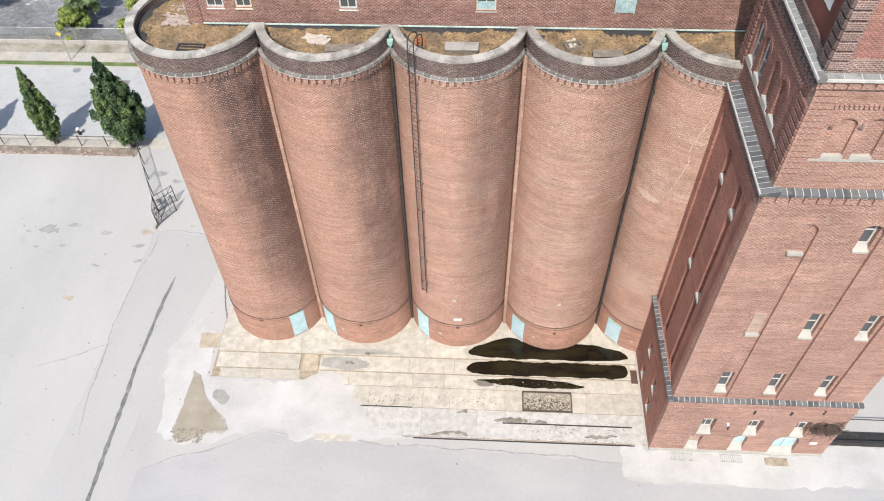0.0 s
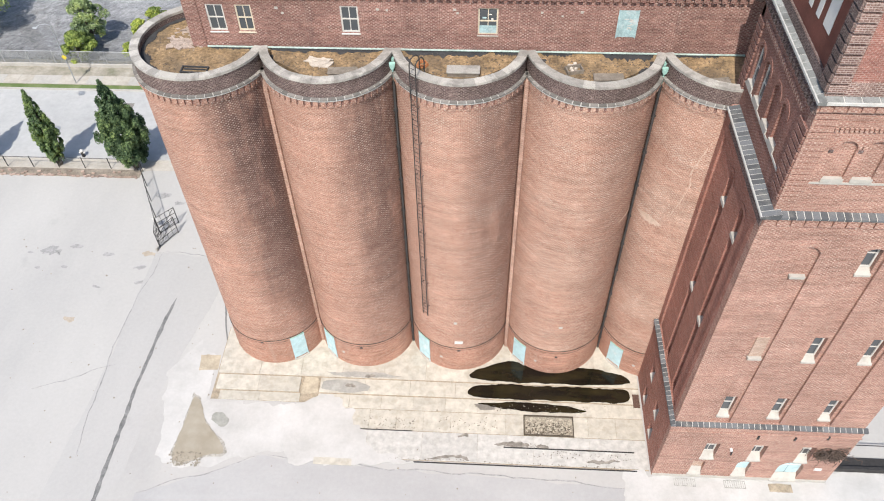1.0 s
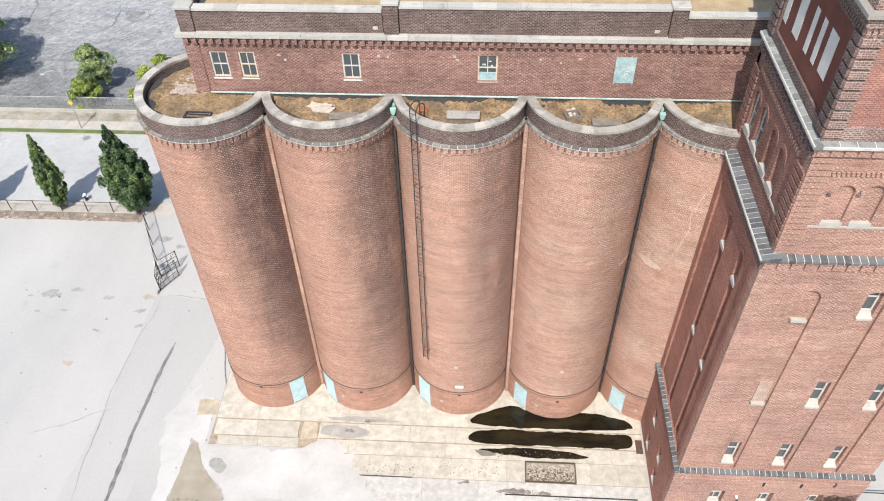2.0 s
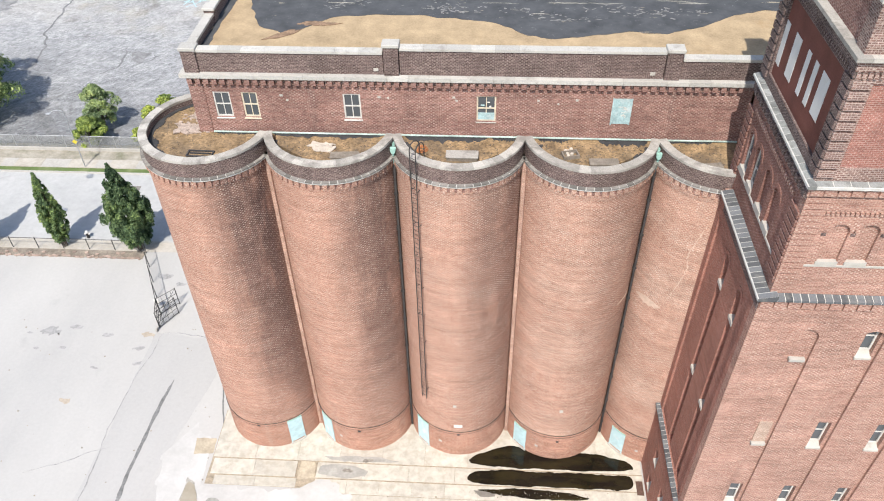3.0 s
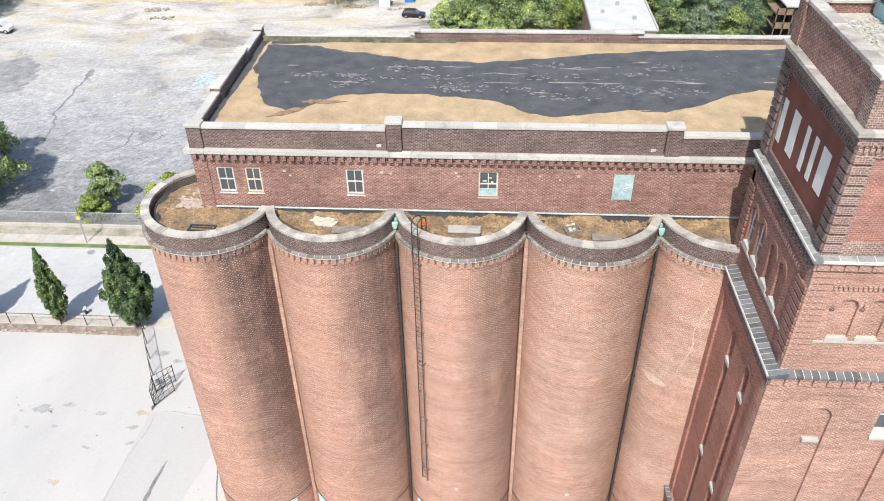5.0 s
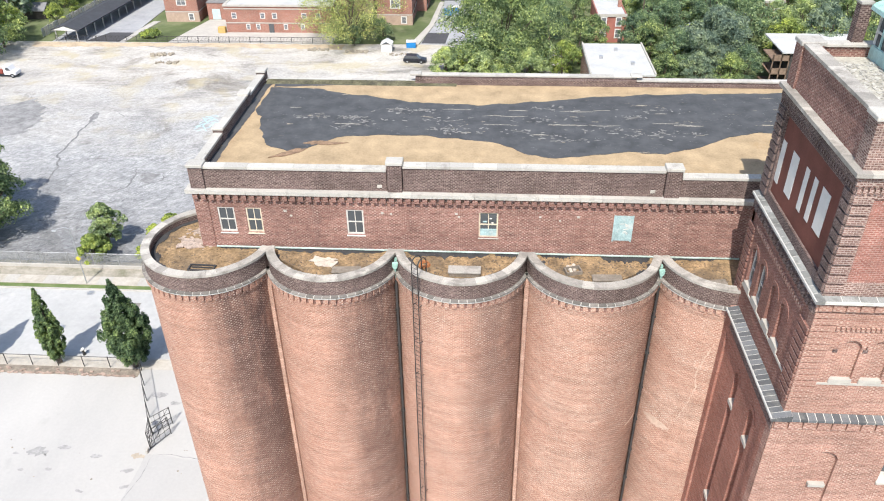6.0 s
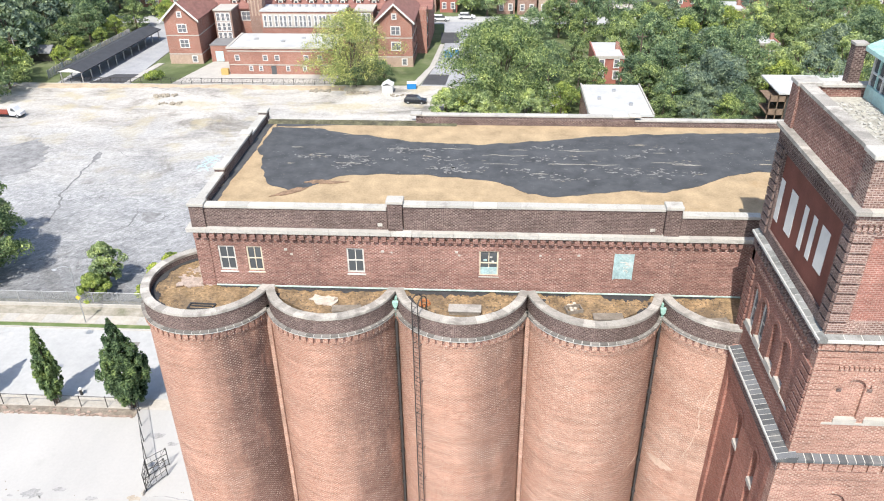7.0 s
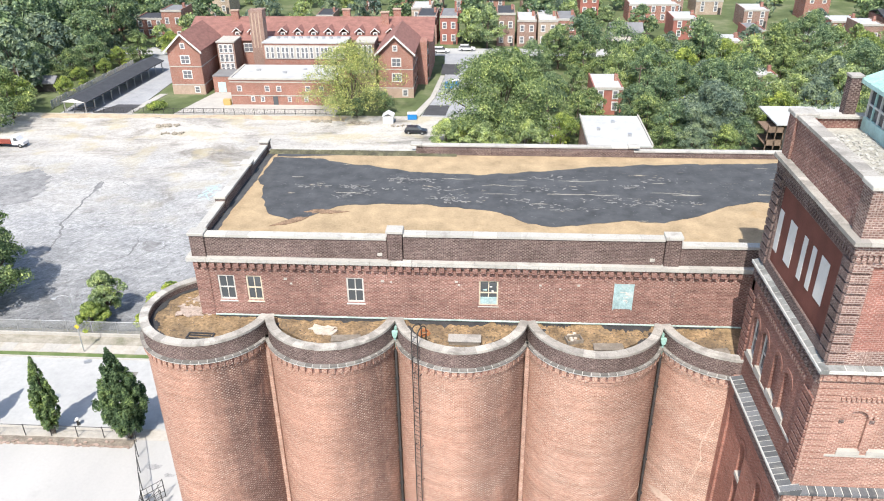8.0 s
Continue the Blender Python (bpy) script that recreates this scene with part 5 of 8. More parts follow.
# ---- ground, yard, street and lot ----
def ground_mat(name, base, pale, dark, crack=0.0, scale=0.12, grain=2.5, dirt=None, stretch=None, rough=0.14):
    m, nt, b = mat_base(name, 0.92, 0.2)
    pos = world_pos(nt)
    col = ramp(nt, noise_tex(nt, pos, scale, 8, 0.62, stretch), [(0.28, dark), (0.5, base), (0.72, pale)])
    col = mix(nt, 1.0, col, ramp(nt, noise_tex(nt, pos, grain, 7, 0.75), [(0.25, grey(1 - rough)), (0.75, grey(1 + rough * 0.7))]), "MULTIPLY")
    if dirt:
        col = mix(nt, ramp(nt, noise_tex(nt, pos, dirt[1], 8, 0.7, dist=0.4), [(dirt[2], grey(0)), (dirt[2] + 0.1, grey(dirt[3]))]), col, dirt[0])
    if crack:
        mp = nt.nodes.new("ShaderNodeMapping")
        warp = node(nt, "ShaderNodeTexNoise", Vector=pos, Scale=0.5, Detail=4.0).outputs["Color"]
        warped = mix(nt, 0.75, pos, warp, "ADD")
        nt.links.new(warped, mp.inputs["Vector"])
        vor = nt.nodes.new("ShaderNodeTexVoronoi")
        vor.feature = "DISTANCE_TO_EDGE"
        vor.inputs["Scale"].default_value = crack
        nt.links.new(mp.outputs[0], vor.inputs["Vector"])
        gate = ramp(nt, noise_tex(nt, pos, 0.08, 4, 0.6), [(0.45, grey(0)), (0.6, grey(0.8))])
        line = mix(nt, 1.0, ramp(nt, vor.outputs["Distance"], [(0.0, grey(0.8)), (0.006, grey(0))]), gate, "MULTIPLY")
        col = mix(nt, line, col, tuple(c * 0.35 for c in dark))
    set_color(nt, b, col)
    add_bump(nt, b, noise_tex(nt, pos, 8, 5, 0.65), 0.3, 0.02)
    return m


M_GRASS = ground_mat("town_grass", (0.11, 0.138, 0.06), (0.21, 0.215, 0.13), (0.068, 0.09, 0.04), 0, 0.11, 1.2)
M_VERGE = ground_mat("verge_grass", (0.12, 0.165, 0.06), (0.22, 0.24, 0.12), (0.08, 0.115, 0.04), 0, 0.4, 2.0)
M_YARD = ground_mat("bleached_concrete", (0.418, 0.407, 0.388), (0.455, 0.444, 0.422), (0.365, 0.358, 0.345), 0, 0.10, 3.5, ((0.335, 0.327, 0.312), 0.16, 0.61, 0.5), (1.0, 0.45, 1.0), 0.07)
M_APRON = ground_mat("grey_yard_paving", (0.382, 0.377, 0.370), (0.432, 0.426, 0.415), (0.338, 0.334, 0.329), 0, 0.13, 3.5, ((0.45, 0.447, 0.432), 0.2, 0.58, 0.5), (0.6, 1.0, 1.0), 0.07)
M_LANE = ground_mat("grey_yard_lane", (0.398, 0.389, 0.374), (0.428, 0.419, 0.402), (0.362, 0.355, 0.342), 0, 0.12, 3.5, ((0.345, 0.337, 0.322), 0.25, 0.6, 0.45), (1.0, 0.4, 1.0), 0.07)
M_CEMENT = ground_mat("white_worn_cement", (0.475, 0.466, 0.445), (0.54, 0.53, 0.51), (0.395, 0.385, 0.365), 0, 0.3, 4.0, ((0.40, 0.385, 0.355), 0.4, 0.6, 0.5), None, 0.08)
M_STREET = ground_mat("concrete_street", (0.41, 0.41, 0.40), (0.45, 0.445, 0.435), (0.36, 0.36, 0.355), 0.05, 0.2, 1.4)
M_WALKWAY = ground_mat("tan_sidewalk", (0.43, 0.395, 0.34), (0.48, 0.45, 0.40), (0.35, 0.32, 0.27), 0, 0.5, 2.0)
def lot_material():
    """Grey broken asphalt that turns pale and dusty towards the school, streaked by wear."""
    m, nt, b = mat_base("worn_lot_asphalt", 0.92, 0.2)
    pos = world_pos(nt)
    streak = noise_tex(nt, pos, 0.42, 9, 0.76, stretch=(0.7, 1.4, 1), dist=1.3)
    near = ramp(nt, streak, [(0.30, (0.17, 0.175, 0.18)), (0.42, (0.31, 0.313, 0.315)), (0.52, (0.375, 0.376, 0.375)), (0.66, (0.46, 0.456, 0.45))])
    blot = noise_tex(nt, pos, 0.10, 9, 0.7, stretch=(0.6, 1.4, 1), dist=0.8)
    far = ramp(nt, blot, [(0.34, (0.20, 0.19, 0.17)), (0.44, (0.40, 0.375, 0.34)), (0.52, (0.49, 0.465, 0.425)), (0.66, (0.56, 0.54, 0.505))])
    sep = node(nt, "ShaderNodeSeparateXYZ", Vector=pos).outputs
    edge = node(nt, "ShaderNodeMath")
    edge.operation = "MULTIPLY_ADD"
    nt.links.new(noise_tex(nt, pos, 0.06, 6, 0.65), edge.inputs[0])
    edge.inputs[1].default_value = 70.0
    nt.links.new(sep["Y"], edge.inputs[2])
    fade = node(nt, "ShaderNodeMapRange", Value=edge.outputs[0])
    fade.inputs["From Min"].default_value, fade.inputs["From Max"].default_value = 135.0, 172.0
    col = mix(nt, fade.outputs[0], near, far)
    col = mix(nt, 1.0, col, ramp(nt, noise_tex(nt, pos, 1.6, 6, 0.75), [(0.28, grey(0.72)), (0.72, grey(1.16))]), "MULTIPLY")
    turned = node(nt, "ShaderNodeVectorRotate", Vector=pos, Angle=-0.8).outputs[0]
    # wrinkled surface: short curved ridges, light and shade painted as dark furrows, pale crests
    for sc, lo, tone, amount in ((0.6, 0.47, (0.13, 0.132, 0.136), 0.9), (1.1, 0.55, (0.17, 0.17, 0.172), 0.8), (0.85, 0.4, (0.60, 0.60, 0.59), 0.8)):
        wav = noise_tex(nt, turned, sc, 5, 0.62, stretch=(0.4, 1.25, 1), dist=2.2)
        lines = ramp(nt, wav, [(lo, grey(0)), (lo + 0.018, grey(amount)), (lo + 0.036, grey(0))])
        lines = mix(nt, 1.0, lines, ramp(nt, noise_tex(nt, pos, 0.13 * sc, 4, 0.6), [(0.4, grey(0.3)), (0.56, grey(1))]), "MULTIPLY")
        lines = mix(nt, 1.0, lines, ramp(nt, fade.outputs[0], [(0.0, grey(1)), (1.0, grey(0.22))]), "MULTIPLY")
        col = mix(nt, lines, col, tone)
    # relief shading multiplied into the colour; worn holds the result
    crumple_shade = noise_tex(nt, turned, 1.7, 6, 0.7, stretch=(0.42, 1.2, 1), dist=1.8)
    worn = mix(nt, 1.0, col, ramp(nt, crumple_shade, [(0.36, grey(0.72)), (0.5, grey(1.0)), (0.64, grey(1.18))]), "MULTIPLY")
    col = mix(nt, ramp(nt, fade.outputs[0], [(0.0, grey(1)), (1.0, grey(0.3))]), col, worn)
    bare = noise_tex(nt, pos, 0.07, 7, 0.7, dist=0.7)
    col = mix(nt, 1.0, col, ramp(nt, bare, [(0.33, (0.62, 0.60, 0.57)), (0.42, grey(1.0))]), "MULTIPLY")
    tint = noise_tex(nt, pos, 0.16, 4, 0.5)
    col = mix(nt, mix(nt, 1.0, ramp(nt, tint, [(0.52, grey(0)), (0.64, grey(0.55))]), fade.outputs[0], "MULTIPLY"), col, (0.42, 0.36, 0.22))
    old = node(nt, "ShaderNodeMapRange", Value=edge.outputs[0])
    old.inputs["From Min"].default_value, old.inputs["From Max"].default_value = 108.0, 132.0
    col = mix(nt, 1.0, col, ramp(nt, old.outputs[0], [(0.0, (0.6, 0.61, 0.63)), (1.0, grey(1))]), "MULTIPLY")
    set_color(nt, b, col)
    add_bump(nt, b, noise_tex(nt, pos, 0.9, 9, 0.75, stretch=(0.6, 1.4, 1), dist=1.2), 0.7, 0.21)
    return m


M_LOT = lot_material()
M_DRIVE = ground_mat("grey_drive", (0.33, 0.335, 0.345), (0.37, 0.375, 0.38), (0.27, 0.275, 0.285), 0, 0.3, 2.0)
M_DARK_ASPH = plain_mat("fresh_asphalt", (0.075, 0.075, 0.08), 0.9, 0.2, var=0.15, scale=0.3, fine=3)
M_WALKPALE = plain_mat("pale_path_concrete", (0.42, 0.4, 0.365), 0.9, 0.2, var=0.1, scale=0.5, fine=4)


def slab(name, label, cat, pts, z0, z1, material, kind="structure"):
    bm = bmesh.new()
    prism(bm, pts, "z", z0, z1)
    return tagged(part(name, bm, material, None), label, cat, kind=kind)


def rect(x0, x1, y0, y1):
    return [(x0, y0), (x1, y0), (x1, y1), (x0, y1)]


slab("ground", "green district ground that reaches the horizon", "ground", rect(-1500, 1500, -600, 2500), -1.0, -0.2, M_GRASS)
slab("yard", "bleached concrete yard in front of the silos", "pavement", rect(-120, 70, -80, 54.6), -0.6, 0.0, M_YARD)
slab("road", "pale concrete street behind the yard", "road", rect(-400, 300, 56.2, 67.45), -0.6, -0.12, M_STREET)
slab("kerb_near", "pale kerb along the street", "kerb", rect(-400, 300, 56.0, 56.2), -0.6, 0.02, M_WALKPALE)
slab("pavement_near", "tan sidewalk under the street trees", "pavement", rect(-400, 300, 54.6, 56.0), -0.6, -0.01, M_WALKWAY)
slab("kerb_far", "pale kerb along the street", "kerb", rect(-400, 300, 67.45, 67.62), -0.6, 0.02, M_WALKPALE)
slab("verge", "strip of green verge grass beside the street", "grass", rect(-400, 300, 67.62, 68.3), -0.6, 0.0, M_VERGE)
pave = slab("pavement_far", "tan concrete sidewalk beside the lot fence", "pavement", rect(-400, 300, 68.4, 70.0), -0.6, -0.02, M_WALKWAY)
for i in range(26):
    bm = boxes((-75 + i * 1.6 + 0.012, -75 + (i + 1) * 1.6 - 0.012, 68.42, 69.98, -0.1, 0.0))
    part("paving_slab", bm, M_WALKPALE if i % 7 in (1, 2, 5) else M_WALKWAY, pave)
slab("strip", "weedy dirt strip under the fence", "ground", rect(-400, 300, 70.0, 73.0), -0.6, -0.03, ground_mat("weedy_dirt", (0.30, 0.275, 0.225), (0.40, 0.375, 0.32), (0.15, 0.155, 0.10), 0, 0.5, 2.0))
slab("lot", "broken grey asphalt lot with pale worn streaks", "pavement", rect(-200, 14, 73.0, 154), -0.6, 0.0, M_LOT)
dirt = flat_patch("lot_dirt", ragged([(-96, 150.5), (-60, 151.5), (-30, 150), (-30, 153.4), (-96, 153.4)], 0.8, 1.5, 15), 0.013, plain_mat("tan_dirt_edge", (0.47, 0.38, 0.27), 0.95, var=0.2, scale=0.5, fine=3), None, "", 0.012)
tagged(dirt, "tan dirt along the far edge of the lot", "ground", kind="structure")

def ribbon(pts, w, z, seed, step=0.6, wander=1.0):
    """A thin crooked strip of changing width along a line."""
    line = []
    for p, q in zip(pts, pts[1:]):
        p, q = Vector(p), Vector(q)
        n = max(1, int((q - p).length / step))
        line += [p.lerp(q, k / n) for k in range(n)]
    line.append(Vector(pts[-1]))
    bm = bmesh.new()
    rows = []
    for k, c in enumerate(line):
        d = (line[min(k + 1, len(line) - 1)] - line[max(k - 1, 0)]).normalized()
        side = Vector((-d.y, d.x))
        wd = min(1.0, w * 6) * wander
        c = c + side * 0.9 * wd * noise.noise(Vector((c.x * 0.35, c.y * 0.35, seed))) + side * 0.35 * wd * noise.noise(Vector((c.x * 1.7, c.y * 1.7, seed + 5)))
        h = w * (0.45 + 0.7 * abs(noise.noise(Vector((c.x * 0.8, c.y * 0.8, seed + 9))))) * min(1, 0.2 + k / 4, 0.2 + (len(line) - 1 - k) / 4)
        rows.append([bm.verts.new((*(c + side * h), z)), bm.verts.new((*(c - side * h), z)), bm.verts.new((*(c - side * h), -0.03)), bm.verts.new((*(c + side * h), -0.03))])
    for a, b2 in zip(rows, rows[1:]):
        for k in range(4):
            bm.faces.new((a[k], b2[k], b2[(k + 1) % 4], a[(k + 1) % 4]))
    bm.faces.new(rows[0]), bm.faces.new(list(reversed(rows[-1])))
    bmesh.ops.recalc_face_normals(bm, faces=bm.faces)
    return bm


# grey apron in front, sealed crack line
apron = flat_patch("apron", ragged([(-25.6, -60), (60, -60), (60, 22.2), (29, 22.3), (13.2, 21.95), (11.0, 22.3), (10.9, 23.5), (-2, 24.0), (-9, 24.35), (-15.5, 24.75), (-19, 23.2), (-23.6, 21.5), (-24.6, 12)], 0.18, 0.5, 21), 0.0, M_APRON, None, "", 0.008)
tagged(apron, "greyer worn paving across the front of the yard", "pavement", kind="structure")
M_SEAL = plain_mat("tar_crack_seal", (0.19, 0.19, 0.185), 0.85, 0.3, var=0.4, scale=1.6, fine=8)
seal = part("crack_seal", ribbon([(-26.75, -30), (-26.4, 19), (-26.28, 30), (-25.95, 36.2), (-25.6, 38.8)], 0.24, 0.02, 33.0, 0.3, 0.1), M_SEAL, None)
tagged(seal, "long dark tar-sealed joint across the yard", "road marking", kind="structure")
joint = flat_patch("slab_joint", ragged([(-22.3, 42.5), (-22.18, 42.5), (-20.6, 36.2), (-20.0, 34.3), (-20.12, 34.3), (-20.7, 36.1)], 0.03, 0.4, 35), 0.0, M_SEAL, None, "", 0.01)
tagged(joint, "thin dark joint in the yard concrete", "joint", kind="structure")

# warm slabs at the foot of the silos, in rows with open joints
M_SLAB = piece_mat("warm_concrete_slab", (0.50, 0.468, 0.40), 0.07, fine=1.6, dirt=((0.36, 0.325, 0.262), 0.50, 0.6))
M_SLAB_PALE = piece_mat("pale_concrete_slab", (0.485, 0.472, 0.44), 0.05, fine=2.2, dirt=((0.33, 0.315, 0.285), 0.52, 0.5))
M_JOINT = plain_mat("brown_joint_dirt", (0.34, 0.285, 0.21), 0.95, var=0.3, scale=2, fine=12)
pad = slab("pad", "brown dirt bed under the warm concrete slabs", "pavement", [(-20.2, 29.28), (-11.82, 29.28), (-11.82, 24.93), (12.7, 24.85), (12.7, 36.0), (-20.2, 36.0)], -0.3, 0.012, M_JOINT)
ROWS = [(-20.15, 12.7, 31.62, 36.0, 0.045, 3.3, M_SLAB), (-20.0, -13.45, 30.16, 31.48, 0.10, 3.3, M_SLAB), (-11.9, 12.7, 30.2, 31.5, 0.06, 3.6, M_SLAB), (-19.6, -13.3, 29.3, 30.05, 0.06, 3.2, M_SLAB), (-11.9, 12.7, 28.95, 30.08, 0.05, 2.4, M_SLAB), (-11.8, 12.7, 27.25, 28.9, 0.045, 2.1, M_SLAB), (-11.8, 12.7, 24.95, 27.2, 0.04, 4.1, M_SLAB_PALE), (-13.4, -11.95, 30.1, 31.5, 0.03, 1.6, M_JOINT)]
M_KERB = plain_mat("dark_brown_kerb", (0.085, 0.07, 0.052), 0.95, var=0.3, scale=3, fine=12)
PIT = (3.9, 7.5, 27.3, 28.85)
for x0, x1, y0, y1, h, step, material in ROWS:
    n = max(1, round((x1 - x0) / step))
    w = (x1 - x0) / n
    for i in range(n):
        a, b = x0 + i * w + 0.005, x0 + (i + 1) * w - 0.005
        if y0 == 27.25 and a < PIT[1] and b > PIT[0]:
            if a < PIT[0] - 0.3:
                b = PIT[0] - 0.06
            elif b > PIT[1] + 0.3:
                a = PIT[1] + 0.06
            else:
                continue
        part("concrete_slab", boxes((a, b, y0, y1, -0.1, h + random.uniform(-0.006, 0.006)), bevel=0.01), material, pad)
skin = flat_patch("worn_skin", ragged([(-13.2, 24.2), (-4.0, 24.6), (-6.8, 25.4), (-8.0, 26.6), (-8.8, 27.6), (-9.0, 29.0), (-10.2, 29.9), (-11.5, 30.0), (-13.5, 29.1), (-14.2, 27.0)], 0.5, 0.3, 52), 0.05, M_CEMENT, None, "", 0.012)
tagged(skin, "pale worn cement skin over the old slabs", "pavement", kind="structure")
skin = flat_patch("worn_skin", ragged([(10.9, 24.85), (10.75, 22.5), (12.0, 22.5), (12.9, 21.9), (15.0, 22.3), (20.2, 21.97), (28.7, 22.5), (45, 23.2), (45, 25.3), (25.1, 25.3), (25.0, 24.5), (12.7, 24.5), (12.3, 24.85)], 0.28, 0.25, 53), 0.0, M_CEMENT, None, "", 0.02)
tagged(skin, "pale worn cement apron by the tower foot", "pavement", kind="structure")
skin = flat_patch("worn_skin", ragged([(-24.2, 31.6), (-22.3, 34.6), (-20.7, 33.2), (-20.5, 29.1), (-12.2, 29.1), (-12.1, 25.1), (-15.3, 25.05), (-18.5, 24.0), (-20.0, 23.6), (-22.4, 23.7), (-23.1, 26.0)], 0.35, 0.3, 54), 0.0, M_CEMENT, None, "", 0.011)
tagged(skin, "bleached white cement round the muddy puddle", "pavement", kind="structure")
lane = flat_patch("lane", ragged([(-28.95, 44.0), (-21.6, 43.3), (-22.4, 38.0), (-23.6, 33.0), (-24.6, 28.0), (-25.0, 22.6), (-26.2, 20.5), (-26.5, -60), (-32, -60), (-30.4, 20), (-29.4, 30)], 0.12, 0.6, 55), 0.0, M_LANE, None, "", 0.006)
tagged(lane, "slightly greyer driving lane across the yard", "pavement", kind="structure")
for i, (x0, x1, y0, y1, m) in enumerate(((-11.4, -8.6, 24.28, 24.82, M_SLAB), (20.9, 22.5, 23.72, 24.32, M_JOINT))):
    tagged(flat_patch("repair_patch", ragged([(x0, y0), (x1, y0), (x1, y1), (x0, y1)], 0.05, 0.2, 56 + i), 0.05 if i == 0 else 0.006, m, None, "", 0.02), "small tan repair patch in the concrete", "pavement", kind="structure")
M_DRAIN = plain_mat("bleached_iron", (0.36, 0.36, 0.33), 0.85, var=0.3, scale=4, fine=12)
for x0 in (14.35, 17.8):
    fr = thing("floor_drain", "worn floor drain set in the cement", "drain", "drain frames")
    for b in ((x0, x0 + 1.5, 23.85, 23.9), (x0, x0 + 1.5, 24.38, 24.43), (x0, x0 + 0.05, 23.91, 24.37), (x0 + 1.45, x0 + 1.5, 23.91, 24.37)):
        part("frame_bar", boxes((*b, 0.01, 0.035)), M_DRAIN, fr)
    for i in range(9):
        part("slat", boxes((x0 + 0.13 + i * 0.15, x0 + 0.17 + i * 0.15, 23.91, 24.37, 0.012, 0.03)), M_DRAIN, fr)
M_RUBBLE = plain_mat("grey_brown_rubble", (0.30, 0.265, 0.21), 0.95, var=0.35, scale=4, fine=14, bump=0.5)
pit = thing("rubble_pit", "shallow rectangular pit filled with grey rubble and a kerb", "pit")
part("pit_bed", boxes((PIT[0], PIT[1], PIT[2], PIT[3], -0.05, 0.02)), M_RUBBLE, pit)
for s in ((PIT[0] - 0.05, PIT[1] + 0.05, PIT[2] - 0.05, PIT[2] + 0.02), (PIT[0] - 0.05, PIT[1] + 0.05, PIT[3] - 0.02, PIT[3] + 0.05), (PIT[0] - 0.05, PIT[0] + 0.02, PIT[2] + 0.03, PIT[3] - 0.03), (PIT[1] - 0.02, PIT[1] + 0.05, PIT[2] + 0.03, PIT[3] - 0.03)):
    part("pit_kerb", boxes((*s, -0.05, 0.15)), M_KERB, pit)


def rubble(name, n, area, size, z, material, seed, parent=None):
    rnd = random.Random(seed)
    bm = bmesh.new()
    for _ in range(n):
        x, y = rnd.uniform(area[0], area[1]), rnd.uniform(area[2], area[3])
        r = size * rnd.uniform(0.5, 1.4)
        vs = bmesh.ops.create_icosphere(bm, subdivisions=1, radius=r)["verts"]
        sx, sy, sz = rnd.uniform(0.6, 1.4), rnd.uniform(0.6, 1.4), rnd.uniform(0.35, 0.8)
        for v in vs:
            v.co = Vector((v.co.x * sx + x, v.co.y * sy + y, z + v.co.z * sz)) + Vector((rnd.uniform(-r, r), rnd.uniform(-r, r), rnd.uniform(-r, r))) * 0.2
    return part(name, bm, material, parent)


M_GRIT = plain_mat("dark_pit_grit", (0.12, 0.10, 0.075), 0.95, var=0.4, scale=2, fine=9)
rubble("dark_rubble", 260, (PIT[0] + 0.12, PIT[1] - 0.12, PIT[2] + 0.12, PIT[3] - 0.5), 0.05, 0.035, M_GRIT, 5, pit)["kind"] = "stuff"
rubble("rubble", 330, (PIT[0] + 0.12, PIT[1] - 0.12, PIT[2] + 0.12, PIT[3] - 0.12), 0.06, 0.03, plain_mat("pale_stone_rubble", (0.43, 0.39, 0.31), 0.95, var=0.3, scale=5, fine=14), 4, pit)["kind"] = "stuff"

# standing water and damp stains
def rounded(pts, times=2):
    for _ in range(times):
        out = []
        for p, q in zip(pts, pts[1:] + pts[:1]):
            out += [(p[0] * 0.75 + q[0] * 0.25, p[1] * 0.75 + q[1] * 0.25), (p[0] * 0.25 + q[0] * 0.75, p[1] * 0.25 + q[1] * 0.75)]
        pts = out
    return pts


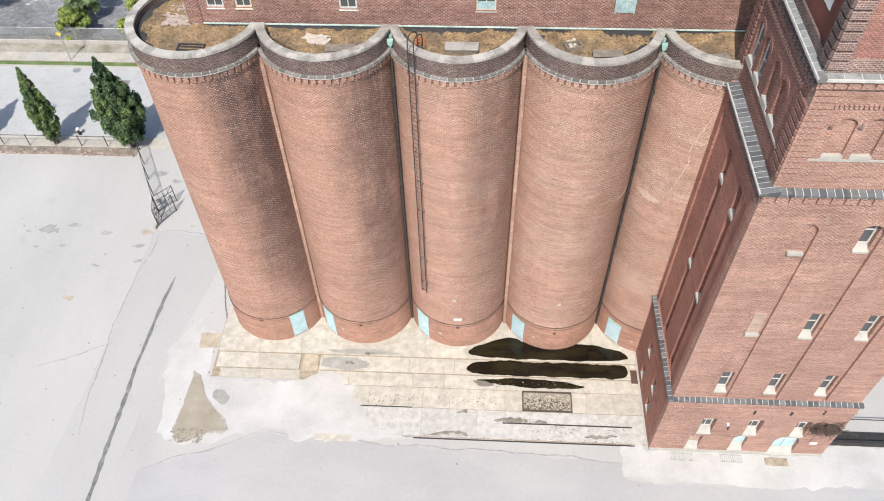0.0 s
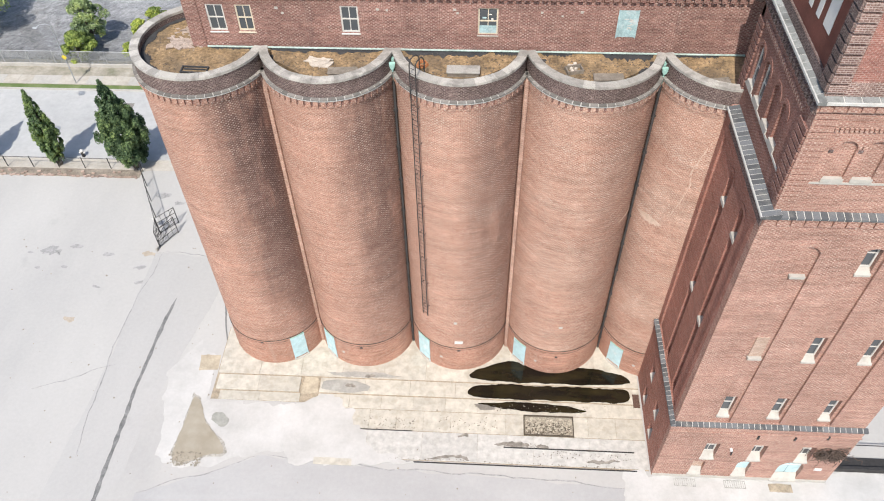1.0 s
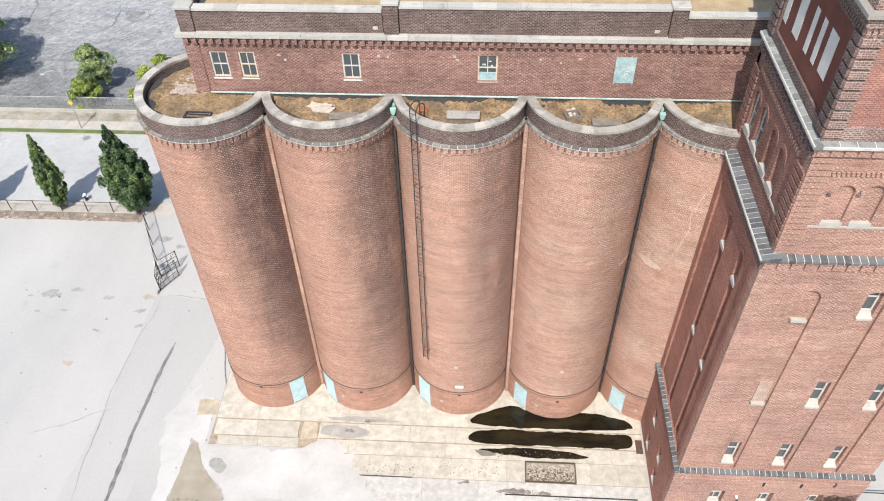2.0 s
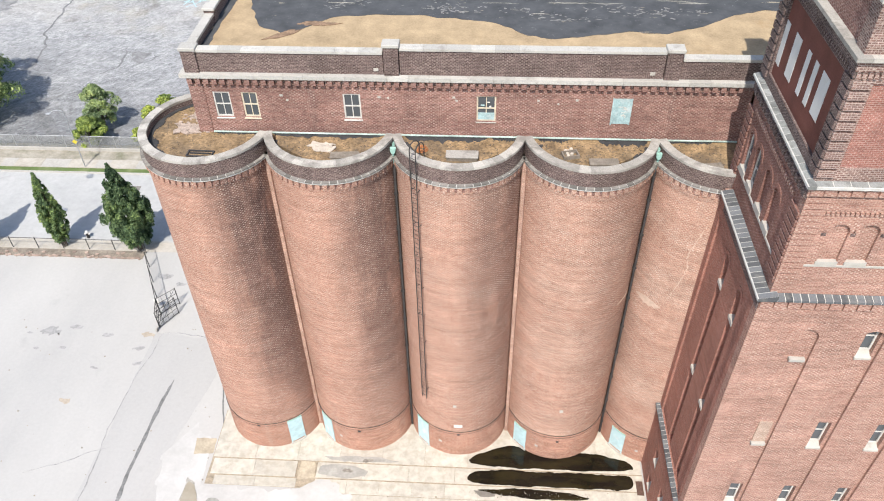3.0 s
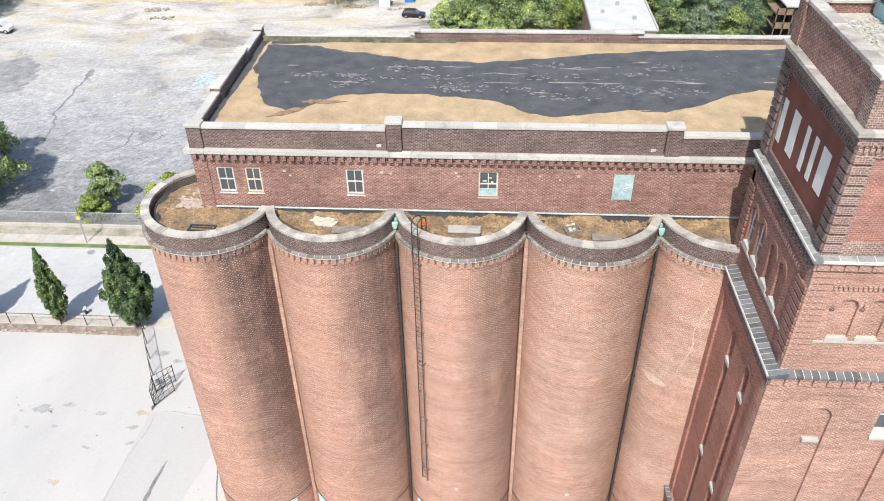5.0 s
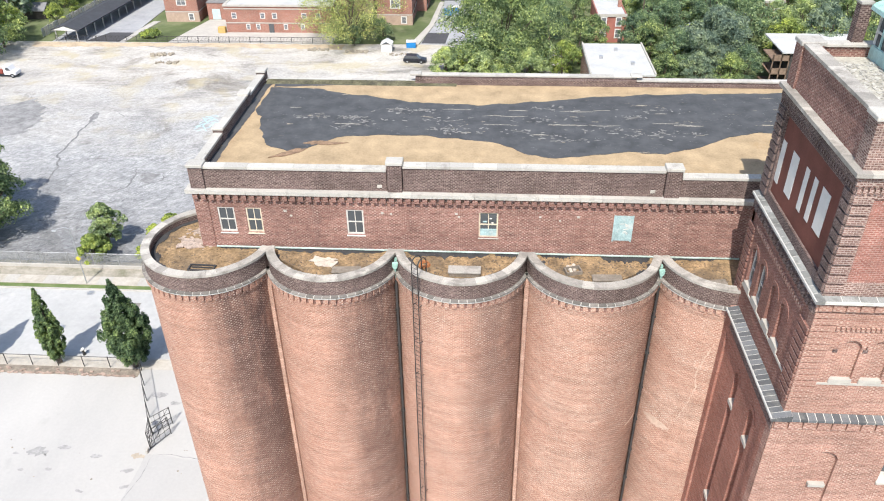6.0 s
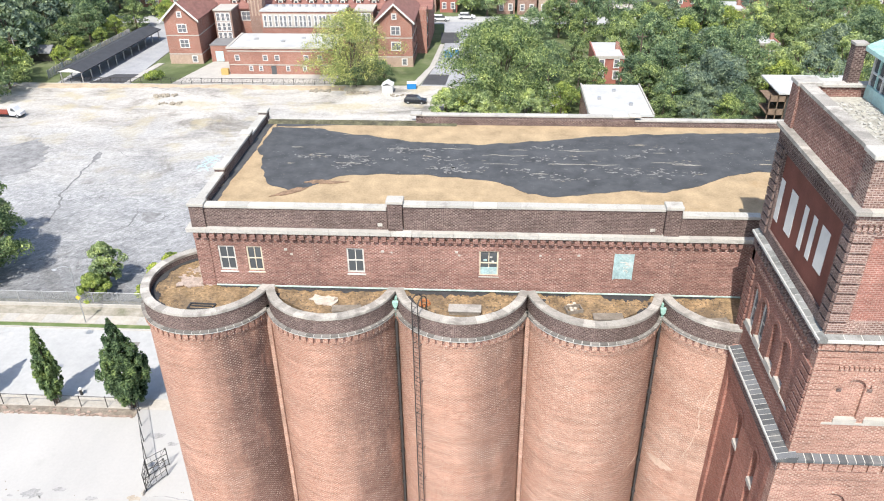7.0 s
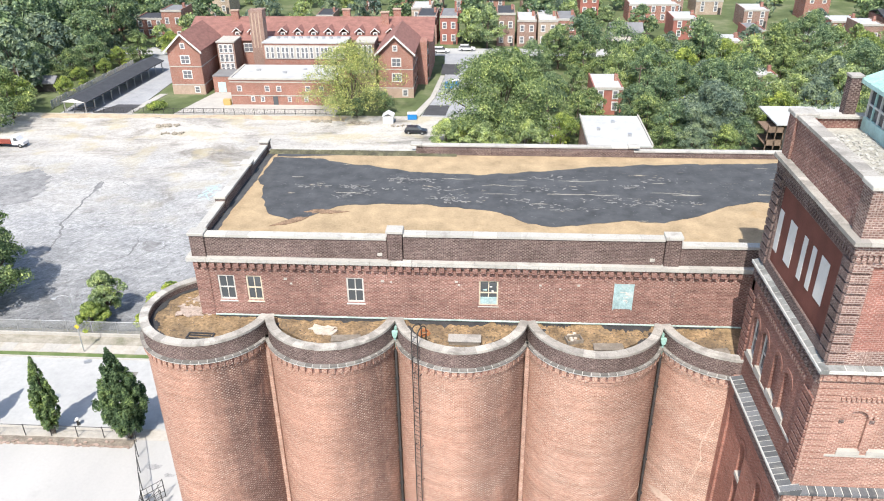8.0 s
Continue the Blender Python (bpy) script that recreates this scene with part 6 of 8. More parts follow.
M_WATER, nt, b = mat_base("dark_standing_water", 0.08, 0.3)
pos = world_pos(nt)
set_color(nt, b, ramp(nt, noise_tex(nt, pos, 0.7, 5, 0.6, stretch=(0.5, 1.5, 1)), [(0.38, (0.006, 0.0055, 0.004)), (0.72, (0.026, 0.021, 0.008))]))
add_bump(nt, b, noise_tex(nt, pos, 2.0, 3, 0.5), 0.05, 0.02)
M_DAMP = plain_mat("damp_concrete", (0.20, 0.185, 0.16), 0.6, 0.4, var=0.2, scale=1.2, fine=6)
PUD = [("puddle", [(-0.6, 32.05), (0.2, 32.75), (0.9, 33.0), (2.7, 33.75), (3.7, 33.6), (6.2, 33.2), (9.2, 33.3), (11.2, 32.9), (12.15, 32.35), (12.1, 31.85), (8, 31.75), (4, 31.72), (1.5, 31.75)], 0.052, "dark standing water along the silo foot"),
       ("puddle", [(-0.45, 30.75), (-0.1, 31.2), (0.9, 31.46), (4, 31.47), (8, 31.47), (11.2, 31.48), (11.7, 31.35), (12.0, 30.9), (11.85, 30.4), (11.3, 30.24), (8, 30.22), (4, 30.22), (0.9, 30.24), (0.2, 30.35), (-0.3, 30.5)], 0.067, "dark brown standing water in a sunken slab row"),
       ("puddle", [(0.1, 29.75), (1.6, 29.8), (3, 30.02), (6, 29.95), (8.0, 29.65), (8.9, 29.48), (7.5, 29.24), (5.5, 29.2), (3.6, 29.22), (2.2, 29.4), (1.0, 29.55)], 0.056, "thin dark puddle with leaf litter")]
for i, (nm, pts, z, lab) in enumerate(PUD):
    tagged(flat_patch(nm, ragged(rounded(pts), 0.11, 0.15, 40 + i), z, M_WATER, None, "", 0.006), lab, "puddle", "puddles by the silos")
for i, pts in enumerate(([(-0.5, 31.05), (0.6, 31.3), (0.6, 30.4), (-0.2, 30.6)], [(-11.6, 32.0), (-8.4, 32.2), (-5.6, 31.9), (-6.5, 31.72), (-11.0, 31.72)], rounded([(-11.8, 30.25), (-8.2, 30.3), (-7.9, 31.0), (-9.4, 31.35), (-11.7, 31.4)], 1), [(0.0, 29.6), (1.7, 29.9), (1.7, 29.3), (0.6, 29.2)])):
    tagged(flat_patch("damp_stain", ragged(pts, 0.15, 0.3, 60 + i), (0.048, 0.048, 0.064, 0.054)[i], M_DAMP if i != 1 and i != 2 else plain_mat("grey_stain", (0.33, 0.32, 0.29), 0.85, var=0.15, scale=1, fine=5), None, "", 0.005), "damp grey stain on the slabs", "stain", kind="structure")
M_MUD, nt, b = mat_base("tan_muddy_water", 0.35, 0.4)
pos = world_pos(nt)
set_color(nt, b, ramp(nt, noise_tex(nt, pos, 0.6, 4, 0.6), [(0.3, (0.27, 0.235, 0.175)), (0.7, (0.36, 0.325, 0.26))]))
MUD = [(-21.5, 29.6), (-20.9, 29.1), (-20.3, 27.5), (-19.3, 26.6), (-18.0, 25.0), (-18.3, 24.7), (-19.4, 24.65), (-20.3, 24.1), (-21.3, 23.95), (-21.9, 24.6), (-21.7, 26.2), (-21.55, 28.0)]
tagged(flat_patch("mud_rim", ragged([(x * 1.0 + (x + 20.3) * 0.08, y + (y - 26.5) * 0.06) for x, y in MUD], 0.22, 0.25, 71), 0.0, plain_mat("brown_mud_rim", (0.37, 0.35, 0.31), 0.95, var=0.3, scale=3, fine=12), None, "", 0.036), "brown mud rim round a shallow puddle", "mud", kind="structure")
tagged(flat_patch("mud_puddle", ragged(rounded(MUD), 0.12, 0.2, 72), 0.02, M_MUD, None, "", 0.025), "tan muddy puddle in the yard", "puddle", "puddles by the silos")
ob = rubble("mud_debris", 120, (-22.0, -19.6, 23.7, 24.8), 0.06, 0.05, M_RUBBLE, 8)
tagged(ob, "grey stones scattered on the puddle edge", "debris", kind="stuff")
tagged(flat_patch("damp_stain", ragged(rounded([(-19.7, 28.1), (-18.8, 28.1), (-18.2, 27.5), (-18.5, 26.9), (-19.1, 27.0), (-19.6, 27.5)]), 0.15, 0.15, 74), 0.03, plain_mat("grey_damp", (0.30, 0.30, 0.27), 0.8, var=0.15), None, "", 0.006), "small grey damp stain", "stain", kind="structure")
for x0, x1, y, z in ((-7.5, 11.85, 24.78, 0.0), (2.4, 11.8, 26.2, 0.04), (-8.3, -4.4, 27.22, 0.012)):
    tagged(part("rail", boxes((x0, x1, y - 0.035, y + 0.035, z, z + 0.06)), M_IRON, None), "rusty steel rail sunk in the slabs", "rail", "sunken rails")
tagged(part("drain_grate", boxes((12.16, 12.66, 29.9, 31.05, 0.03, 0.075), (12.2, 12.62, 29.94, 31.01, 0.076, 0.079)), plain_mat("dark_rusty_iron", (0.11, 0.065, 0.05), 0.9, var=0.3, scale=4, fine=16), None), "small rusty grate beside the tower", "grate")
rnd = random.Random(12)
bm = bmesh.new()
for _ in range(200):
    x, y = rnd.uniform(-60, 12), rnd.uniform(10, 46)
    if -20 < x < 12.6 and y > 24 and rnd.random() < 0.4:
        continue
    if y > 32 and -20 < x < 13:
        continue
    r = rnd.uniform(0.02, 0.09)
    vs = bmesh.ops.create_icosphere(bm, subdivisions=1, radius=r)["verts"]
    bmesh.ops.translate(bm, verts=vs, vec=(x, y, 0.05 if -20 < x < 12.6 and y > 24 else 0.01))
tagged(part("yard_litter", bm, M_RUBBLE, None), "small stones and litter on the yard", "litter", kind="stuff")
STAINS = [(-38.4, 43.75, 0.75, 0), (-36.4, 44.4, 0.4, 0), (-33.2, 43.5, 0.35, 0), (-40.4, 43.5, 0.2, 0), (-39.1, 41.7, 0.2, 0), (-36.7, 41.9, 0.22, 0), (-34.1, 36.3, 0.42, 1), (-27.5, 38.0, 0.18, 0), (-29.9, 42.1, 0.35, 0), (-29.2, 40.5, 0.35, 0), (-29.4, 43.7, 0.6, 1), (-30.5, 51.2, 0.5, 0), (-28.6, 50.2, 0.35, 0), (-33.0, 39.8, 0.3, 0), (-38.8, 30.5, 0.8, 0), (-36.5, 25.5, 0.9, 0)]
M_STAINS = [plain_mat("faded_grey_stain", (0.32, 0.315, 0.305), 0.9, var=0.18, scale=1.5, fine=6), plain_mat("faded_tan_stain", (0.40, 0.345, 0.275), 0.9, var=0.15, scale=1.5, fine=6)]
for i, (x, y, r, k) in enumerate(STAINS):
    pts = [(x + r * 1.5 * math.cos(a * 0.7), y + r * 0.7 * math.sin(a * 0.7)) for a in range(9)]
    tagged(flat_patch("stain", ragged(pts, r * 0.7, 0.12, 80 + i), 0.0, M_STAINS[k], None, "", 0.004), "faded stain on the concrete yard", "stain", kind="structure")

# long open cracks and dark seepage on the lot
M_CRACK = plain_mat("dark_open_crack", (0.19, 0.19, 0.19), 0.95, var=0.3, scale=1, fine=6)
CRACKS = [([(-66.4, 116.4), (-65.9, 112.9), (-65.4, 106.3), (-65.1, 104.2), (-65.0, 101.2), (-64.2, 98.4), (-63.1, 94.4), (-63.0, 92.2)], 0.27), ([(-51.1, 97.1), (-50.1, 94.3), (-50.8, 91.5), (-52.2, 89.3)], 0.24), ([(-46.8, 95.9), (-46.5, 93.8), (-48.0, 92.0)], 0.15), ([(-63.8, 118.3), (-60.8, 115.5), (-54.0, 115.8)], 0.09), ([(-56.1, 101.6), (-50.9, 100.9)], 0.09)]
M_HAIR = plain_mat("grey_hairline_joint", (0.32, 0.318, 0.31), 0.9, var=0.3, scale=2, fine=9)
for i, (pts, w) in enumerate((([(-28.3, 44.0), (-29.0, 39.0), (-29.3, 35.6), (-29.25, 31.2), (-29.0, 24)], 0.06), ([(-28.1, 44.1), (-24.4, 43.65), (-21.0, 43.4)], 0.07), ([(-34.5, 29.5), (-31.0, 30.9), (-28.6, 32.0)], 0.05), ([(-14.8, 24.8), (-9.0, 24.35), (-2.0, 24.05), (8.0, 23.6), (10.9, 23.5)], 0.07), ([(-23.6, 21.6), (-19.0, 23.3), (-15.5, 24.8)], 0.05))):
    tagged(part("hairline_joint", ribbon(pts, w, 0.014 + i * 0.0006, 50 + i), M_HAIR, None), "thin crooked joint in the concrete", "joint", kind="structure")
for i, (pts, w) in enumerate(CRACKS):
    tagged(part("crack", ribbon(pts, w, 0.005 + i * 0.0004, i * 3.7), M_CRACK, None), "long dark crack in the broken asphalt", "crack", kind="structure")

# bare older asphalt where the pale skin has gone
M_BARE = plain_mat("bare_old_asphalt", (0.235, 0.233, 0.232), 0.95, 0.2, var=0.3, scale=0.7, fine=3, dirt=((0.34, 0.335, 0.325), 0.50, 0.8))
for i, pts in enumerate(([(-90, 116), (-83, 120), (-80.5, 122.5), (-76.5, 119), (-74.5, 113), (-74.5, 108.5), (-78, 107), (-84, 109), (-90, 110)], [(-66.9, 117.5), (-65.8, 117.0), (-65.3, 113.0), (-66.3, 113.6)], [(-64.0, 93.6), (-62.6, 93.8), (-62.2, 90.4), (-63.8, 90.0)], [(-49.5, 96.0), (-47.2, 95.2), (-47.8, 92.2), (-49.4, 93.2)])):
    tagged(flat_patch("bare_asphalt", ragged(pts, 1.1 if i == 0 else 0.5, 0.35, 170 + i), 0.0, M_BARE, None, "", 0.0035), "patch of bare dark asphalt in the worn lot", "asphalt", kind="structure")

# faded aqua paint scrawl on the lot
M_SCRAWL = plain_mat("faded_aqua_scrawl", (0.38, 0.53, 0.57), 0.9, var=0.2, scale=2, fine=8)
rnd = random.Random(8)
scr = thing("paint_scrawl", "faded aqua paint strokes scrawled on the lot", "paint")
for i in range(22):
    x, y, a, w = -45.6 + rnd.uniform(-1.6, 1.6), 113.5 + rnd.uniform(-3.0, 3.0), rnd.uniform(0, 3.14), rnd.uniform(0.4, 1.3)
    bm = boxes((-w, w, -0.09, 0.09, 0.0, 0.012))
    ob = part("paint_stroke", bm, M_SCRAWL, scr)
    ob.matrix_basis = pose(x, y, 0.002 + i * 0.0005, 0, 0, math.degrees(a))
# scoured dirt and stones on the slabs near the rails
M_GRIME = plain_mat("dark_slab_grime", (0.19, 0.17, 0.14), 0.95, var=0.35, scale=2, fine=10)
for i, (x0, x1, y0, y1, n) in enumerate(((2.0, 5.0, 26.2, 26.6, 70), (3.8, 11.5, 25.5, 26.1, 90), (-8.2, -4.2, 27.3, 28.3, 80), (-2.5, 2.0, 27.5, 28.6, 60), (-6, 11, 24.9, 25.1, 90), (0.2, 8.8, 29.2, 29.8, 70))):
    tagged(rubble("slab_dirt", n, (x0, x1, y0, y1), 0.035, 0.055, M_GRIME, 300 + i), "dark dirt and small stones on the slabs", "dirt", kind="stuff")

# tan weathered slab and darker scour marks at the ends of the slab rows
M_TANSLAB = plain_mat("tan_weathered_slab", (0.42, 0.36, 0.27), 0.95, 0.2, var=0.18, scale=1.2, fine=6)
for i, pts in enumerate(([(-22.0, 33.2), (-20.3, 33.3), (-20.25, 31.9), (-21.8, 31.7)], [(-13.2, 31.55), (-12.1, 31.5), (-12.0, 30.1), (-13.3, 30.0)])):
    tagged(flat_patch("weathered_slab", ragged(pts, 0.12, 0.25, 140 + i), 0.0 if i == 0 else 0.04, M_TANSLAB, None, "", 0.014), "tan weathered concrete slab", "pavement", kind="structure")
M_SCOUR = plain_mat("dark_scour_mark", (0.24, 0.22, 0.19), 0.9, 0.25, var=0.35, scale=2.5, fine=9)
for i, (x, y, w, d, z) in enumerate(((3.0, 26.45, 1.3, 0.22, 0.05), (5.2, 26.35, 0.5, 0.16, 0.05), (-9.5, 30.85, 0.45, 0.18, 0.066), (-8.0, 31.9, 0.4, 0.2, 0.05), (9.5, 25.4, 1.2, 0.14, 0.05), (-1.5, 25.2, 1.6, 0.12, 0.05), (-0.6, 27.0, 0.4, 0.1, 0.056))):
    pts = [(x + w * math.cos(a * 0.63), y + d * math.sin(a * 0.63)) for a in range(10)]
    tagged(flat_patch("scour_mark", ragged(pts, 0.22, 0.1, 150 + i), z, M_SCOUR, None, "", 0.005), "dark scour mark on the slabs", "stain", kind="structure")

# ---- fences, gate, street trees, street furniture ----
M_GALV = plain_mat("galvanised_steel", (0.42, 0.43, 0.44), 0.5, 0.5, 0.6, var=0.15, scale=4)
M_WIRE = plain_mat("dull_wire", (0.33, 0.34, 0.34), 0.6, 0.4, 0.3, var=0.2)


def chain_fence(label, p, q, h, step=3.0, mesh_step=0.22, mat=M_GALV, wire=0.012, rail=True):
    fence = thing("chain_link_fence", label, "fence")
    p, q = Vector((*p, 0)), Vector((*q, 0))
    n = max(1, round((q - p).length / step))
    for i in range(n + 1):
        c = p.lerp(q, i / n)
        bm = bmesh.new()
        tube(bm, [c + Vector((0, 0, -0.1)), c + Vector((0, 0, h + 0.08))], 0.045, 6)
        part("post", bm, mat, fence)
    if rail:
        bm = bmesh.new()
        tube(bm, [p + Vector((0, 0, h)), q + Vector((0, 0, h))], 0.03, 6)
        part("top_rail", bm, mat, fence)
    d = (q - p).normalized()
    side = Vector((-d.y, d.x, 0)) * wire
    length = (q - p).length
    verts, faces = [], []

    def strip(a, b):
        k = len(verts)
        w = d * wire
        verts.extend((a - w, a + w, b + w, b - w))
        faces.append((k, k + 1, k + 2, k + 3))
    m = int(length / mesh_step)
    for i in range(-int(h / mesh_step), m):
        for sgn in (1, -1):
            s0 = i * mesh_step
            a, b = (s0, 0.03), (s0 + h, h)
            if sgn < 0:
                a, b = (s0, h), (s0 + h, 0.03)
            ta, tb = max(0.0, -s0 / h), min(1.0, (length - s0) / h)
            if tb <= ta:
                continue
            f = lambda t: (a[0] + (b[0] - a[0]) * t, a[1] + (b[1] - a[1]) * t)
            (s1, z1), (s2, z2) = f(ta), f(tb)
            strip(p + d * s1 + Vector((0, 0, z1)) + side * sgn, p + d * s2 + Vector((0, 0, z2)) + side * sgn)
    me = bpy.data.meshes.new("wire_mesh")
    me.from_pydata(verts, [], faces)
    me.materials.append(M_WIRE)
    ob = new("wire_mesh", me)
    ob.parent = fence
    ob["kind"] = "stuff"
    return fence


chain_fence("long chain-link fence on the edge of the asphalt lot", (-110, 71.9), (-34, 71.9), 1.9, 3.0, 0.1, M_GALV, 0.016)
tagged(part("fence_kerb", boxes((-110, -30, 71.65, 71.85, -0.1, 0.35)), M_WALKPALE, None), "low concrete kerb under the fence", "kerb", kind="structure")
chain_fence("thin wire fence between the yard and street trees", (-90, 54.75), (-34.2, 54.75), 1.3, 2.6, 0.16, M_IRON, 0.003)
chain_fence("leaning chain-link fence leading to the gate", (-33.5, 54.4), (-29.3, 46.3), 2.0, 2.4, 0.25, M_IRON, 0.009)
# brick edging strip in front of the trees
edge = thing("edging_wall", "low broken edging of old bricks along the yard", "edging")
part("dirt_strip", boxes((-90, -33.6, 53.5, 54.6, -0.05, 0.03)), plain_mat("leafy_brown_dirt", (0.24, 0.205, 0.165), 0.95, var=0.35, scale=1.5, fine=8), edge)
rnd = random.Random(5)
M_OLDBRICK = piece_mat("old_loose_brick", (0.37, 0.28, 0.23), 0.35)
me = mesh_of("loose_brick", boxes((-0.11, 0.11, -0.055, 0.055, 0, 0.075)), M_OLDBRICK)
for i in range(110):
    ob = new("loose_brick", me)
    ob.matrix_basis = pose(-60 + i * 0.24 + rnd.uniform(-0.1, 0.1), 53.55 + rnd.uniform(-0.12, 0.2) + (0.5 if rnd.random() < 0.15 else 0), 0.03, 0, 0, rnd.uniform(-30, 30))
    ob.scale = (1.5, 1.5, 1.5)
    ob.parent = edge
# swung gate
gate = thing("yard_gate", "black iron yard gate standing open, with lattice bars", "gate")
for i, (a, b) in enumerate((((-29.2, 46.2), (-27.9, 47.6)), ((-28.75, 44.5), (-29.2, 46.1)), ((-28.75, 44.5), (-27.6, 46.4)))):
    a, b = Vector((*a, 0)), Vector((*b, 0))
    leaf = new("gate_leaf")
    leaf.parent = gate
    for c in (a, b):
        bm = bmesh.new()
        tube(bm, [c + Vector((0, 0, 0.02)), c + Vector((0, 0, 2.1))], 0.04, 6)
        part("gate_post", bm, M_IRON, leaf)
    for z in (0.15, 0.75, 1.4, 2.05):
        bm = bmesh.new()
        tube(bm, [a + Vector((0, 0, z)), b + Vector((0, 0, z))], 0.028, 6)
        part("gate_bar", bm, M_IRON, leaf)
    for k in range(1, 4):
        c = a.lerp(b, k / 4)
        bm = bmesh.new()
        tube(bm, [c + Vector((0, 0, 0.15)), c + Vector((0, 0, 2.05))], 0.018, 5)
        part("gate_bar", bm, M_IRON, leaf)
    bm = bmesh.new()
    tube(bm, [a + Vector((0, 0, 0.15)), b + Vector((0, 0, 2.05))], 0.02, 5)
    part("gate_brace", bm, M_IRON, leaf)
part("notice_board", boxes((-29.9, -29.45, 46.9, 46.95, 0.6, 1.3)), M_WHITE_PAINT, gate, "small white board")
part("stop_block", boxes((-29.0, -28.8, 44.0, 44.4, 0.0, 0.4), bevel=0.03), M_WALKPALE, gate)


# ---- trees ----
def leaf_mat(name, dark, mid, pale):
    m, nt, b = mat_base(name, 0.6, 0.25)
    # blue raised a little: distance haze put into the leaf colour
    dark, mid, pale = ((r, g * 0.98, bl * 1.16) for r, g, bl in (dark, mid, pale))
    rnd = nt.nodes.new("ShaderNodeNewGeometry").outputs["Random Per Island"]
    col = ramp(nt, rnd, [(0.0, dark), (0.5, mid), (1.0, pale)])
    oi = nt.nodes.new("ShaderNodeObjectInfo").outputs["Random"]
    col = mix(nt, 1.0, col, ramp(nt, oi, [(0.0, (0.82, 0.87, 0.87)), (1.0, (1.12, 1.12, 0.97))]), "MULTIPLY")
    # light and shade of leaf clumps put into the colour as noise
    clump_shade = noise_tex(nt, world_pos(nt), 0.5, 4, 0.65)
    col = mix(nt, 1.0, col, ramp(nt, clump_shade, [(0.36, (0.42, 0.5, 0.55)), (0.5, grey(1.0)), (0.64, (1.62, 1.48, 1.15))]), "MULTIPLY")
    set_color(nt, b, col)
    tr = node(nt, "ShaderNodeBsdfTranslucent")
    nt.links.new(col, tr.inputs["Color"])
    ms = nt.nodes.new("ShaderNodeMixShader")
    ms.inputs["Fac"].default_value = 0.28
    nt.links.new(b.outputs[0], ms.inputs[1])
    nt.links.new(tr.outputs[0], ms.inputs[2])
    nt.links.new(ms.outputs[0], nt.nodes["Material Output"].inputs["Surface"])
    return m


M_BARK = plain_mat("grey_brown_bark", (0.13, 0.10, 0.075), 0.95, var=0.3, scale=4, fine=18, stretch=(1, 1, 0.2))
M_LEAF = leaf_mat("green_leaf", (0.08, 0.126, 0.046), (0.205, 0.282, 0.105), (0.405, 0.478, 0.195))
M_LEAF_DARK = leaf_mat("deep_green_leaf", (0.055, 0.095, 0.04), (0.12, 0.185, 0.072), (0.235, 0.315, 0.125))
M_LEAF_YEL = leaf_mat("yellowing_leaf", (0.15, 0.195, 0.068), (0.30, 0.35, 0.12), (0.48, 0.50, 0.21))
M_LEAF_BRIGHT = leaf_mat("bright_green_leaf", (0.135, 0.195, 0.045), (0.265, 0.345, 0.08), (0.43, 0.485, 0.14))
M_LEAF_LIME = leaf_mat("lime_green_leaf", (0.17, 0.235, 0.085), (0.30, 0.385, 0.15), (0.46, 0.53, 0.26))
M_LEAF_WOOD = leaf_mat("dull_green_leaf", (0.075, 0.128, 0.062), (0.17, 0.25, 0.118), (0.32, 0.40, 0.205))
M_LEAF_GREY = leaf_mat("grey_green_leaf", (0.115, 0.165, 0.105), (0.195, 0.26, 0.165), (0.30, 0.37, 0.24))


def leaves(rng, centres, n, size, tall=0.85):
    """Many small folded leaf sprays scattered over the shells of clumps (centre, radius)."""
    mid = np.array([c for c, _ in centres])
    rad = np.array([r for _, r in centres])
    pick = rng.choice(len(centres), n, p=rad ** 2 / (rad ** 2).sum())

    def unit(a):
        return a / np.linalg.norm(a, axis=1, keepdims=True)

    d = unit(rng.normal(size=(n, 3)))
    d[:, 2] = np.where(d[:, 2] < -0.35, -0.6 * d[:, 2], d[:, 2])
    p = mid[pick] + d * (rad[pick] * rng.uniform(0.72, 1.06, n))[:, None] * [1, 1, tall]
    t = rng.normal(size=(n, 3))
    t = unit(t - d * (t * d).sum(1, keepdims=True) * 0.6)
    s = unit(np.cross(d + rng.normal(size=(n, 3)) * 0.45, t))
    nrm = np.cross(t, s)
    k = (size * rng.uniform(0.6, 1.4, n))[:, None]
    verts = np.stack([p - t * k, p + s * k * 0.55 + nrm * k * 0.2, p + t * k, p - s * k * 0.55 + nrm * k * 0.2], 1).reshape(-1, 3)
    b = np.arange(n)[:, None] * 4
    faces = np.concatenate([b + [0, 1, 2], b + [0, 2, 3]])
    return verts, faces


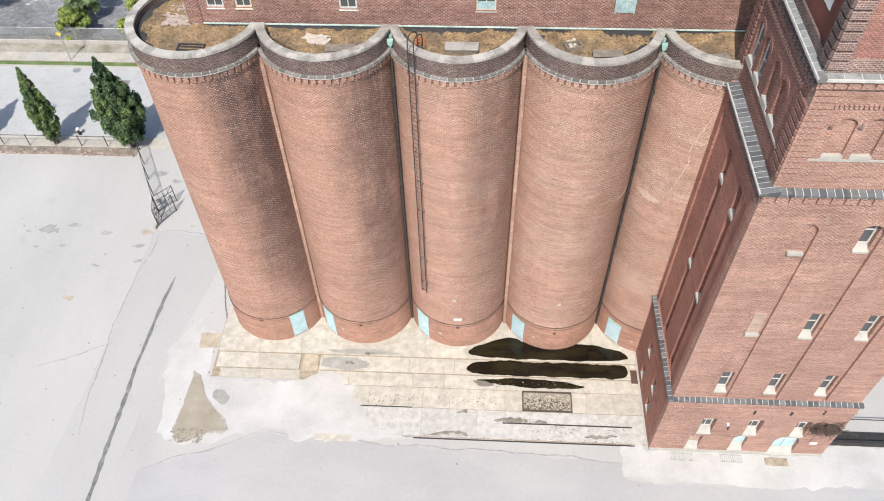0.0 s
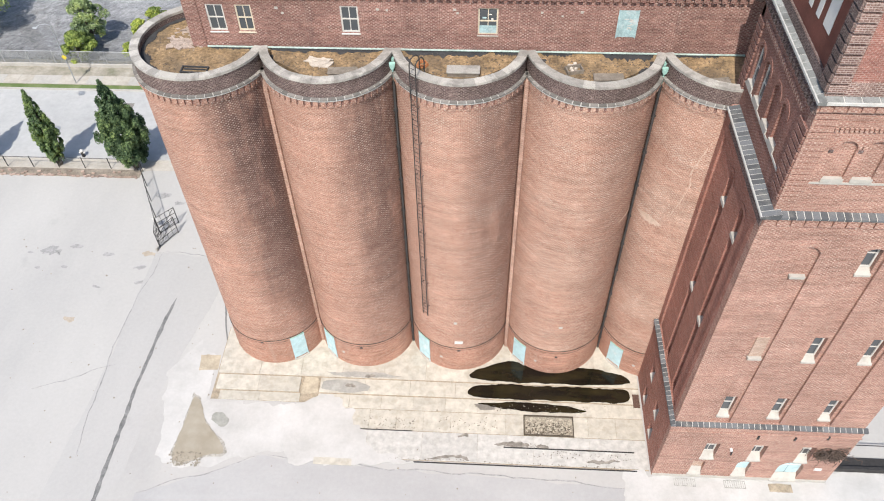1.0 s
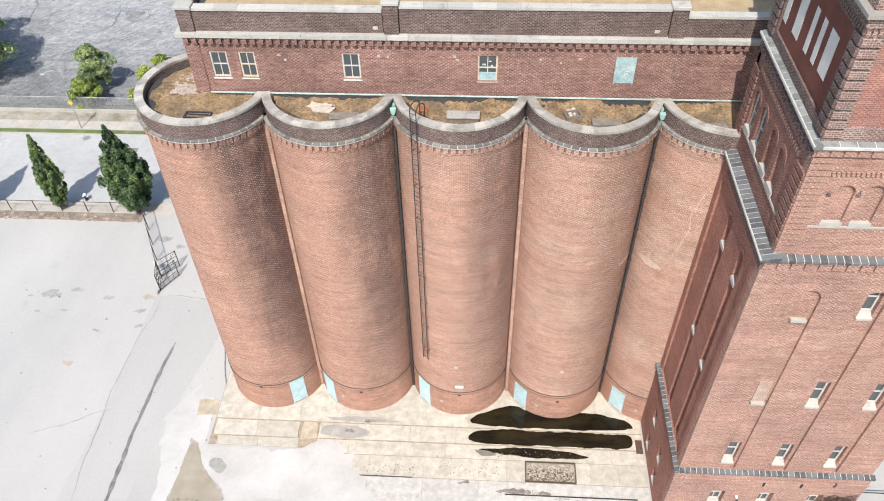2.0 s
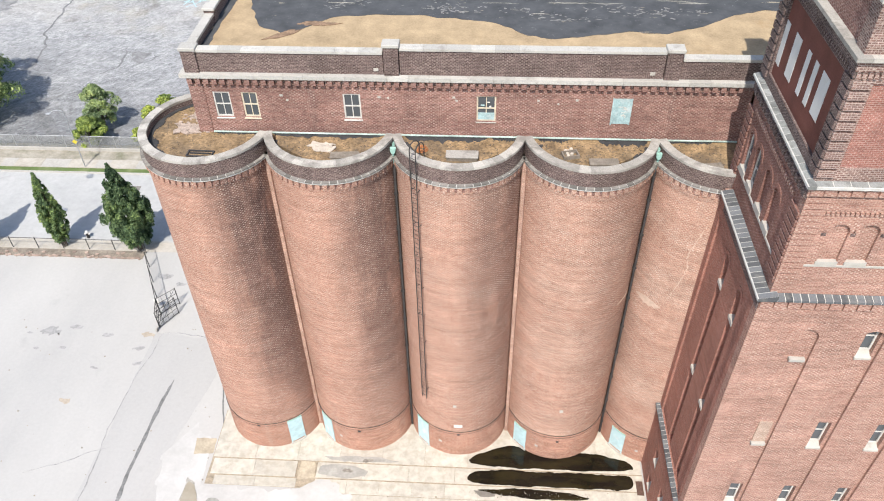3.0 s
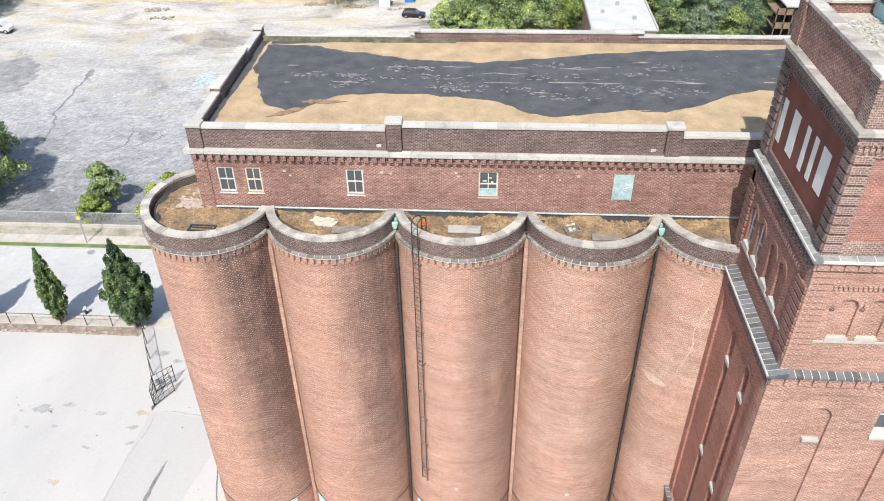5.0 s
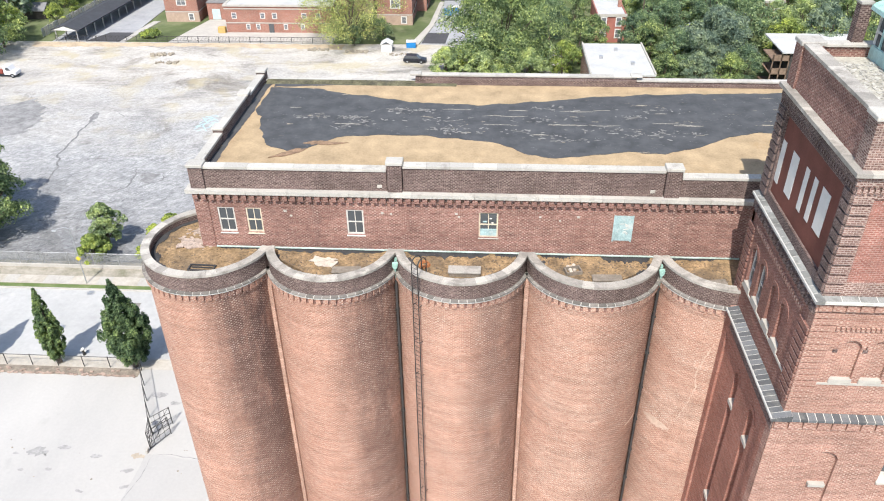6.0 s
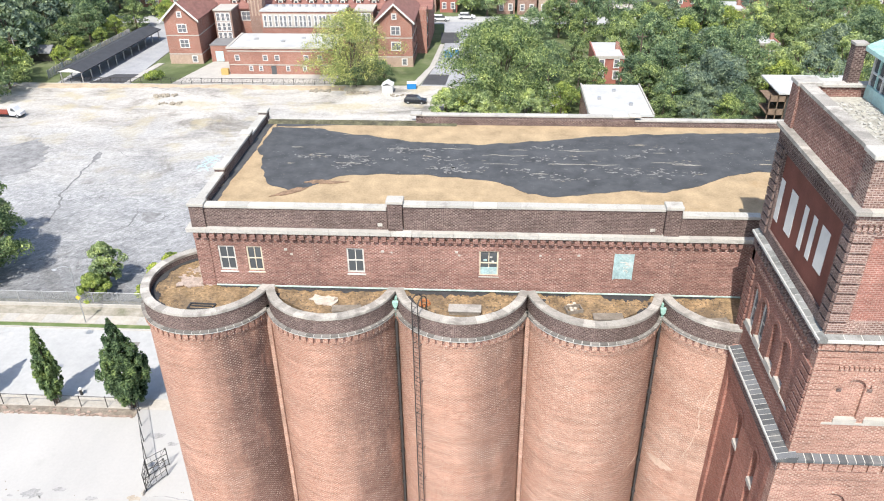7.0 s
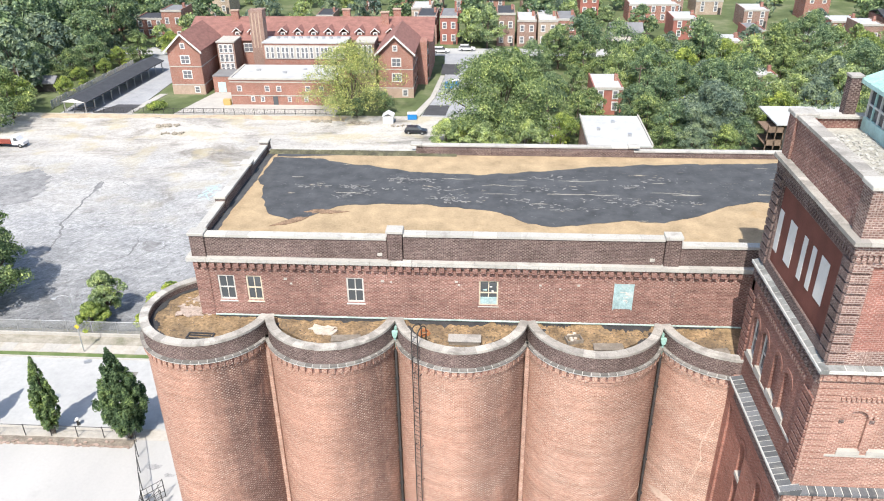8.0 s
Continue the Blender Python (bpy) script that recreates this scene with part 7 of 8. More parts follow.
def tree(name, label, h, r, seed, n, leaf, leaf_material, column=False, low=0.25, limbs=9):
    """A tapered trunk with limbs and a crown of leaf sprays in uneven clumps."""
    rng = np.random.default_rng(seed)
    root = thing(name, label, "tree")
    bm = bmesh.new()
    tr = h * 0.022 + 0.05
    top = h * (0.8 if column else 0.6)
    pts = [Vector((rng.normal() * 0.03 * z, rng.normal() * 0.03 * z, z)) for z in np.linspace(-0.2, top, 6)]
    for a, b2, k in zip(pts, pts[1:], range(5)):
        tube(bm, [a, b2], tr * (1 - k * 0.17), 7)
    part("trunk", bm, M_BARK, root)
    centres = []
    if column:
        m = 330
        for i in range(m):
            u = (i + 0.5) / m
            z = h * (0.09 + 0.87 * u)
            w = r * (0.58 + 0.42 * math.sin(min(1, u / 0.38) * math.pi / 2) if u < 0.38 else max(0.03, 1 - ((u - 0.38) / 0.62) ** 1.25))
            a = i * 2.4 + rng.uniform(-0.5, 0.5)
            k = w * rng.uniform(0.35, 0.86)
            centres.append(((k * math.cos(a), k * math.sin(a), z), max(0.1, w * rng.uniform(0.1, 0.17))))
    else:
        m = int(34 + r * 4.5)
        for i in range(m):
            u = rng.uniform(0, 1)
            a = i * 2.4 + rng.uniform(-0.6, 0.6)
            zc = h * (low + (0.92 - low) * u)
            prof = math.sin(math.pi * min(1, 0.16 + u * 0.86)) ** 0.7
            k = r * prof * rng.uniform(0.35, 0.9)
            centres.append(((k * math.cos(a), k * math.sin(a), zc), r * rng.uniform(0.14, 0.29)))
        centres.append(((0, 0, h * 0.82), r * 0.36))
        for c, rr in centres[:limbs]:
            bm = bmesh.new()
            base = Vector((0, 0, h * low * rng.uniform(0.7, 1.3)))
            end = Vector(c)
            tube(bm, [base, base.lerp(end, 0.5) + Vector((0, 0, 0.3)), end], tr * 0.3, 5)
            part("limb", bm, M_BARK, root)
    v, f = leaves(rng, centres, n, leaf, 2.5 if column else 0.85)
    me = bpy.data.meshes.new("crown")
    me.from_pydata(v.tolist(), [], f.tolist())
    me.materials.append(leaf_material)
    ob = new("crown", me)
    ob.parent = root
    return root


def place(root, x, y, s=1.0, rz=0.0, sz=None):
    m = pose(x, y, -0.15, 0, 0, rz)
    root.matrix_basis = m
    root.scale = (s, s, sz or s)
    return root


t1 = place(tree("street_tree", "small slender dark green street tree by the sidewalk", 9.5, 1.42, 1, 18000, 0.11, M_LEAF_DARK, column=True), -42.25, 55.25)
t2 = place(tree("street_tree", "broad dark green flame-shaped street tree by the sidewalk", 11.0, 2.5, 2, 38000, 0.115, M_LEAF_DARK, column=True), -34.35, 55.1)
t2.rotation_euler = (0, math.radians(-1.2), 0)
t3 = copy_thing(t1, pose(-50.3, 55.3, -0.15, 0, 0, 70))
for t in (t1, t2, t3):
    t["group"] = "trees along the street"
place(tree("shrub", "bright lime green bush leaning over the fence", 3.9, 2.0, 4, 12000, 0.12, M_LEAF_BRIGHT, low=0.15), -46.6, 73.2)
place(tree("shrub_tree", "loose green tree behind the lot fence", 6.6, 2.5, 5, 8000, 0.13, M_LEAF_LIME, low=0.2), -46.3, 76.4)
for i, (x, y, h, r) in enumerate(((-40.9, 73.8, 2.0, 1.15), (-41.4, 78.8, 1.9, 1.3), (-40.4, 81.5, 1.9, 1.4))):
    place(tree("shrub", "low bright green bush behind the silos", h, r, 60 + i, 1800, 0.13, M_LEAF_BRIGHT, low=0.15), x, y)
place(tree("shrub", "low bright green bush behind the fence", 3.0, 1.5, 6, 1500, 0.17, M_LEAF_BRIGHT, low=0.2), -38.6, 72.9)
place(tree("lot_tree", "large green tree on the edge of the lot", 13.5, 6.2, 7, 20000, 0.17, M_LEAF, low=0.15), -62.2, 77.0)
place(tree("lot_tree", "large green tree on the edge of the lot", 11.5, 5.5, 8, 7000, 0.26, M_LEAF, low=0.2), -67.5, 84.0)
place(tree("lot_tree", "green tree on the edge of the lot", 9.0, 4.5, 9, 5000, 0.26, M_LEAF, low=0.2), -72.0, 76.0)
# street sign, hydrant, covers
M_YELLOW = plain_mat("yellow_sign", (0.60, 0.48, 0.05), 0.6, var=0.08)
sign = thing("street_lamp", "grey steel street lamp pole with a yellow warning sign", "street lamp")
bm = bmesh.new()
tube(bm, [(-45.7, 68.6, 0), (-45.7, 68.6, 7.4)], 0.06, 8)
part("pole", bm, M_GALV, sign)
bm = bmesh.new()
prism(bm, [(-45.7, 3.15), (-45.38, 3.47), (-45.7, 3.79), (-46.02, 3.47)], "y", 68.5, 68.53)
part("sign_plate", bm, M_YELLOW, sign, "blank yellow diamond plate")
bm = bmesh.new()
tube(bm, [(-45.7, 68.6, 7.35), (-46.1, 68.5, 7.6), (-46.7, 68.35, 7.55), (-47.1, 68.25, 7.35)], 0.04, 7)
part("lamp_arm", bm, M_GALV, sign)
bm = bmesh.new()
bmesh.ops.create_icosphere(bm, subdivisions=2, radius=0.2, matrix=Matrix.Translation((-47.25, 68.22, 7.28)) @ Matrix.Diagonal((1.5, 0.8, 0.5, 1)))
part("lamp_head", bm, M_GALV, sign, "grey lamp head")
hyd = thing("hydrant", "small dark hydrant with a white cap on the street edge", "hydrant")
bm = bmesh.new()
tube(bm, [(-40.4, 56.6, -0.12), (-40.4, 56.6, 0.6)], 0.16, 10)
part("body", bm, M_IRON, hyd)
bm = bmesh.new()
bmesh.ops.create_icosphere(bm, subdivisions=2, radius=0.19, matrix=Matrix.Translation((-40.4, 56.6, 0.62)))
part("cap", bm, M_WHITE_PAINT, hyd)
bm = bmesh.new()
tube(bm, [(-40.7, 56.6, 0.38), (-40.1, 56.6, 0.38)], 0.08, 8)
part("nozzle", bm, M_WHITE_PAINT, hyd)
for x, y in ((-44.9, 60.8), (-44.49, 66.92)):
    bm = bmesh.new()
    bmesh.ops.create_cone(bm, cap_ends=True, segments=20, radius1=0.42, radius2=0.42, depth=0.03, matrix=Matrix.Translation((x, y, -0.11)))
    tagged(part("manhole_cover", bm, M_GALV, None), "round iron manhole cover in the street", "manhole cover", "manhole covers")
tagged(part("street_patch", boxes((-38.95, -37.95, 64.55, 65.35, -0.2, -0.112)), M_LEDGE, None), "square grey patch in the street", "patch", kind="structure")
# right of the tower: flat black strip for a dark gap, beam and handrail
ch = thing("loading_channel", "dark steel channel and handrail beside the tower", "channel")
part("channel_bed", boxes((25.3, 60, 25.7, 26.5, 0.0, 0.16)), M_IRON, ch)
part("channel_beam", boxes((25.3, 60, 25.45, 25.68, 0.0, 0.5)), M_IRON, ch)
bm = bmesh.new()
tube(bm, [(25.2, 27.0, 1.1), (60, 27.0, 1.1)], 0.04, 6)
part("handrail", bm, M_IRON, ch)
for x in (27.2, 31, 35):
    bm = bmesh.new()
    tube(bm, [(x, 27.0, 0), (x, 27.0, 1.1)], 0.035, 6)
    part("rail_post", bm, M_IRON, ch)
# dead creeper on the tower wall
creep = thing("dead_creeper", "tangle of dry brown creeper hanging on the tower wall", "plant")
rnd = random.Random(3)
bm = bmesh.new()
for _ in range(150):
    x, z = 23.75 + rnd.gauss(0, 0.5), 4.35 + rnd.gauss(0, 0.35)
    p = Vector((x, 24.6, z))
    pts = [p]
    for _ in range(3):
        p = p + Vector((rnd.uniform(-0.3, 0.3), rnd.uniform(-0.22, 0.02), rnd.uniform(-0.25, 0.22)))
        p.y = min(p.y, 24.6)
        pts.append(p)
    tube(bm, pts, rnd.uniform(0.012, 0.028), 4)
part("twig_tangle", bm, plain_mat("dry_twig", (0.11, 0.08, 0.065), 0.95, var=0.3), creep)["kind"] = "stuff"
bm = bmesh.new()
for _ in range(1100):
    k = rnd.randrange(9)
    c = Vector((22.95 + k * 0.2 + rnd.gauss(0, 0.12), 24.6 - abs(rnd.gauss(0, 0.16)), 4.3 + 0.28 * math.sin(k * 2.3) + rnd.gauss(0, 0.2)))
    u = Vector((rnd.uniform(-1, 1), rnd.uniform(-1, 1), rnd.uniform(-1, 1))).normalized() * rnd.uniform(0.03, 0.075)
    v = u.cross(Vector((rnd.uniform(-1, 1), rnd.uniform(-1, 1), 0.4))).normalized() * u.length * 0.8
    bm.faces.new([bm.verts.new(q) for q in (c - u, c + v, c + u, c - v)])
part("dry_leaves", bm, plain_mat("dark_dry_leaf", (0.10, 0.075, 0.06), 0.95, var=0.45, scale=5), creep, "dark brown shrivelled leaves")["kind"] = "stuff"

# ---- school, houses and trees beyond the lot ----
M_FBRICK = brick_mat("far_red_brick", (0.335, 0.145, 0.108), (0.28, 0.12, 0.09), (0.37, 0.25, 0.2), (0.8, 1.15), 0.3)
M_FBRICK2 = brick_mat("far_brown_brick", (0.29, 0.175, 0.135), (0.235, 0.14, 0.108), (0.34, 0.26, 0.22), (0.8, 1.15), 0.3)
M_FBRICK3 = brick_mat("far_tan_brick", (0.42, 0.32, 0.24), (0.36, 0.27, 0.2), (0.45, 0.38, 0.31), (0.8, 1.15), 0.3)
M_FRED = plain_mat("red_painted_brick", (0.34, 0.135, 0.105), 0.8, var=0.15, scale=0.6, fine=6)
M_TILE = plain_mat("red_clay_tile", (0.25, 0.122, 0.10), 0.8, var=0.22, scale=0.7, fine=5, stretch=(1, 1, 3))
M_WROOF = plain_mat("white_membrane_roof", (0.47, 0.47, 0.46), 0.6, var=0.12, scale=0.4, fine=3, dirt=((0.45, 0.44, 0.42), 0.62, 0.6))
M_GROOF = plain_mat("grey_shingle_roof", (0.20, 0.20, 0.205), 0.9, var=0.15, scale=0.6, fine=4)
M_DROOF = plain_mat("dark_shingle_roof", (0.052, 0.055, 0.062), 0.85, var=0.15, scale=0.6, fine=4)
M_CREAM = plain_mat("cream_siding", (0.53, 0.49, 0.43), 0.8, var=0.12, scale=0.8, fine=5)
M_STONE = plain_mat("tan_base_stone", (0.42, 0.31, 0.24), 0.85, var=0.15, scale=1, fine=5)
M_WOOD = plain_mat("weathered_porch_wood", (0.20, 0.14, 0.10), 0.85, var=0.25, scale=2, fine=10)


# grey base colour holds the sky's reflection in the far panes
M_SKY_GLASS = mat_base("sky_grey_glass", 0.15, 0.5)[0]
M_SKY_GLASS.node_tree.nodes["Principled BSDF"].inputs["Base Color"].default_value = (0.16, 0.165, 0.18, 1)


def far_window(parent, plane, c, d, z0, w, h, pair=True, surround=True):
    """A white-framed window on a far wall; the frame stands a little proud."""
    win = new("window")
    win.parent = parent
    s = 0.16 if surround else 0.09
    part("window_frame", boxes(cuboid(plane, c - w / 2 - s, c + w / 2 + s, d - 0.1, d - 0.02, z0 - s, z0 + h + s)), M_WHITE_PAINT, win)
    n = 2 if pair else 1
    g = w / n
    for i in range(n):
        a = c - w / 2 + i * g
        part("pane", boxes(cuboid(plane, a + 0.06, a + g - 0.06, d - 0.115, d - 0.101, z0 + 0.05, z0 + h * 0.48)), M_SKY_GLASS, win)
        part("pane", boxes(cuboid(plane, a + 0.06, a + g - 0.06, d - 0.115, d - 0.101, z0 + h * 0.54, z0 + h - 0.05)), M_SKY_GLASS, win)


def gable_roof(parent, x0, x1, y0, y1, ze, zr, along, over, material, name="roof"):
    bm = bmesh.new()
    t = 0.22
    if along == "y":
        m = (x0 + x1) / 2
        prism(bm, [(x0 - over, ze - 0.1), (m, zr), (x1 + over, ze - 0.1), (x1 + over, ze + t - 0.1), (m, zr + t), (x0 - over, ze + t - 0.1)], "y", y0 - over, y1 + over)
    else:
        m = (y0 + y1) / 2
        prism(bm, [(y0 - over, ze - 0.1), (m, zr), (y1 + over, ze - 0.1), (y1 + over, ze + t - 0.1), (m, zr + t), (y0 - over, ze + t - 0.1)], "x", x0 - over, x1 + over)
    return part(name, bm, material, parent)


school = thing("school_building", "large red brick school with clay tile roof and gabled wings", "building")
part("main_wall", boxes((-73, -15, 182, 200, -0.2, 9.3)), M_FBRICK, school)
gable_roof(school, -73.5, -14.5, 182, 200, 9.3, 12.9, "x", 0.5, M_TILE)


def wing(x0, x1, y0, y1):
    m = (x0 + x1) / 2
    bm = bmesh.new()
    prism(bm, [(x0, -0.2), (x1, -0.2), (x1, 9.8), (m, 13.4), (x0, 9.8)], "y", y0, y1)
    part("wing_wall", bm, M_FBRICK, school)
    gable_roof(school, x0, x1, y0, y1, 9.8, 13.5, "y", 0.6, M_TILE, "wing_roof")
    for sgn, xe in ((-1, x0), (1, x1)):
        bm = bmesh.new()
        xo = xe + sgn * 0.65
        prism(bm, [(xo, 9.25), (m, 13.35), (m, 13.85), (xo, 9.75)], "y", y0 - 0.75, y0 - 0.61)
        part("bargeboard", bm, M_WHITE_PAINT, school)
    part("stone_base", boxes((x0 - 0.08, x1 + 0.08, y0 - 0.08, y0 + 0.3, -0.2, 1.9)), M_STONE, school)
    for z in (1.95, 6.15):
        part("stone_band", boxes((x0 - 0.06, x1 + 0.06, y0 - 0.07, y1, z, z + 0.22)), M_LIME, school)
    far_window(school, "y", m + 0.2, y0, 7.0, 1.9, 1.7)
    far_window(school, "y", m + 0.2, y0, 3.6, 1.9, 1.7)
    far_window(school, "y", m, y0, 10.4, 0.8, 1.0, False)
    far_window(school, "y", m + 2.0, y0, 0.3, 1.0, 1.3, False)


wing(-73.4, -65.9, 169.0, 183)
wing(-25.2, -17.5, 167.7, 183)
for z in (1.2, 4.3, 7.3):
    part("side_window", boxes((-17.52, -17.45, 171.5, 174.0, z, z + 1.9)), M_GLASS_DARK, school)
    part("side_window", boxes((-17.52, -17.45, 176.5, 178.2, z, z + 1.9)), M_GLASS_DARK, school)
part("side_bay", boxes((-17.5, -15.2, 178.5, 190, -0.2, 9.9)), M_FBRICK, school)
for z in (0.9, 4.1, 7.0):
    for y in (180.2, 183.4, 186.6):
        part("side_window", boxes((-15.21, -15.12, y - 0.9, y + 0.9, z, z + 2.0)), M_GLASS_DARK, school)
        part("side_sill", boxes((-15.21, -15.05, y - 1.05, y + 1.05, z - 0.22, z - 0.02)), M_LIME, school)
for x in np.linspace(-61.5, -20.5, 12):
    if -57.5 < x < -52:
        continue
    dm = new("dormer")
    dm.parent = school
    part("dormer_wall", boxes((x - 0.75, x + 0.75, 183.6, 187.5, 9.6, 11.0)), M_TILE, dm)
    bm = bmesh.new()
    prism(bm, [(x - 1.15, 10.8), (x, 11.75), (x + 1.15, 10.8), (x + 1.15, 10.98), (x, 11.95), (x - 1.15, 10.98)], "y", 183.2, 188.5)
    part("dormer_roof", bm, M_TILE, dm)
    for e in (-1, 1):
        bm = bmesh.new()
        prism(bm, [(x + e * 1.18, 10.75), (x, 11.78), (x, 12.02), (x + e * 1.18, 11.0)], "y", 183.08, 183.18)
        part("bargeboard", bm, M_WHITE_PAINT, dm)
    part("dormer_window", boxes((x - 0.55, x + 0.55, 183.52, 183.59, 9.65, 10.95)), M_WHITE_PAINT, dm)
    part("pane", boxes((x - 0.32, x + 0.32, 183.48, 183.515, 9.9, 10.65)), M_GLASS_DARK, dm)
for x, y in ((-63.5, 190), (-57.5, 192), (-36, 191.5), (-26, 188), (-23.5, 192)):
    ck = part("chimney", boxes((x - 0.9, x + 0.9, y - 0.5, y + 0.5, 11.0, 14.6)), M_FBRICK, school)
    part("chimney_cap", boxes((x - 1.05, x + 1.05, y - 0.65, y + 0.65, 14.6, 14.85)), M_STONE, ck)
part("tall_chimney", boxes((-56.4, -53.2, 178, 180.6, -0.2, 17.0)), M_FBRICK2, school, "tall square brick chimney stack")
for x in (-55.9, -55.1, -54.3):
    part("chimney_rib", boxes((x, x + 0.3, 177.9, 178.0, 8.5, 16.3)), M_STONE, school)
part("mid_block", boxes((-53.2, -33.9, 175.8, 182, -0.2, 10.0)), M_FBRICK, school)
part("mid_roof", boxes((-53.4, -33.6, 175.6, 182, 10.0, 10.25)), M_WROOF, school)
part("window_band", boxes((-52.9, -34.2, 175.68, 175.79, 6.4, 9.55)), M_LIME, school, "pale stone window band")
for i in range(16):
    far_window(school, "y", -52.2 + i * 1.15 + (0.25 if i % 4 > 1 else 0), 175.68, 6.65, 0.62, 2.5, False, False)
for i in range(9):
    x = -50.5 + i * 1.8
    part("roof_vent", boxes((x - 0.35, x + 0.35, 179.5, 180.2, 10.25, 10.7)), M_GALV, school)
for x0, x1 in ((-64.3, -60.2), (-31.5, -27.2)):
    part("stair_bay", boxes((x0, x1, 176.2, 182, -0.2, 10.0)), M_FBRICK2, school)
    part("bay_roof", boxes((x0 - 0.15, x1 + 0.15, 176.0, 182, 10.0, 10.3)), M_LIME, school)
    for z in (3.4, 5.6, 7.8):
        for u in (-1.15, 0, 1.15):
            far_window(school, "y", (x0 + x1) / 2 + u, 176.2, z, 0.75, 1.7, False, True)
for x in (-58.5, -29.8 + 3.6):
    far_window(school, "y", x, 182, 6.6, 2.2, 1.9)
part("link_block", boxes((-64.3, -57.2, 170.5, 176.2, -0.2, 3.6)), M_FBRICK, school)
part("link_roof", boxes((-64.4, -57.1, 170.4, 176.2, 3.6, 3.8)), M_GROOF, school)
part("link_door", boxes((-63.2, -61.4, 170.35, 170.48, 0, 2.3)), M_AQUA, school)
annex = thing("school_annex", "low red brick annex with a white flat roof", "building")
part("wall", boxes((-57.2, -34, 161.3, 173, -0.2, 5.5)), M_FBRICK, annex)
part("parapet", boxes((-57.4, -33.8, 161.1, 161.6, 5.5, 5.85)), M_LIME, annex)
part("parapet", boxes((-57.4, -56.9, 161.6, 173.2, 5.5, 5.85)), M_LIME, annex)
part("roof", boxes((-56.9, -33.8, 161.6, 173.2, 5.5, 5.7)), M_WROOF, annex)
part("stone_band", boxes((-57.3, -33.9, 161.2, 161.29, 1.9, 2.1)), M_LIME, annex)
part("stone_band", boxes((-57.3, -33.9, 161.2, 161.29, 4.9, 5.1)), M_LIME, annex)
for x in (-55.2, -49.0, -46.4, -40, -37):
    far_window(annex, "y", x, 161.3, 3.0, 0.9, 1.1, False, False)
for x in (-52.4, -50.2, -44.2, -40.5):
    far_window(annex, "y", x, 161.3, 0.7, 0.7, 1.0, False, False)
part("door", boxes((-47.9, -46.8, 161.2, 161.29, -0.1, 1.8)), M_GLASS_DARK, annex)
for x, y in ((-52.5, 168), (-46, 166), (-42, 169), (-38, 165)):
    part("roof_vent", boxes((x - 0.4, x + 0.4, y - 0.3, y + 0.3, 5.7, 6.05)), M_GALV, annex)
# plain ochre box that stands for a tan fence panel
tagged(part("yellow_bin", boxes((-59.0, -57.4, 160.5, 161.6, -0.1, 1.2), bevel=0.05), plain_mat("ochre_fence_paint", (0.48, 0.33, 0.12), 0.7, var=0.12), None), "ochre block for a tan fence panel beside the annex", "bin")

# school grounds
slab("drive", "grey drive beside the carport", "road", rect(-93, -77.5, 154.2, 206), -0.5, -0.08, M_DRIVE)
slab("parking_bay", "small dark asphalt parking bay", "pavement", [(-86, 154.4), (-78.4, 154.4), (-77.6, 160.5), (-83, 160.5)], -0.5, -0.06, M_DARK_ASPH)
slab("plaza", "pale concrete plaza by the school", "pavement", [(-68, 154.4), (-33, 154.4), (-33, 161.3), (-57.2, 161.3), (-57.2, 170.4), (-64, 170.4)], -0.5, -0.07, M_WALKPALE)
slab("path", "pale concrete path on the school lawn", "path", [(-79, 154.4), (-77.3, 154.4), (-75, 168.8), (-76.6, 168.8)], -0.5, -0.07, M_WALKPALE)
slab("path_side", "pale concrete path beside the school", "path", [(-16.8, 154.4), (-15.0, 154.4), (-12.6, 168), (-11.6, 186), (-12.6, 186), (-13.8, 168)], -0.5, -0.07, M_WALKPALE)
slab("school_road", "grey asphalt school road", "road", [(-14.8, 154.2), (-3, 154.2), (-1, 208), (-13, 208), (-11.5, 186), (-12.5, 168)], -0.5, -0.09, M_DRIVE)
slab("parking_dark", "dark asphalt parking patch", "pavement", [(-14.5, 155), (-9.5, 155), (-9, 162), (-13.6, 162)], -0.5, -0.075, M_DARK_ASPH)
slab("parking_far", "dark asphalt parking patch", "pavement", [(-12.5, 187), (-8, 187), (-8, 197), (-13, 197)], -0.5, -0.075, M_DARK_ASPH)
slab("cross_street", "pale cross street with parked cars", "road", rect(-200, 200, 206, 214), -0.5, -0.1, M_STREET)
fence = thing("school_fence", "dark low metal fence round the school ground", "fence")
for i in range(28):
    x = -92 + i * 2.2
    part("post", boxes((x - 0.04, x + 0.04, 154.05, 154.13, -0.1, 1.3)), M_IRON, fence)
for z in (0.3, 1.2):
    part("fence_rail", boxes((-92, -32.6, 154.06, 154.12, z, z + 0.06)), M_IRON, fence)
part("fence_bars", boxes(*[(-92 + i * 0.3, -91.97 + i * 0.3, 154.07, 154.11, 0.3, 1.2) for i in range(198)]), M_IRON, fence)["kind"] = "stuff"
shrub = place(tree("shrub", "low green shrub on the school lawn", 1.1, 2.5, 31, 2600, 0.18, M_LEAF_BRIGHT, low=0.2), -73.0, 158.3)

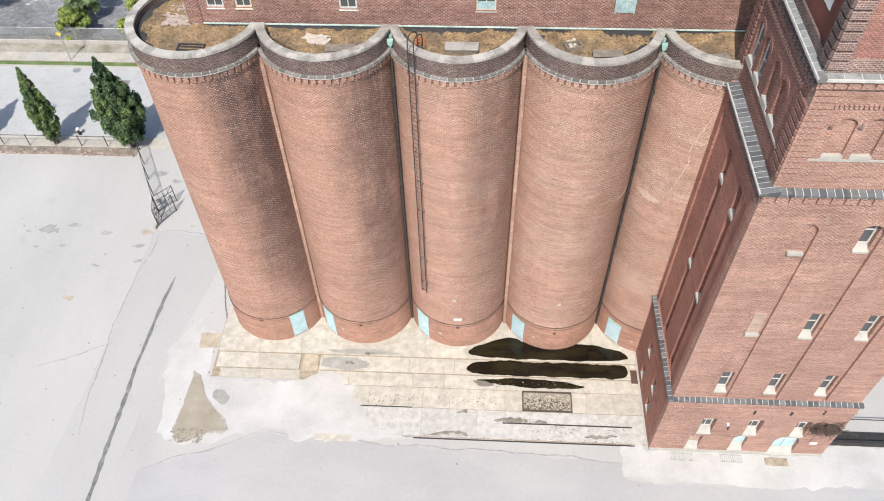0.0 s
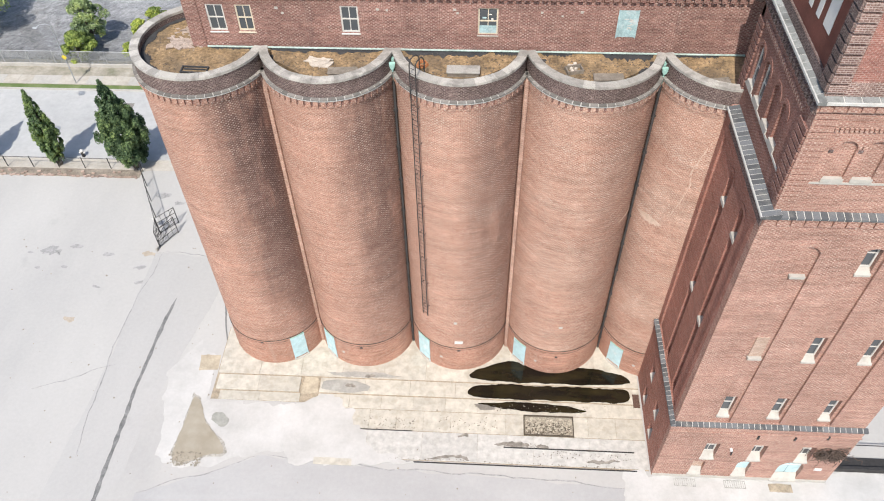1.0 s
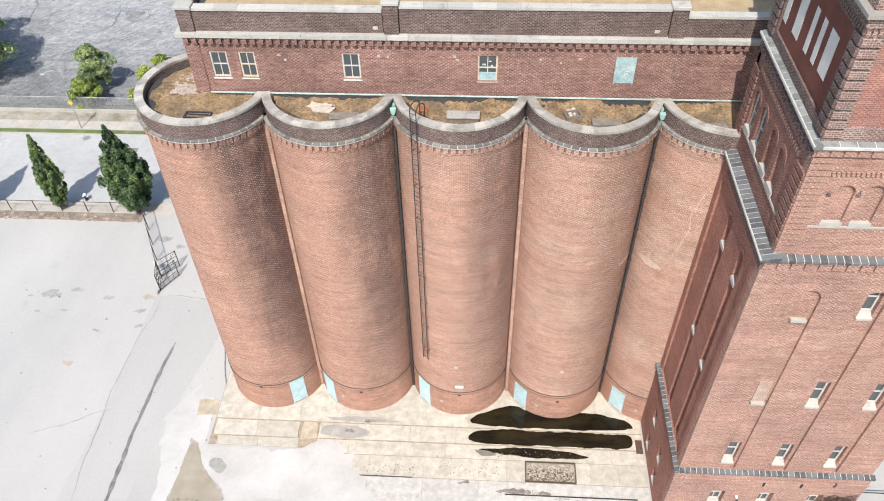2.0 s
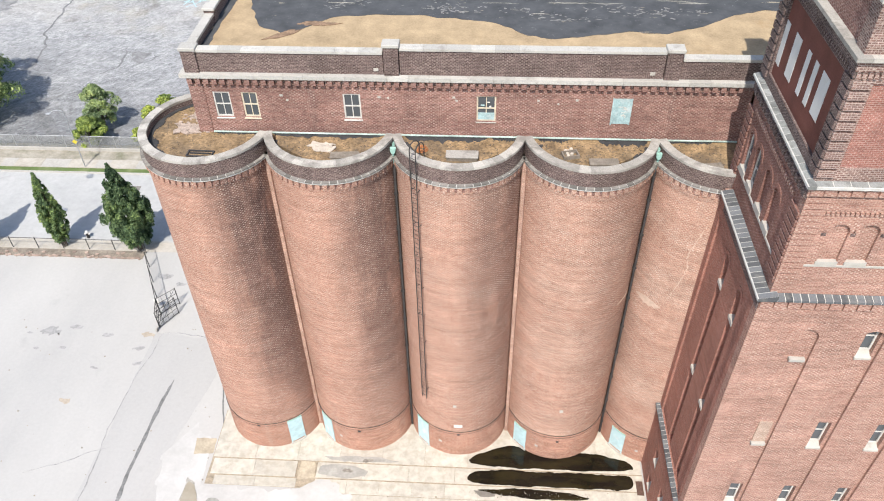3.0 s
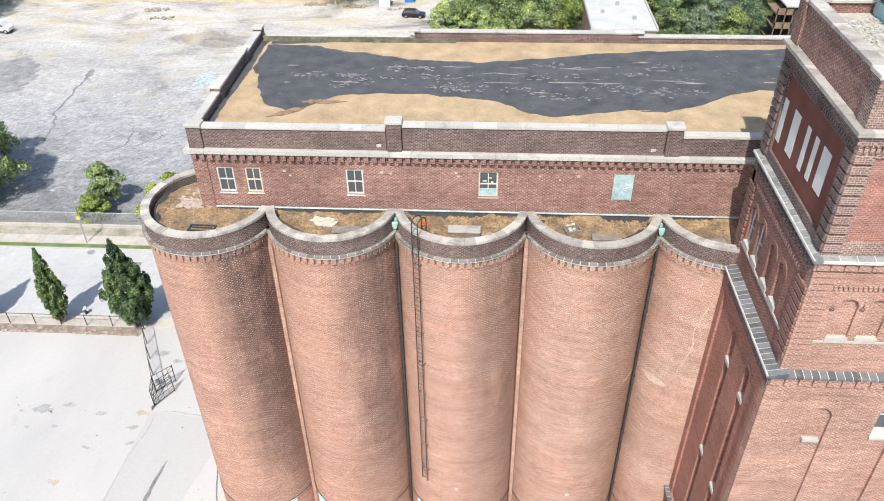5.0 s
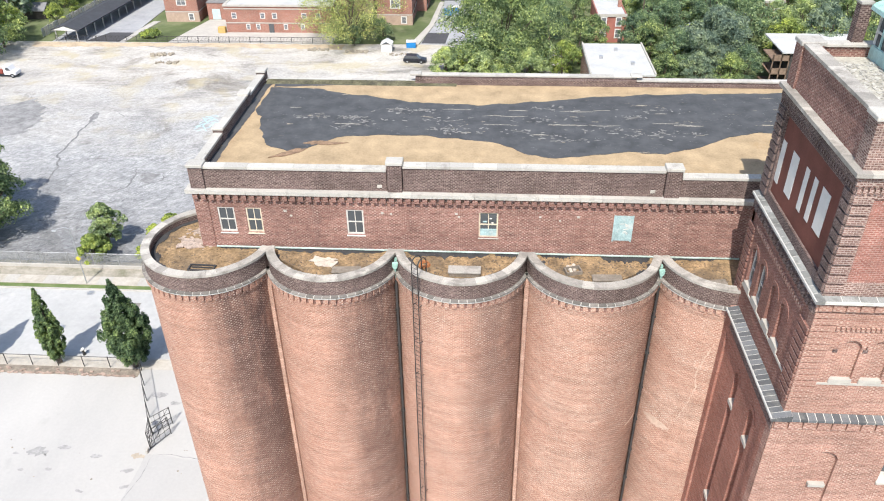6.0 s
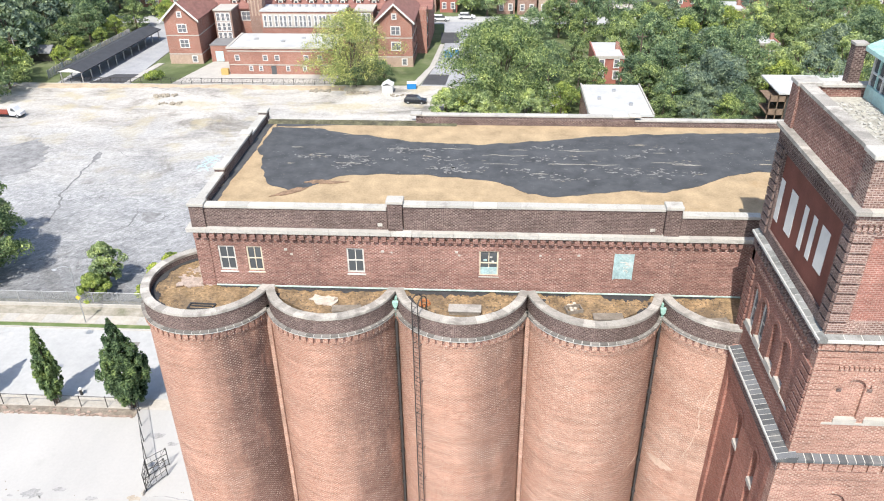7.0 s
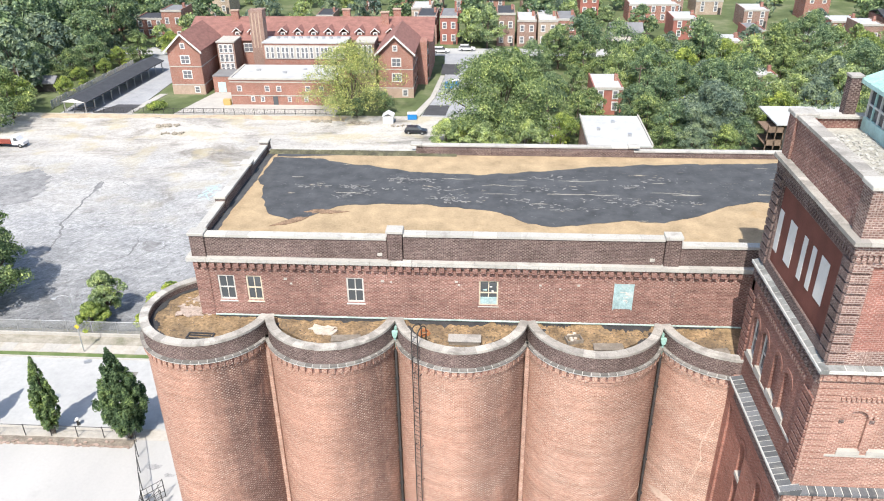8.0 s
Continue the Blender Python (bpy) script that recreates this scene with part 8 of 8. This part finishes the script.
# carport: long dark roof on posts, slightly skewed
cp = thing("carport", "long open carport with a dark shingle roof", "carport")
A, B = Vector((-89.3, 153.6, 0)), Vector((-86.2, 189, 0))
ax = (B - A).normalized()
sd = Vector((ax.y, -ax.x, 0))
bm = bmesh.new()
prof = [(-3.1, 2.4), (0, 3.3), (3.1, 2.4), (3.1, 2.58), (0, 3.48), (-3.1, 2.58)]
rings = [[bm.verts.new(p + sd * u + Vector((0, 0, z))) for u, z in prof] for p in (A, B)]
for k in range(6):
    bm.faces.new((rings[0][k], rings[0][(k + 1) % 6], rings[1][(k + 1) % 6], rings[1][k]))
bm.faces.new(rings[0]), bm.faces.new(list(reversed(rings[1])))
bmesh.ops.recalc_face_normals(bm, faces=bm.faces)
part("roof", bm, M_DROOF, cp)
for i in range(11):
    for u in (-2.4, 2.4):
        c = A.lerp(B, 0.01 + i * 0.098) + sd * u
        part("post", boxes((c.x - 0.09, c.x + 0.09, c.y - 0.09, c.y + 0.09, -0.1, 2.55)), M_GALV, cp)
bm = bmesh.new()
g = [A - ax * 0.05 + sd * u + Vector((0, 0, z)) for u, z in ((-2.7, 2.45), (0, 3.28), (2.7, 2.45))]
vs = [bm.verts.new(v) for v in g] + [bm.verts.new(v - ax * 0.06) for v in g]
bm.faces.new(vs[:3]), bm.faces.new(vs[3:][::-1])
for k in range(3):
    bm.faces.new((vs[k], vs[(k + 1) % 3], vs[3 + (k + 1) % 3], vs[3 + k]))
part("gable_end", bm, M_WHITE_PAINT, cp)

garden_fence = thing("board_fence", "pale grey board fence behind the carport", "fence")
for i in range(34):
    part("board", boxes((-96.4 + i * 0.1 - 0.03, -96.4 + i * 0.1 + 0.03, 157 + i * 1.05, 157 + i * 1.05 + 1.0, -0.1, 1.7 + 0.06 * (i % 3))), M_CREAM if i % 5 else M_GALV, garden_fence)

# vehicles
M_TYRE = plain_mat("black_rubber", (0.02, 0.02, 0.02), 0.8, var=0.2)
M_CARBLACK = plain_mat("dark_car_paint", (0.025, 0.027, 0.035), 0.3, 0.5, 0.2, var=0.05, bump=0)
M_CARWHITE = plain_mat("white_car_paint", (0.66, 0.66, 0.66), 0.35, 0.5, var=0.03, bump=0)
M_CARRED = plain_mat("dull_red_deck", (0.25, 0.06, 0.04), 0.7, var=0.2)
M_BLUE = plain_mat("blue_dumpster_paint", (0.02, 0.20, 0.50), 0.5, var=0.1)


def wheel(parent, x, y, r):
    w = new("wheel")
    w.parent = parent
    bm = bmesh.new()
    bmesh.ops.create_cone(bm, cap_ends=True, segments=16, radius1=r, radius2=r, depth=0.24, matrix=Matrix.Translation((x, y, r)) @ Matrix.Rotation(math.pi / 2, 4, "X"))
    part("tyre", bm, M_TYRE, w)
    bm = bmesh.new()
    bmesh.ops.create_cone(bm, cap_ends=True, segments=12, radius1=r * 0.55, radius2=r * 0.55, depth=0.26, matrix=Matrix.Translation((x, y, r)) @ Matrix.Rotation(math.pi / 2, 4, "X"))
    part("rim", bm, M_GALV, w)


def car(label, paint, length=4.4):
    root = thing("car", label, "car")
    k = length / 4.4
    bm = bmesh.new()
    prism(bm, [(-2.2 * k, 0.35), (2.2 * k, 0.35), (2.2 * k, 0.8), (1.3 * k, 0.98), (-2.15 * k, 1.02)], "y", -0.9, 0.9)
    bmesh.ops.bevel(bm, geom=bm.edges[:], offset=0.06, segments=2, affect="EDGES")
    part("body", bm, paint, root)
    bm = bmesh.new()
    prism(bm, [(-2.0 * k, 1.0), (1.1 * k, 0.98), (0.45 * k, 1.55), (-1.75 * k, 1.6)], "y", -0.78, 0.78)
    part("window_band", bm, M_GLASS_DARK, root)
    part("roof", boxes((-1.7 * k, 0.4 * k, -0.76, 0.76, 1.56, 1.64), bevel=0.03), paint, root)
    for x in (-1.35 * k, 1.35 * k):
        for y in (-0.82, 0.82):
            wheel(root, x, y, 0.34)
    return root


suv = car("dark sport utility car parked on the lot", M_CARBLACK)
suv.matrix_basis = pose(-14.7, 143.6, 0.01, 0, 0, -4)
suv.scale = (1.0, 0.95, 0.88)
white_car = car("white car parked on the cross street", M_CARWHITE, 4.6)
white_car.matrix_basis = pose(-14, 209, -0.1, 0, 0, 0)
for x, y, rz in ((-20, 211, 4), (-7, 211.5, 0), (20, 209.5, 0), (14, 211, 0), (-45, 210, 0)):
    copy_thing(white_car, pose(x, y, -0.1, 0, 0, rz))
truck = thing("flatbed_truck", "white truck cab with a dull red flatbed on the lot", "truck")
bm = bmesh.new()
prism(bm, [(0.4, 0.6), (3.2, 0.6), (3.2, 1.35), (2.2, 1.5), (1.7, 2.5), (0.4, 2.55)], "y", -1.05, 1.05)
bmesh.ops.bevel(bm, geom=bm.edges[:], offset=0.07, segments=2, affect="EDGES")
part("cab", bm, M_CARWHITE, truck)
bm = bmesh.new()
prism(bm, [(1.1, 1.6), (2.12, 1.55), (1.7, 2.3), (1.1, 2.3)], "y", -1.07, 1.07)
part("cab_window", bm, M_GLASS_DARK, truck)
part("flatbed", boxes((-6.0, 0.3, -1.2, 1.2, 0.95, 1.15)), M_CARRED, truck)
part("headboard", boxes((0.2, 0.32, -1.15, 1.15, 1.15, 1.7)), M_CARRED, truck)
part("chassis", boxes((-5.8, 3.0, -0.5, 0.5, 0.6, 0.94)), M_IRON, truck)
for x in (2.3, -3.6, -4.7):
    for y in (-0.95, 0.95):
        wheel(truck, x, y, 0.48)
truck.matrix_basis = pose(-91.6, 133.6, 0.01, 0, 0, -3)
truck.scale = (0.86, 0.86, 0.86)
for i, (x, y, rz) in enumerate(((-9.9, 175.2, 8), (-8.6, 177.2, 8), (-16.3, 152.4, 4))):
    d = thing("dumpster", "blue steel dumpster with a pale lid", "dumpster", "blue dumpsters")
    part("bin", boxes((-0.95, 0.95, -0.75, 0.75, 0.1, 1.25), bevel=0.05), M_BLUE, d)
    part("lid", boxes((-1.0, 1.0, -0.8, 0.8, 1.25, 1.36), bevel=0.03), M_WHITE_PAINT if i else M_BLUE, d)
    d.matrix_basis = pose(x, y, -0.08, 0, 0, rz)
tent = thing("white_shed", "small white shed by the lot edge", "shed")
part("wall", boxes((-22.0, -19.9, 149.2, 151.0, 0, 1.5)), M_WHITE_PAINT, tent)
gable_roof(tent, -22.0, -19.9, 149.2, 151.0, 1.5, 2.1, "y", 0.15, M_CARWHITE)
for i, (x, y, n, r) in enumerate(((-66, 146, 40, 0.35), (-63.5, 141.5, 26, 0.3), (-35, 150, 60, 0.25), (-27, 149, 50, 0.25), (-18, 147.6, 20, 0.2))):
    tagged(rubble("debris_heap", n, (x - 2.2, x + 2.2, y - 0.7, y + 0.7), r, 0.12, M_RUBBLE, 90 + i), "low heap of broken concrete on the lot", "debris", kind="stuff")

# near houses beyond the building
whiteb = thing("flat_roofed_building", "low building with a white membrane flat roof", "building")
part("wall", boxes((16.6, 27.0, 122.5, 137.8, -0.2, 5.5)), M_FBRICK2, whiteb)
part("roof", boxes((16.4, 27.2, 122.3, 138.0, 5.5, 5.8)), M_WROOF, whiteb)
for s in ((16.4, 16.65, 122.3, 138), (26.95, 27.2, 122.3, 138)):
    part("parapet", boxes((*s, 5.8, 6.1)), M_LIME, whiteb)
for x, y in ((19, 130), (24, 127), (22, 134)):
    part("roof_vent", boxes((x - 0.3, x + 0.3, y - 0.3, y + 0.3, 5.8, 6.3)), M_GALV, whiteb)
porch = thing("porch_house", "house with stacked wooden porches and a white roof", "house")
# wall and porch_shade panel are near black: porch shade put into colour
part("wall", boxes((51.5, 64, 131.5, 141, -0.2, 6.6)), M_VOID, porch)
part("roof", boxes((49.8, 64.5, 131.0, 141.5, 6.6, 6.82)), M_WROOF, porch)
for z in (0.2, 2.8, 5.2):
    part("porch_floor", boxes((48.5, 51.4, 131.3, 137, z, z + 0.2)), M_WOOD, porch)
    part("porch_rail", boxes((48.5, 51.4, 131.3, 131.38, z + 0.2, z + 1.1)), M_WOOD, porch)
for x in (48.6, 50.0, 51.3):
    part("porch_post", boxes((x - 0.08, x + 0.08, 131.3, 131.46, 0, 6.6)), M_WOOD, porch)
part("porch_shade", boxes((51.3, 51.45, 131.5, 137, 0, 6.5)), M_VOID, porch)


def house(x, y, w, d, h, wall_mat, roof_mat, label, gable=False, cols=2, storeys=2):
    hs = thing("house", label, "house", "houses beyond the lot")
    part("wall", boxes((x - w / 2, x + w / 2, y, y + d, -0.2, h)), wall_mat, hs)
    if gable:
        gable_roof(hs, x - w / 2, x + w / 2, y, y + d, h, h + w * 0.28, "x" if gable == "x" else "y", 0.3, roof_mat)
    else:
        part("roof", boxes((x - w / 2 + 0.25, x + w / 2 - 0.25, y + 0.25, y + d, h - 0.05, h + 0.06)), roof_mat, hs)
        part("cornice", boxes((x - w / 2 - 0.1, x + w / 2 + 0.1, y - 0.15, y + 0.25, h - 0.3, h + 0.25)), M_LIME if wall_mat is not M_CREAM else M_WHITE_PAINT, hs)
        part("parapet", boxes((x - w / 2, x - w / 2 + 0.25, y + 0.25, y + d, h, h + 0.3)), wall_mat, hs)
        part("parapet", boxes((x + w / 2 - 0.25, x + w / 2, y + 0.25, y + d, h, h + 0.3)), wall_mat, hs)
    part("chimney", boxes((x + w / 2 - 1.1, x + w / 2 - 0.4, y + d * 0.5, y + d * 0.5 + 0.8, h - 0.2, h + 1.4)), M_FBRICK, hs)
    for s in range(storeys):
        for c in range(cols):
            far_window(hs, "y", x - w / 2 + w * (c + 0.5) / cols, y, 0.9 + s * (h - 0.6) / storeys, 0.95, 1.6, False)
    part("door", boxes((x + w / 2 - 1.3, x + w / 2 - 0.4, y - 0.06, y + 0.02, -0.15, 2.0)), M_VOID, hs)
    return hs


RED, BRN, TAN, CRM = M_FBRICK, M_FBRICK2, M_FBRICK3, M_CREAM
HOUSES = [(24.2, 157, 6, 11, 5.4, M_FRED, M_WROOF), (-12.4, 219, 4.9, 12, 7.5, M_FRED, M_GROOF), (-18.6, 219, 5.4, 12, 7.5, BRN, M_DROOF), (9.4, 216.8, 5.2, 12, 6.9, BRN, M_WROOF), (15.2, 216.8, 5.3, 12, 6.9, TAN, M_WROOF), (20.6, 218, 5.0, 12, 7.0, RED, M_GROOF), (3.6, 217.5, 5.0, 12, 8.6, BRN, M_DROOF)]
HOUSES += [(54.7, 225.7, 7.0, 11, 5.6, M_FRED, M_WROOF), (72.6, 219, 4.6, 10, 3.9, M_FRED, M_GROOF), (78.8, 241, 7.2, 10, 5.2, BRN, M_WROOF), (88, 210, 11, 8, 4.0, BRN, M_WROOF), (86, 201, 11, 6, 2.6, CRM, M_WROOF), (49.7, 248.6, 15, 10, 5.4, RED, M_WROOF), (102.4, 233.5, 8.6, 9, 3.4, RED, M_WROOF), (104.7, 223, 6.4, 9, 4.7, BRN, M_WROOF), (101, 253.4, 7.6, 9, 9, RED, M_WROOF), (60.9, 173, 5.4, 7, 3.9, M_FRED, M_WROOF),
          (-100, 224.7, 11, 9, 5.6, RED, M_DROOF), (-93.2, 222, 6, 9, 8.4, RED, M_GROOF), (112, 208, 9, 8, 3.6, CRM, M_WROOF), (62, 205, 6, 9, 4, RED, M_WROOF)]
rnd = random.Random(77)
for x, y, w, d, h, wm, rm in HOUSES:
    house(x, y, w, d, h, wm, rm, "brick row house with pale window frames", cols=max(2, int(w / 2.6)), storeys=2 if h > 5 else 1)
house(36.6, 214.5, 8.6, 8, 3.6, CRM, M_GROOF, "low house with a grey shingle gable roof", "x", 3, 1)
for row, y in enumerate((236, 262, 290, 322)):
    x = -150 + rnd.uniform(0, 8)
    while x < 165:
        w = rnd.choice((5.2, 6.0, 7.0, 8.5))
        if rnd.random() < 0.55 and not (40 < x < 58 and y < 265) and not (74 < x < 110 and y < 265) and not (-5 < x < 14 and y < 240):
            house(x, y + rnd.uniform(-3, 3), w, 11, rnd.choice((4.2, 6.6, 7.0, 8.0)), rnd.choice((RED, RED, BRN, TAN, CRM, M_FRED)), rnd.choice((M_WROOF, M_WROOF, M_WROOF, M_GROOF, M_DROOF)), "distant row house among trees", rnd.choice((False, False, False, "x")), 2, 2)
        x += w + rnd.uniform(0.5, 9)

# trees: named ones first, then woods of copies
place(tree("yard_tree", "tall yellow-green tree at the lot edge by the school", 15.2, 12.0, 11, 22000, 0.15, M_LEAF_YEL, low=0.16), -29.0, 154.5)
place(tree("yard_tree", "huge spreading green tree behind the building", 16.6, 12.4, 12, 56000, 0.185, M_LEAF, low=0.1), 1.9, 142.0)
for i, (x, y, h, r) in enumerate(((-8.2, 136.0, 5.6, 4.2), (-1.0, 134.0, 5.8, 4.4), (6.6, 134.5, 6.2, 4.4))):
    place(tree("shrub", "leafy lime green bush in front of the spreading tree", h, r, 70 + i, 9000, 0.17, M_LEAF_LIME, low=0.08, limbs=4), x, y)
place(tree("yard_tree", "grey-green round tree behind the building", 12.2, 7.6, 13, 20000, 0.18, M_LEAF_GREY, low=0.15), 41.0, 140.5)
place(tree("yard_tree", "large dark green tree behind the carport", 23.0, 9.0, 14, 13000, 0.32, M_LEAF_WOOD, low=0.3), -105.5, 209)
protos = [tree("garden_tree", "broad green garden tree among the houses", 11, 5.6, 21, 6000, 0.21, M_LEAF, low=0.15, limbs=6),
          tree("garden_tree", "broad dark green garden tree among the houses", 13, 6.2, 22, 6500, 0.22, M_LEAF_WOOD, low=0.15, limbs=6),
          tree("garden_tree", "light green garden tree among the houses", 9, 5.0, 23, 5000, 0.2, M_LEAF_BRIGHT, low=0.12, limbs=6),
          tree("garden_tree", "yellow-green garden tree among the houses", 10, 5.0, 24, 5000, 0.2, M_LEAF_LIME, low=0.15, limbs=6),
          tree("garden_tree", "grey-green garden tree among the houses", 12, 5.6, 25, 6000, 0.21, M_LEAF_GREY, low=0.15, limbs=6)]
far_protos = [tree("garden_tree", "distant broad green tree among the roofs", 11, 5.6, 31, 1900, 0.45, M_LEAF, low=0.12, limbs=2),
              tree("garden_tree", "distant dark green tree among the roofs", 13, 6.4, 32, 2100, 0.46, M_LEAF_WOOD, low=0.12, limbs=2),
              tree("garden_tree", "distant light green tree among the roofs", 9.5, 5.0, 33, 1700, 0.42, M_LEAF_LIME, low=0.12, limbs=2),
              tree("garden_tree", "distant grey-green tree among the roofs", 12, 5.8, 34, 1900, 0.45, M_LEAF_GREY, low=0.12, limbs=2)]
SPOTS = [(31, 133, 0, 0.55), (36, 131, 4, 0.6), (42, 132, 0, 0.6), (45.5, 135, 1, 0.55), (39, 136.5, 4, 0.7), (33.5, 138, 1, 0.7), (13.2, 137.5, 2, 0.75), (16.8, 144, 0, 0.8), (-5.5, 138.0, 2, 0.6), (28.5, 150, 1, 0.7)]
SPOTS += [(-1.5, 214.8, 3, 1.15), (22.5, 195, 1, 1.05), (15.5, 203, 0, 0.7), (30, 178, 0, 0.9), (34, 166, 1, 1.0), (-101, 150, 0, 1.0), (-104, 158, 2, 0.8), (-97.5, 166, 2, 0.55), (-94, 199, 0, 0.75), (-96.5, 184, 2, 0.5), (-99, 176, 2, 0.5), (-88, 206, 2, 0.7), (-84, 203, 2, 0.6), (-100.5, 141, 0, 1.05), (-107, 133, 1, 1.0), (-28, 153, 1, 0.35), (-22.5, 156, 1, 0.4), (56, 148, 2, 0.9), (63, 152, 3, 0.8), (68, 148, 2, 0.8), (20, 150, 0, 0.7), (30.5, 146, 0, 0.75), (12, 158, 1, 0.7), (18, 168, 0, 0.7), (10, 184, 1, 0.75), (16.5, 193, 0, 1.0), (22, 186, 0, 0.8), (6, 197, 2, 0.5), (-101, 187, 1, 0.8), (-106, 196, 1, 1.1), (-97, 193, 2, 0.6), (-103, 180, 0, 0.7), (-110, 177, 1, 0.8)]
used = []
for i, (x, y, k, s) in enumerate(SPOTS):
    used.append((x, y))
    c = copy_thing(protos[k], pose(x, y, -0.2, 0, 0, rnd.uniform(0, 360)))
    c.scale = (s, s, s)


def wood(n, x0, x1, y0, y1, sizes, kinds, gap, stock=protos):
    tries = 0
    while n and tries < 4000:
        tries += 1
        x, y = rnd.uniform(x0, x1), rnd.uniform(y0, y1)
        if any((x - a) ** 2 + (y - b) ** 2 < gap ** 2 for a, b in used):
            continue
        if any(abs(x - hx) < hw / 2 + 3.0 and hy - 7.5 < y < hy + hd for hx, hy, hw, hd, *_ in HOUSES) or (206 < y < 214 and rnd.random() < 0.8):
            continue
        used.append((x, y))
        s = rnd.uniform(*sizes)
        c = copy_thing(stock[rnd.choice(kinds)], pose(x, y, -0.2, 0, 0, rnd.uniform(0, 360)))
        c.scale = (s, s, s * rnd.uniform(0.9, 1.1))
        n -= 1


wood(40, 29, 84, 144, 190, (0.75, 1.1), (0, 0, 1, 2, 2, 3, 3, 4), 5.0)
wood(18, 29, 100, 186, 206, (0.4, 0.62), (0, 1, 2, 3), 6.0, far_protos)
wood(34, -150, -98, 138, 262, (0.85, 1.5), (0, 1, 1, 3, 3), 7.0, far_protos)
wood(22, 60, 130, 150, 225, (0.45, 0.75), (0, 1, 2, 2, 3), 8.0, far_protos)
wood(165, -160, 175, 214, 345, (0.55, 1.05), (0, 1, 1, 2, 3), 6.5, far_protos)
for i, p in enumerate(protos):
    p.matrix_basis = pose(70 + i * 11, 196 + (i % 2) * 9, -0.2)
for i, p in enumerate(far_protos):
    p.matrix_basis = pose(-140 + i * 90, 352, -0.2)
# back garden shed, poles and wires
shed = thing("garden_shed", "dark garden shed with a shingle roof", "shed")
part("wall", boxes((-108, -102.5, 170, 173.5, -0.2, 1.8)), M_VOID, shed)
gable_roof(shed, -108, -102.5, 170, 173.5, 1.8, 3.0, "x", 0.4, M_GROOF)
for x, y, h in ((30.5, 158, 10), (37, 190, 10), (36.5, 143.5, 8), (-78, 216, 9), (-104, 160, 8)):
    pl = thing("utility_pole", "grey wooden utility pole", "pole", "utility poles")
    bm = bmesh.new()
    tube(bm, [(x, y, -0.2), (x, y, h)], 0.13, 7)
    part("pole", bm, M_BARK if h > 9 else M_GALV, pl)
    part("crossarm", boxes((x - 1.0, x + 1.0, y - 0.06, y + 0.06, h - 0.7, h - 0.55)), M_BARK, pl)
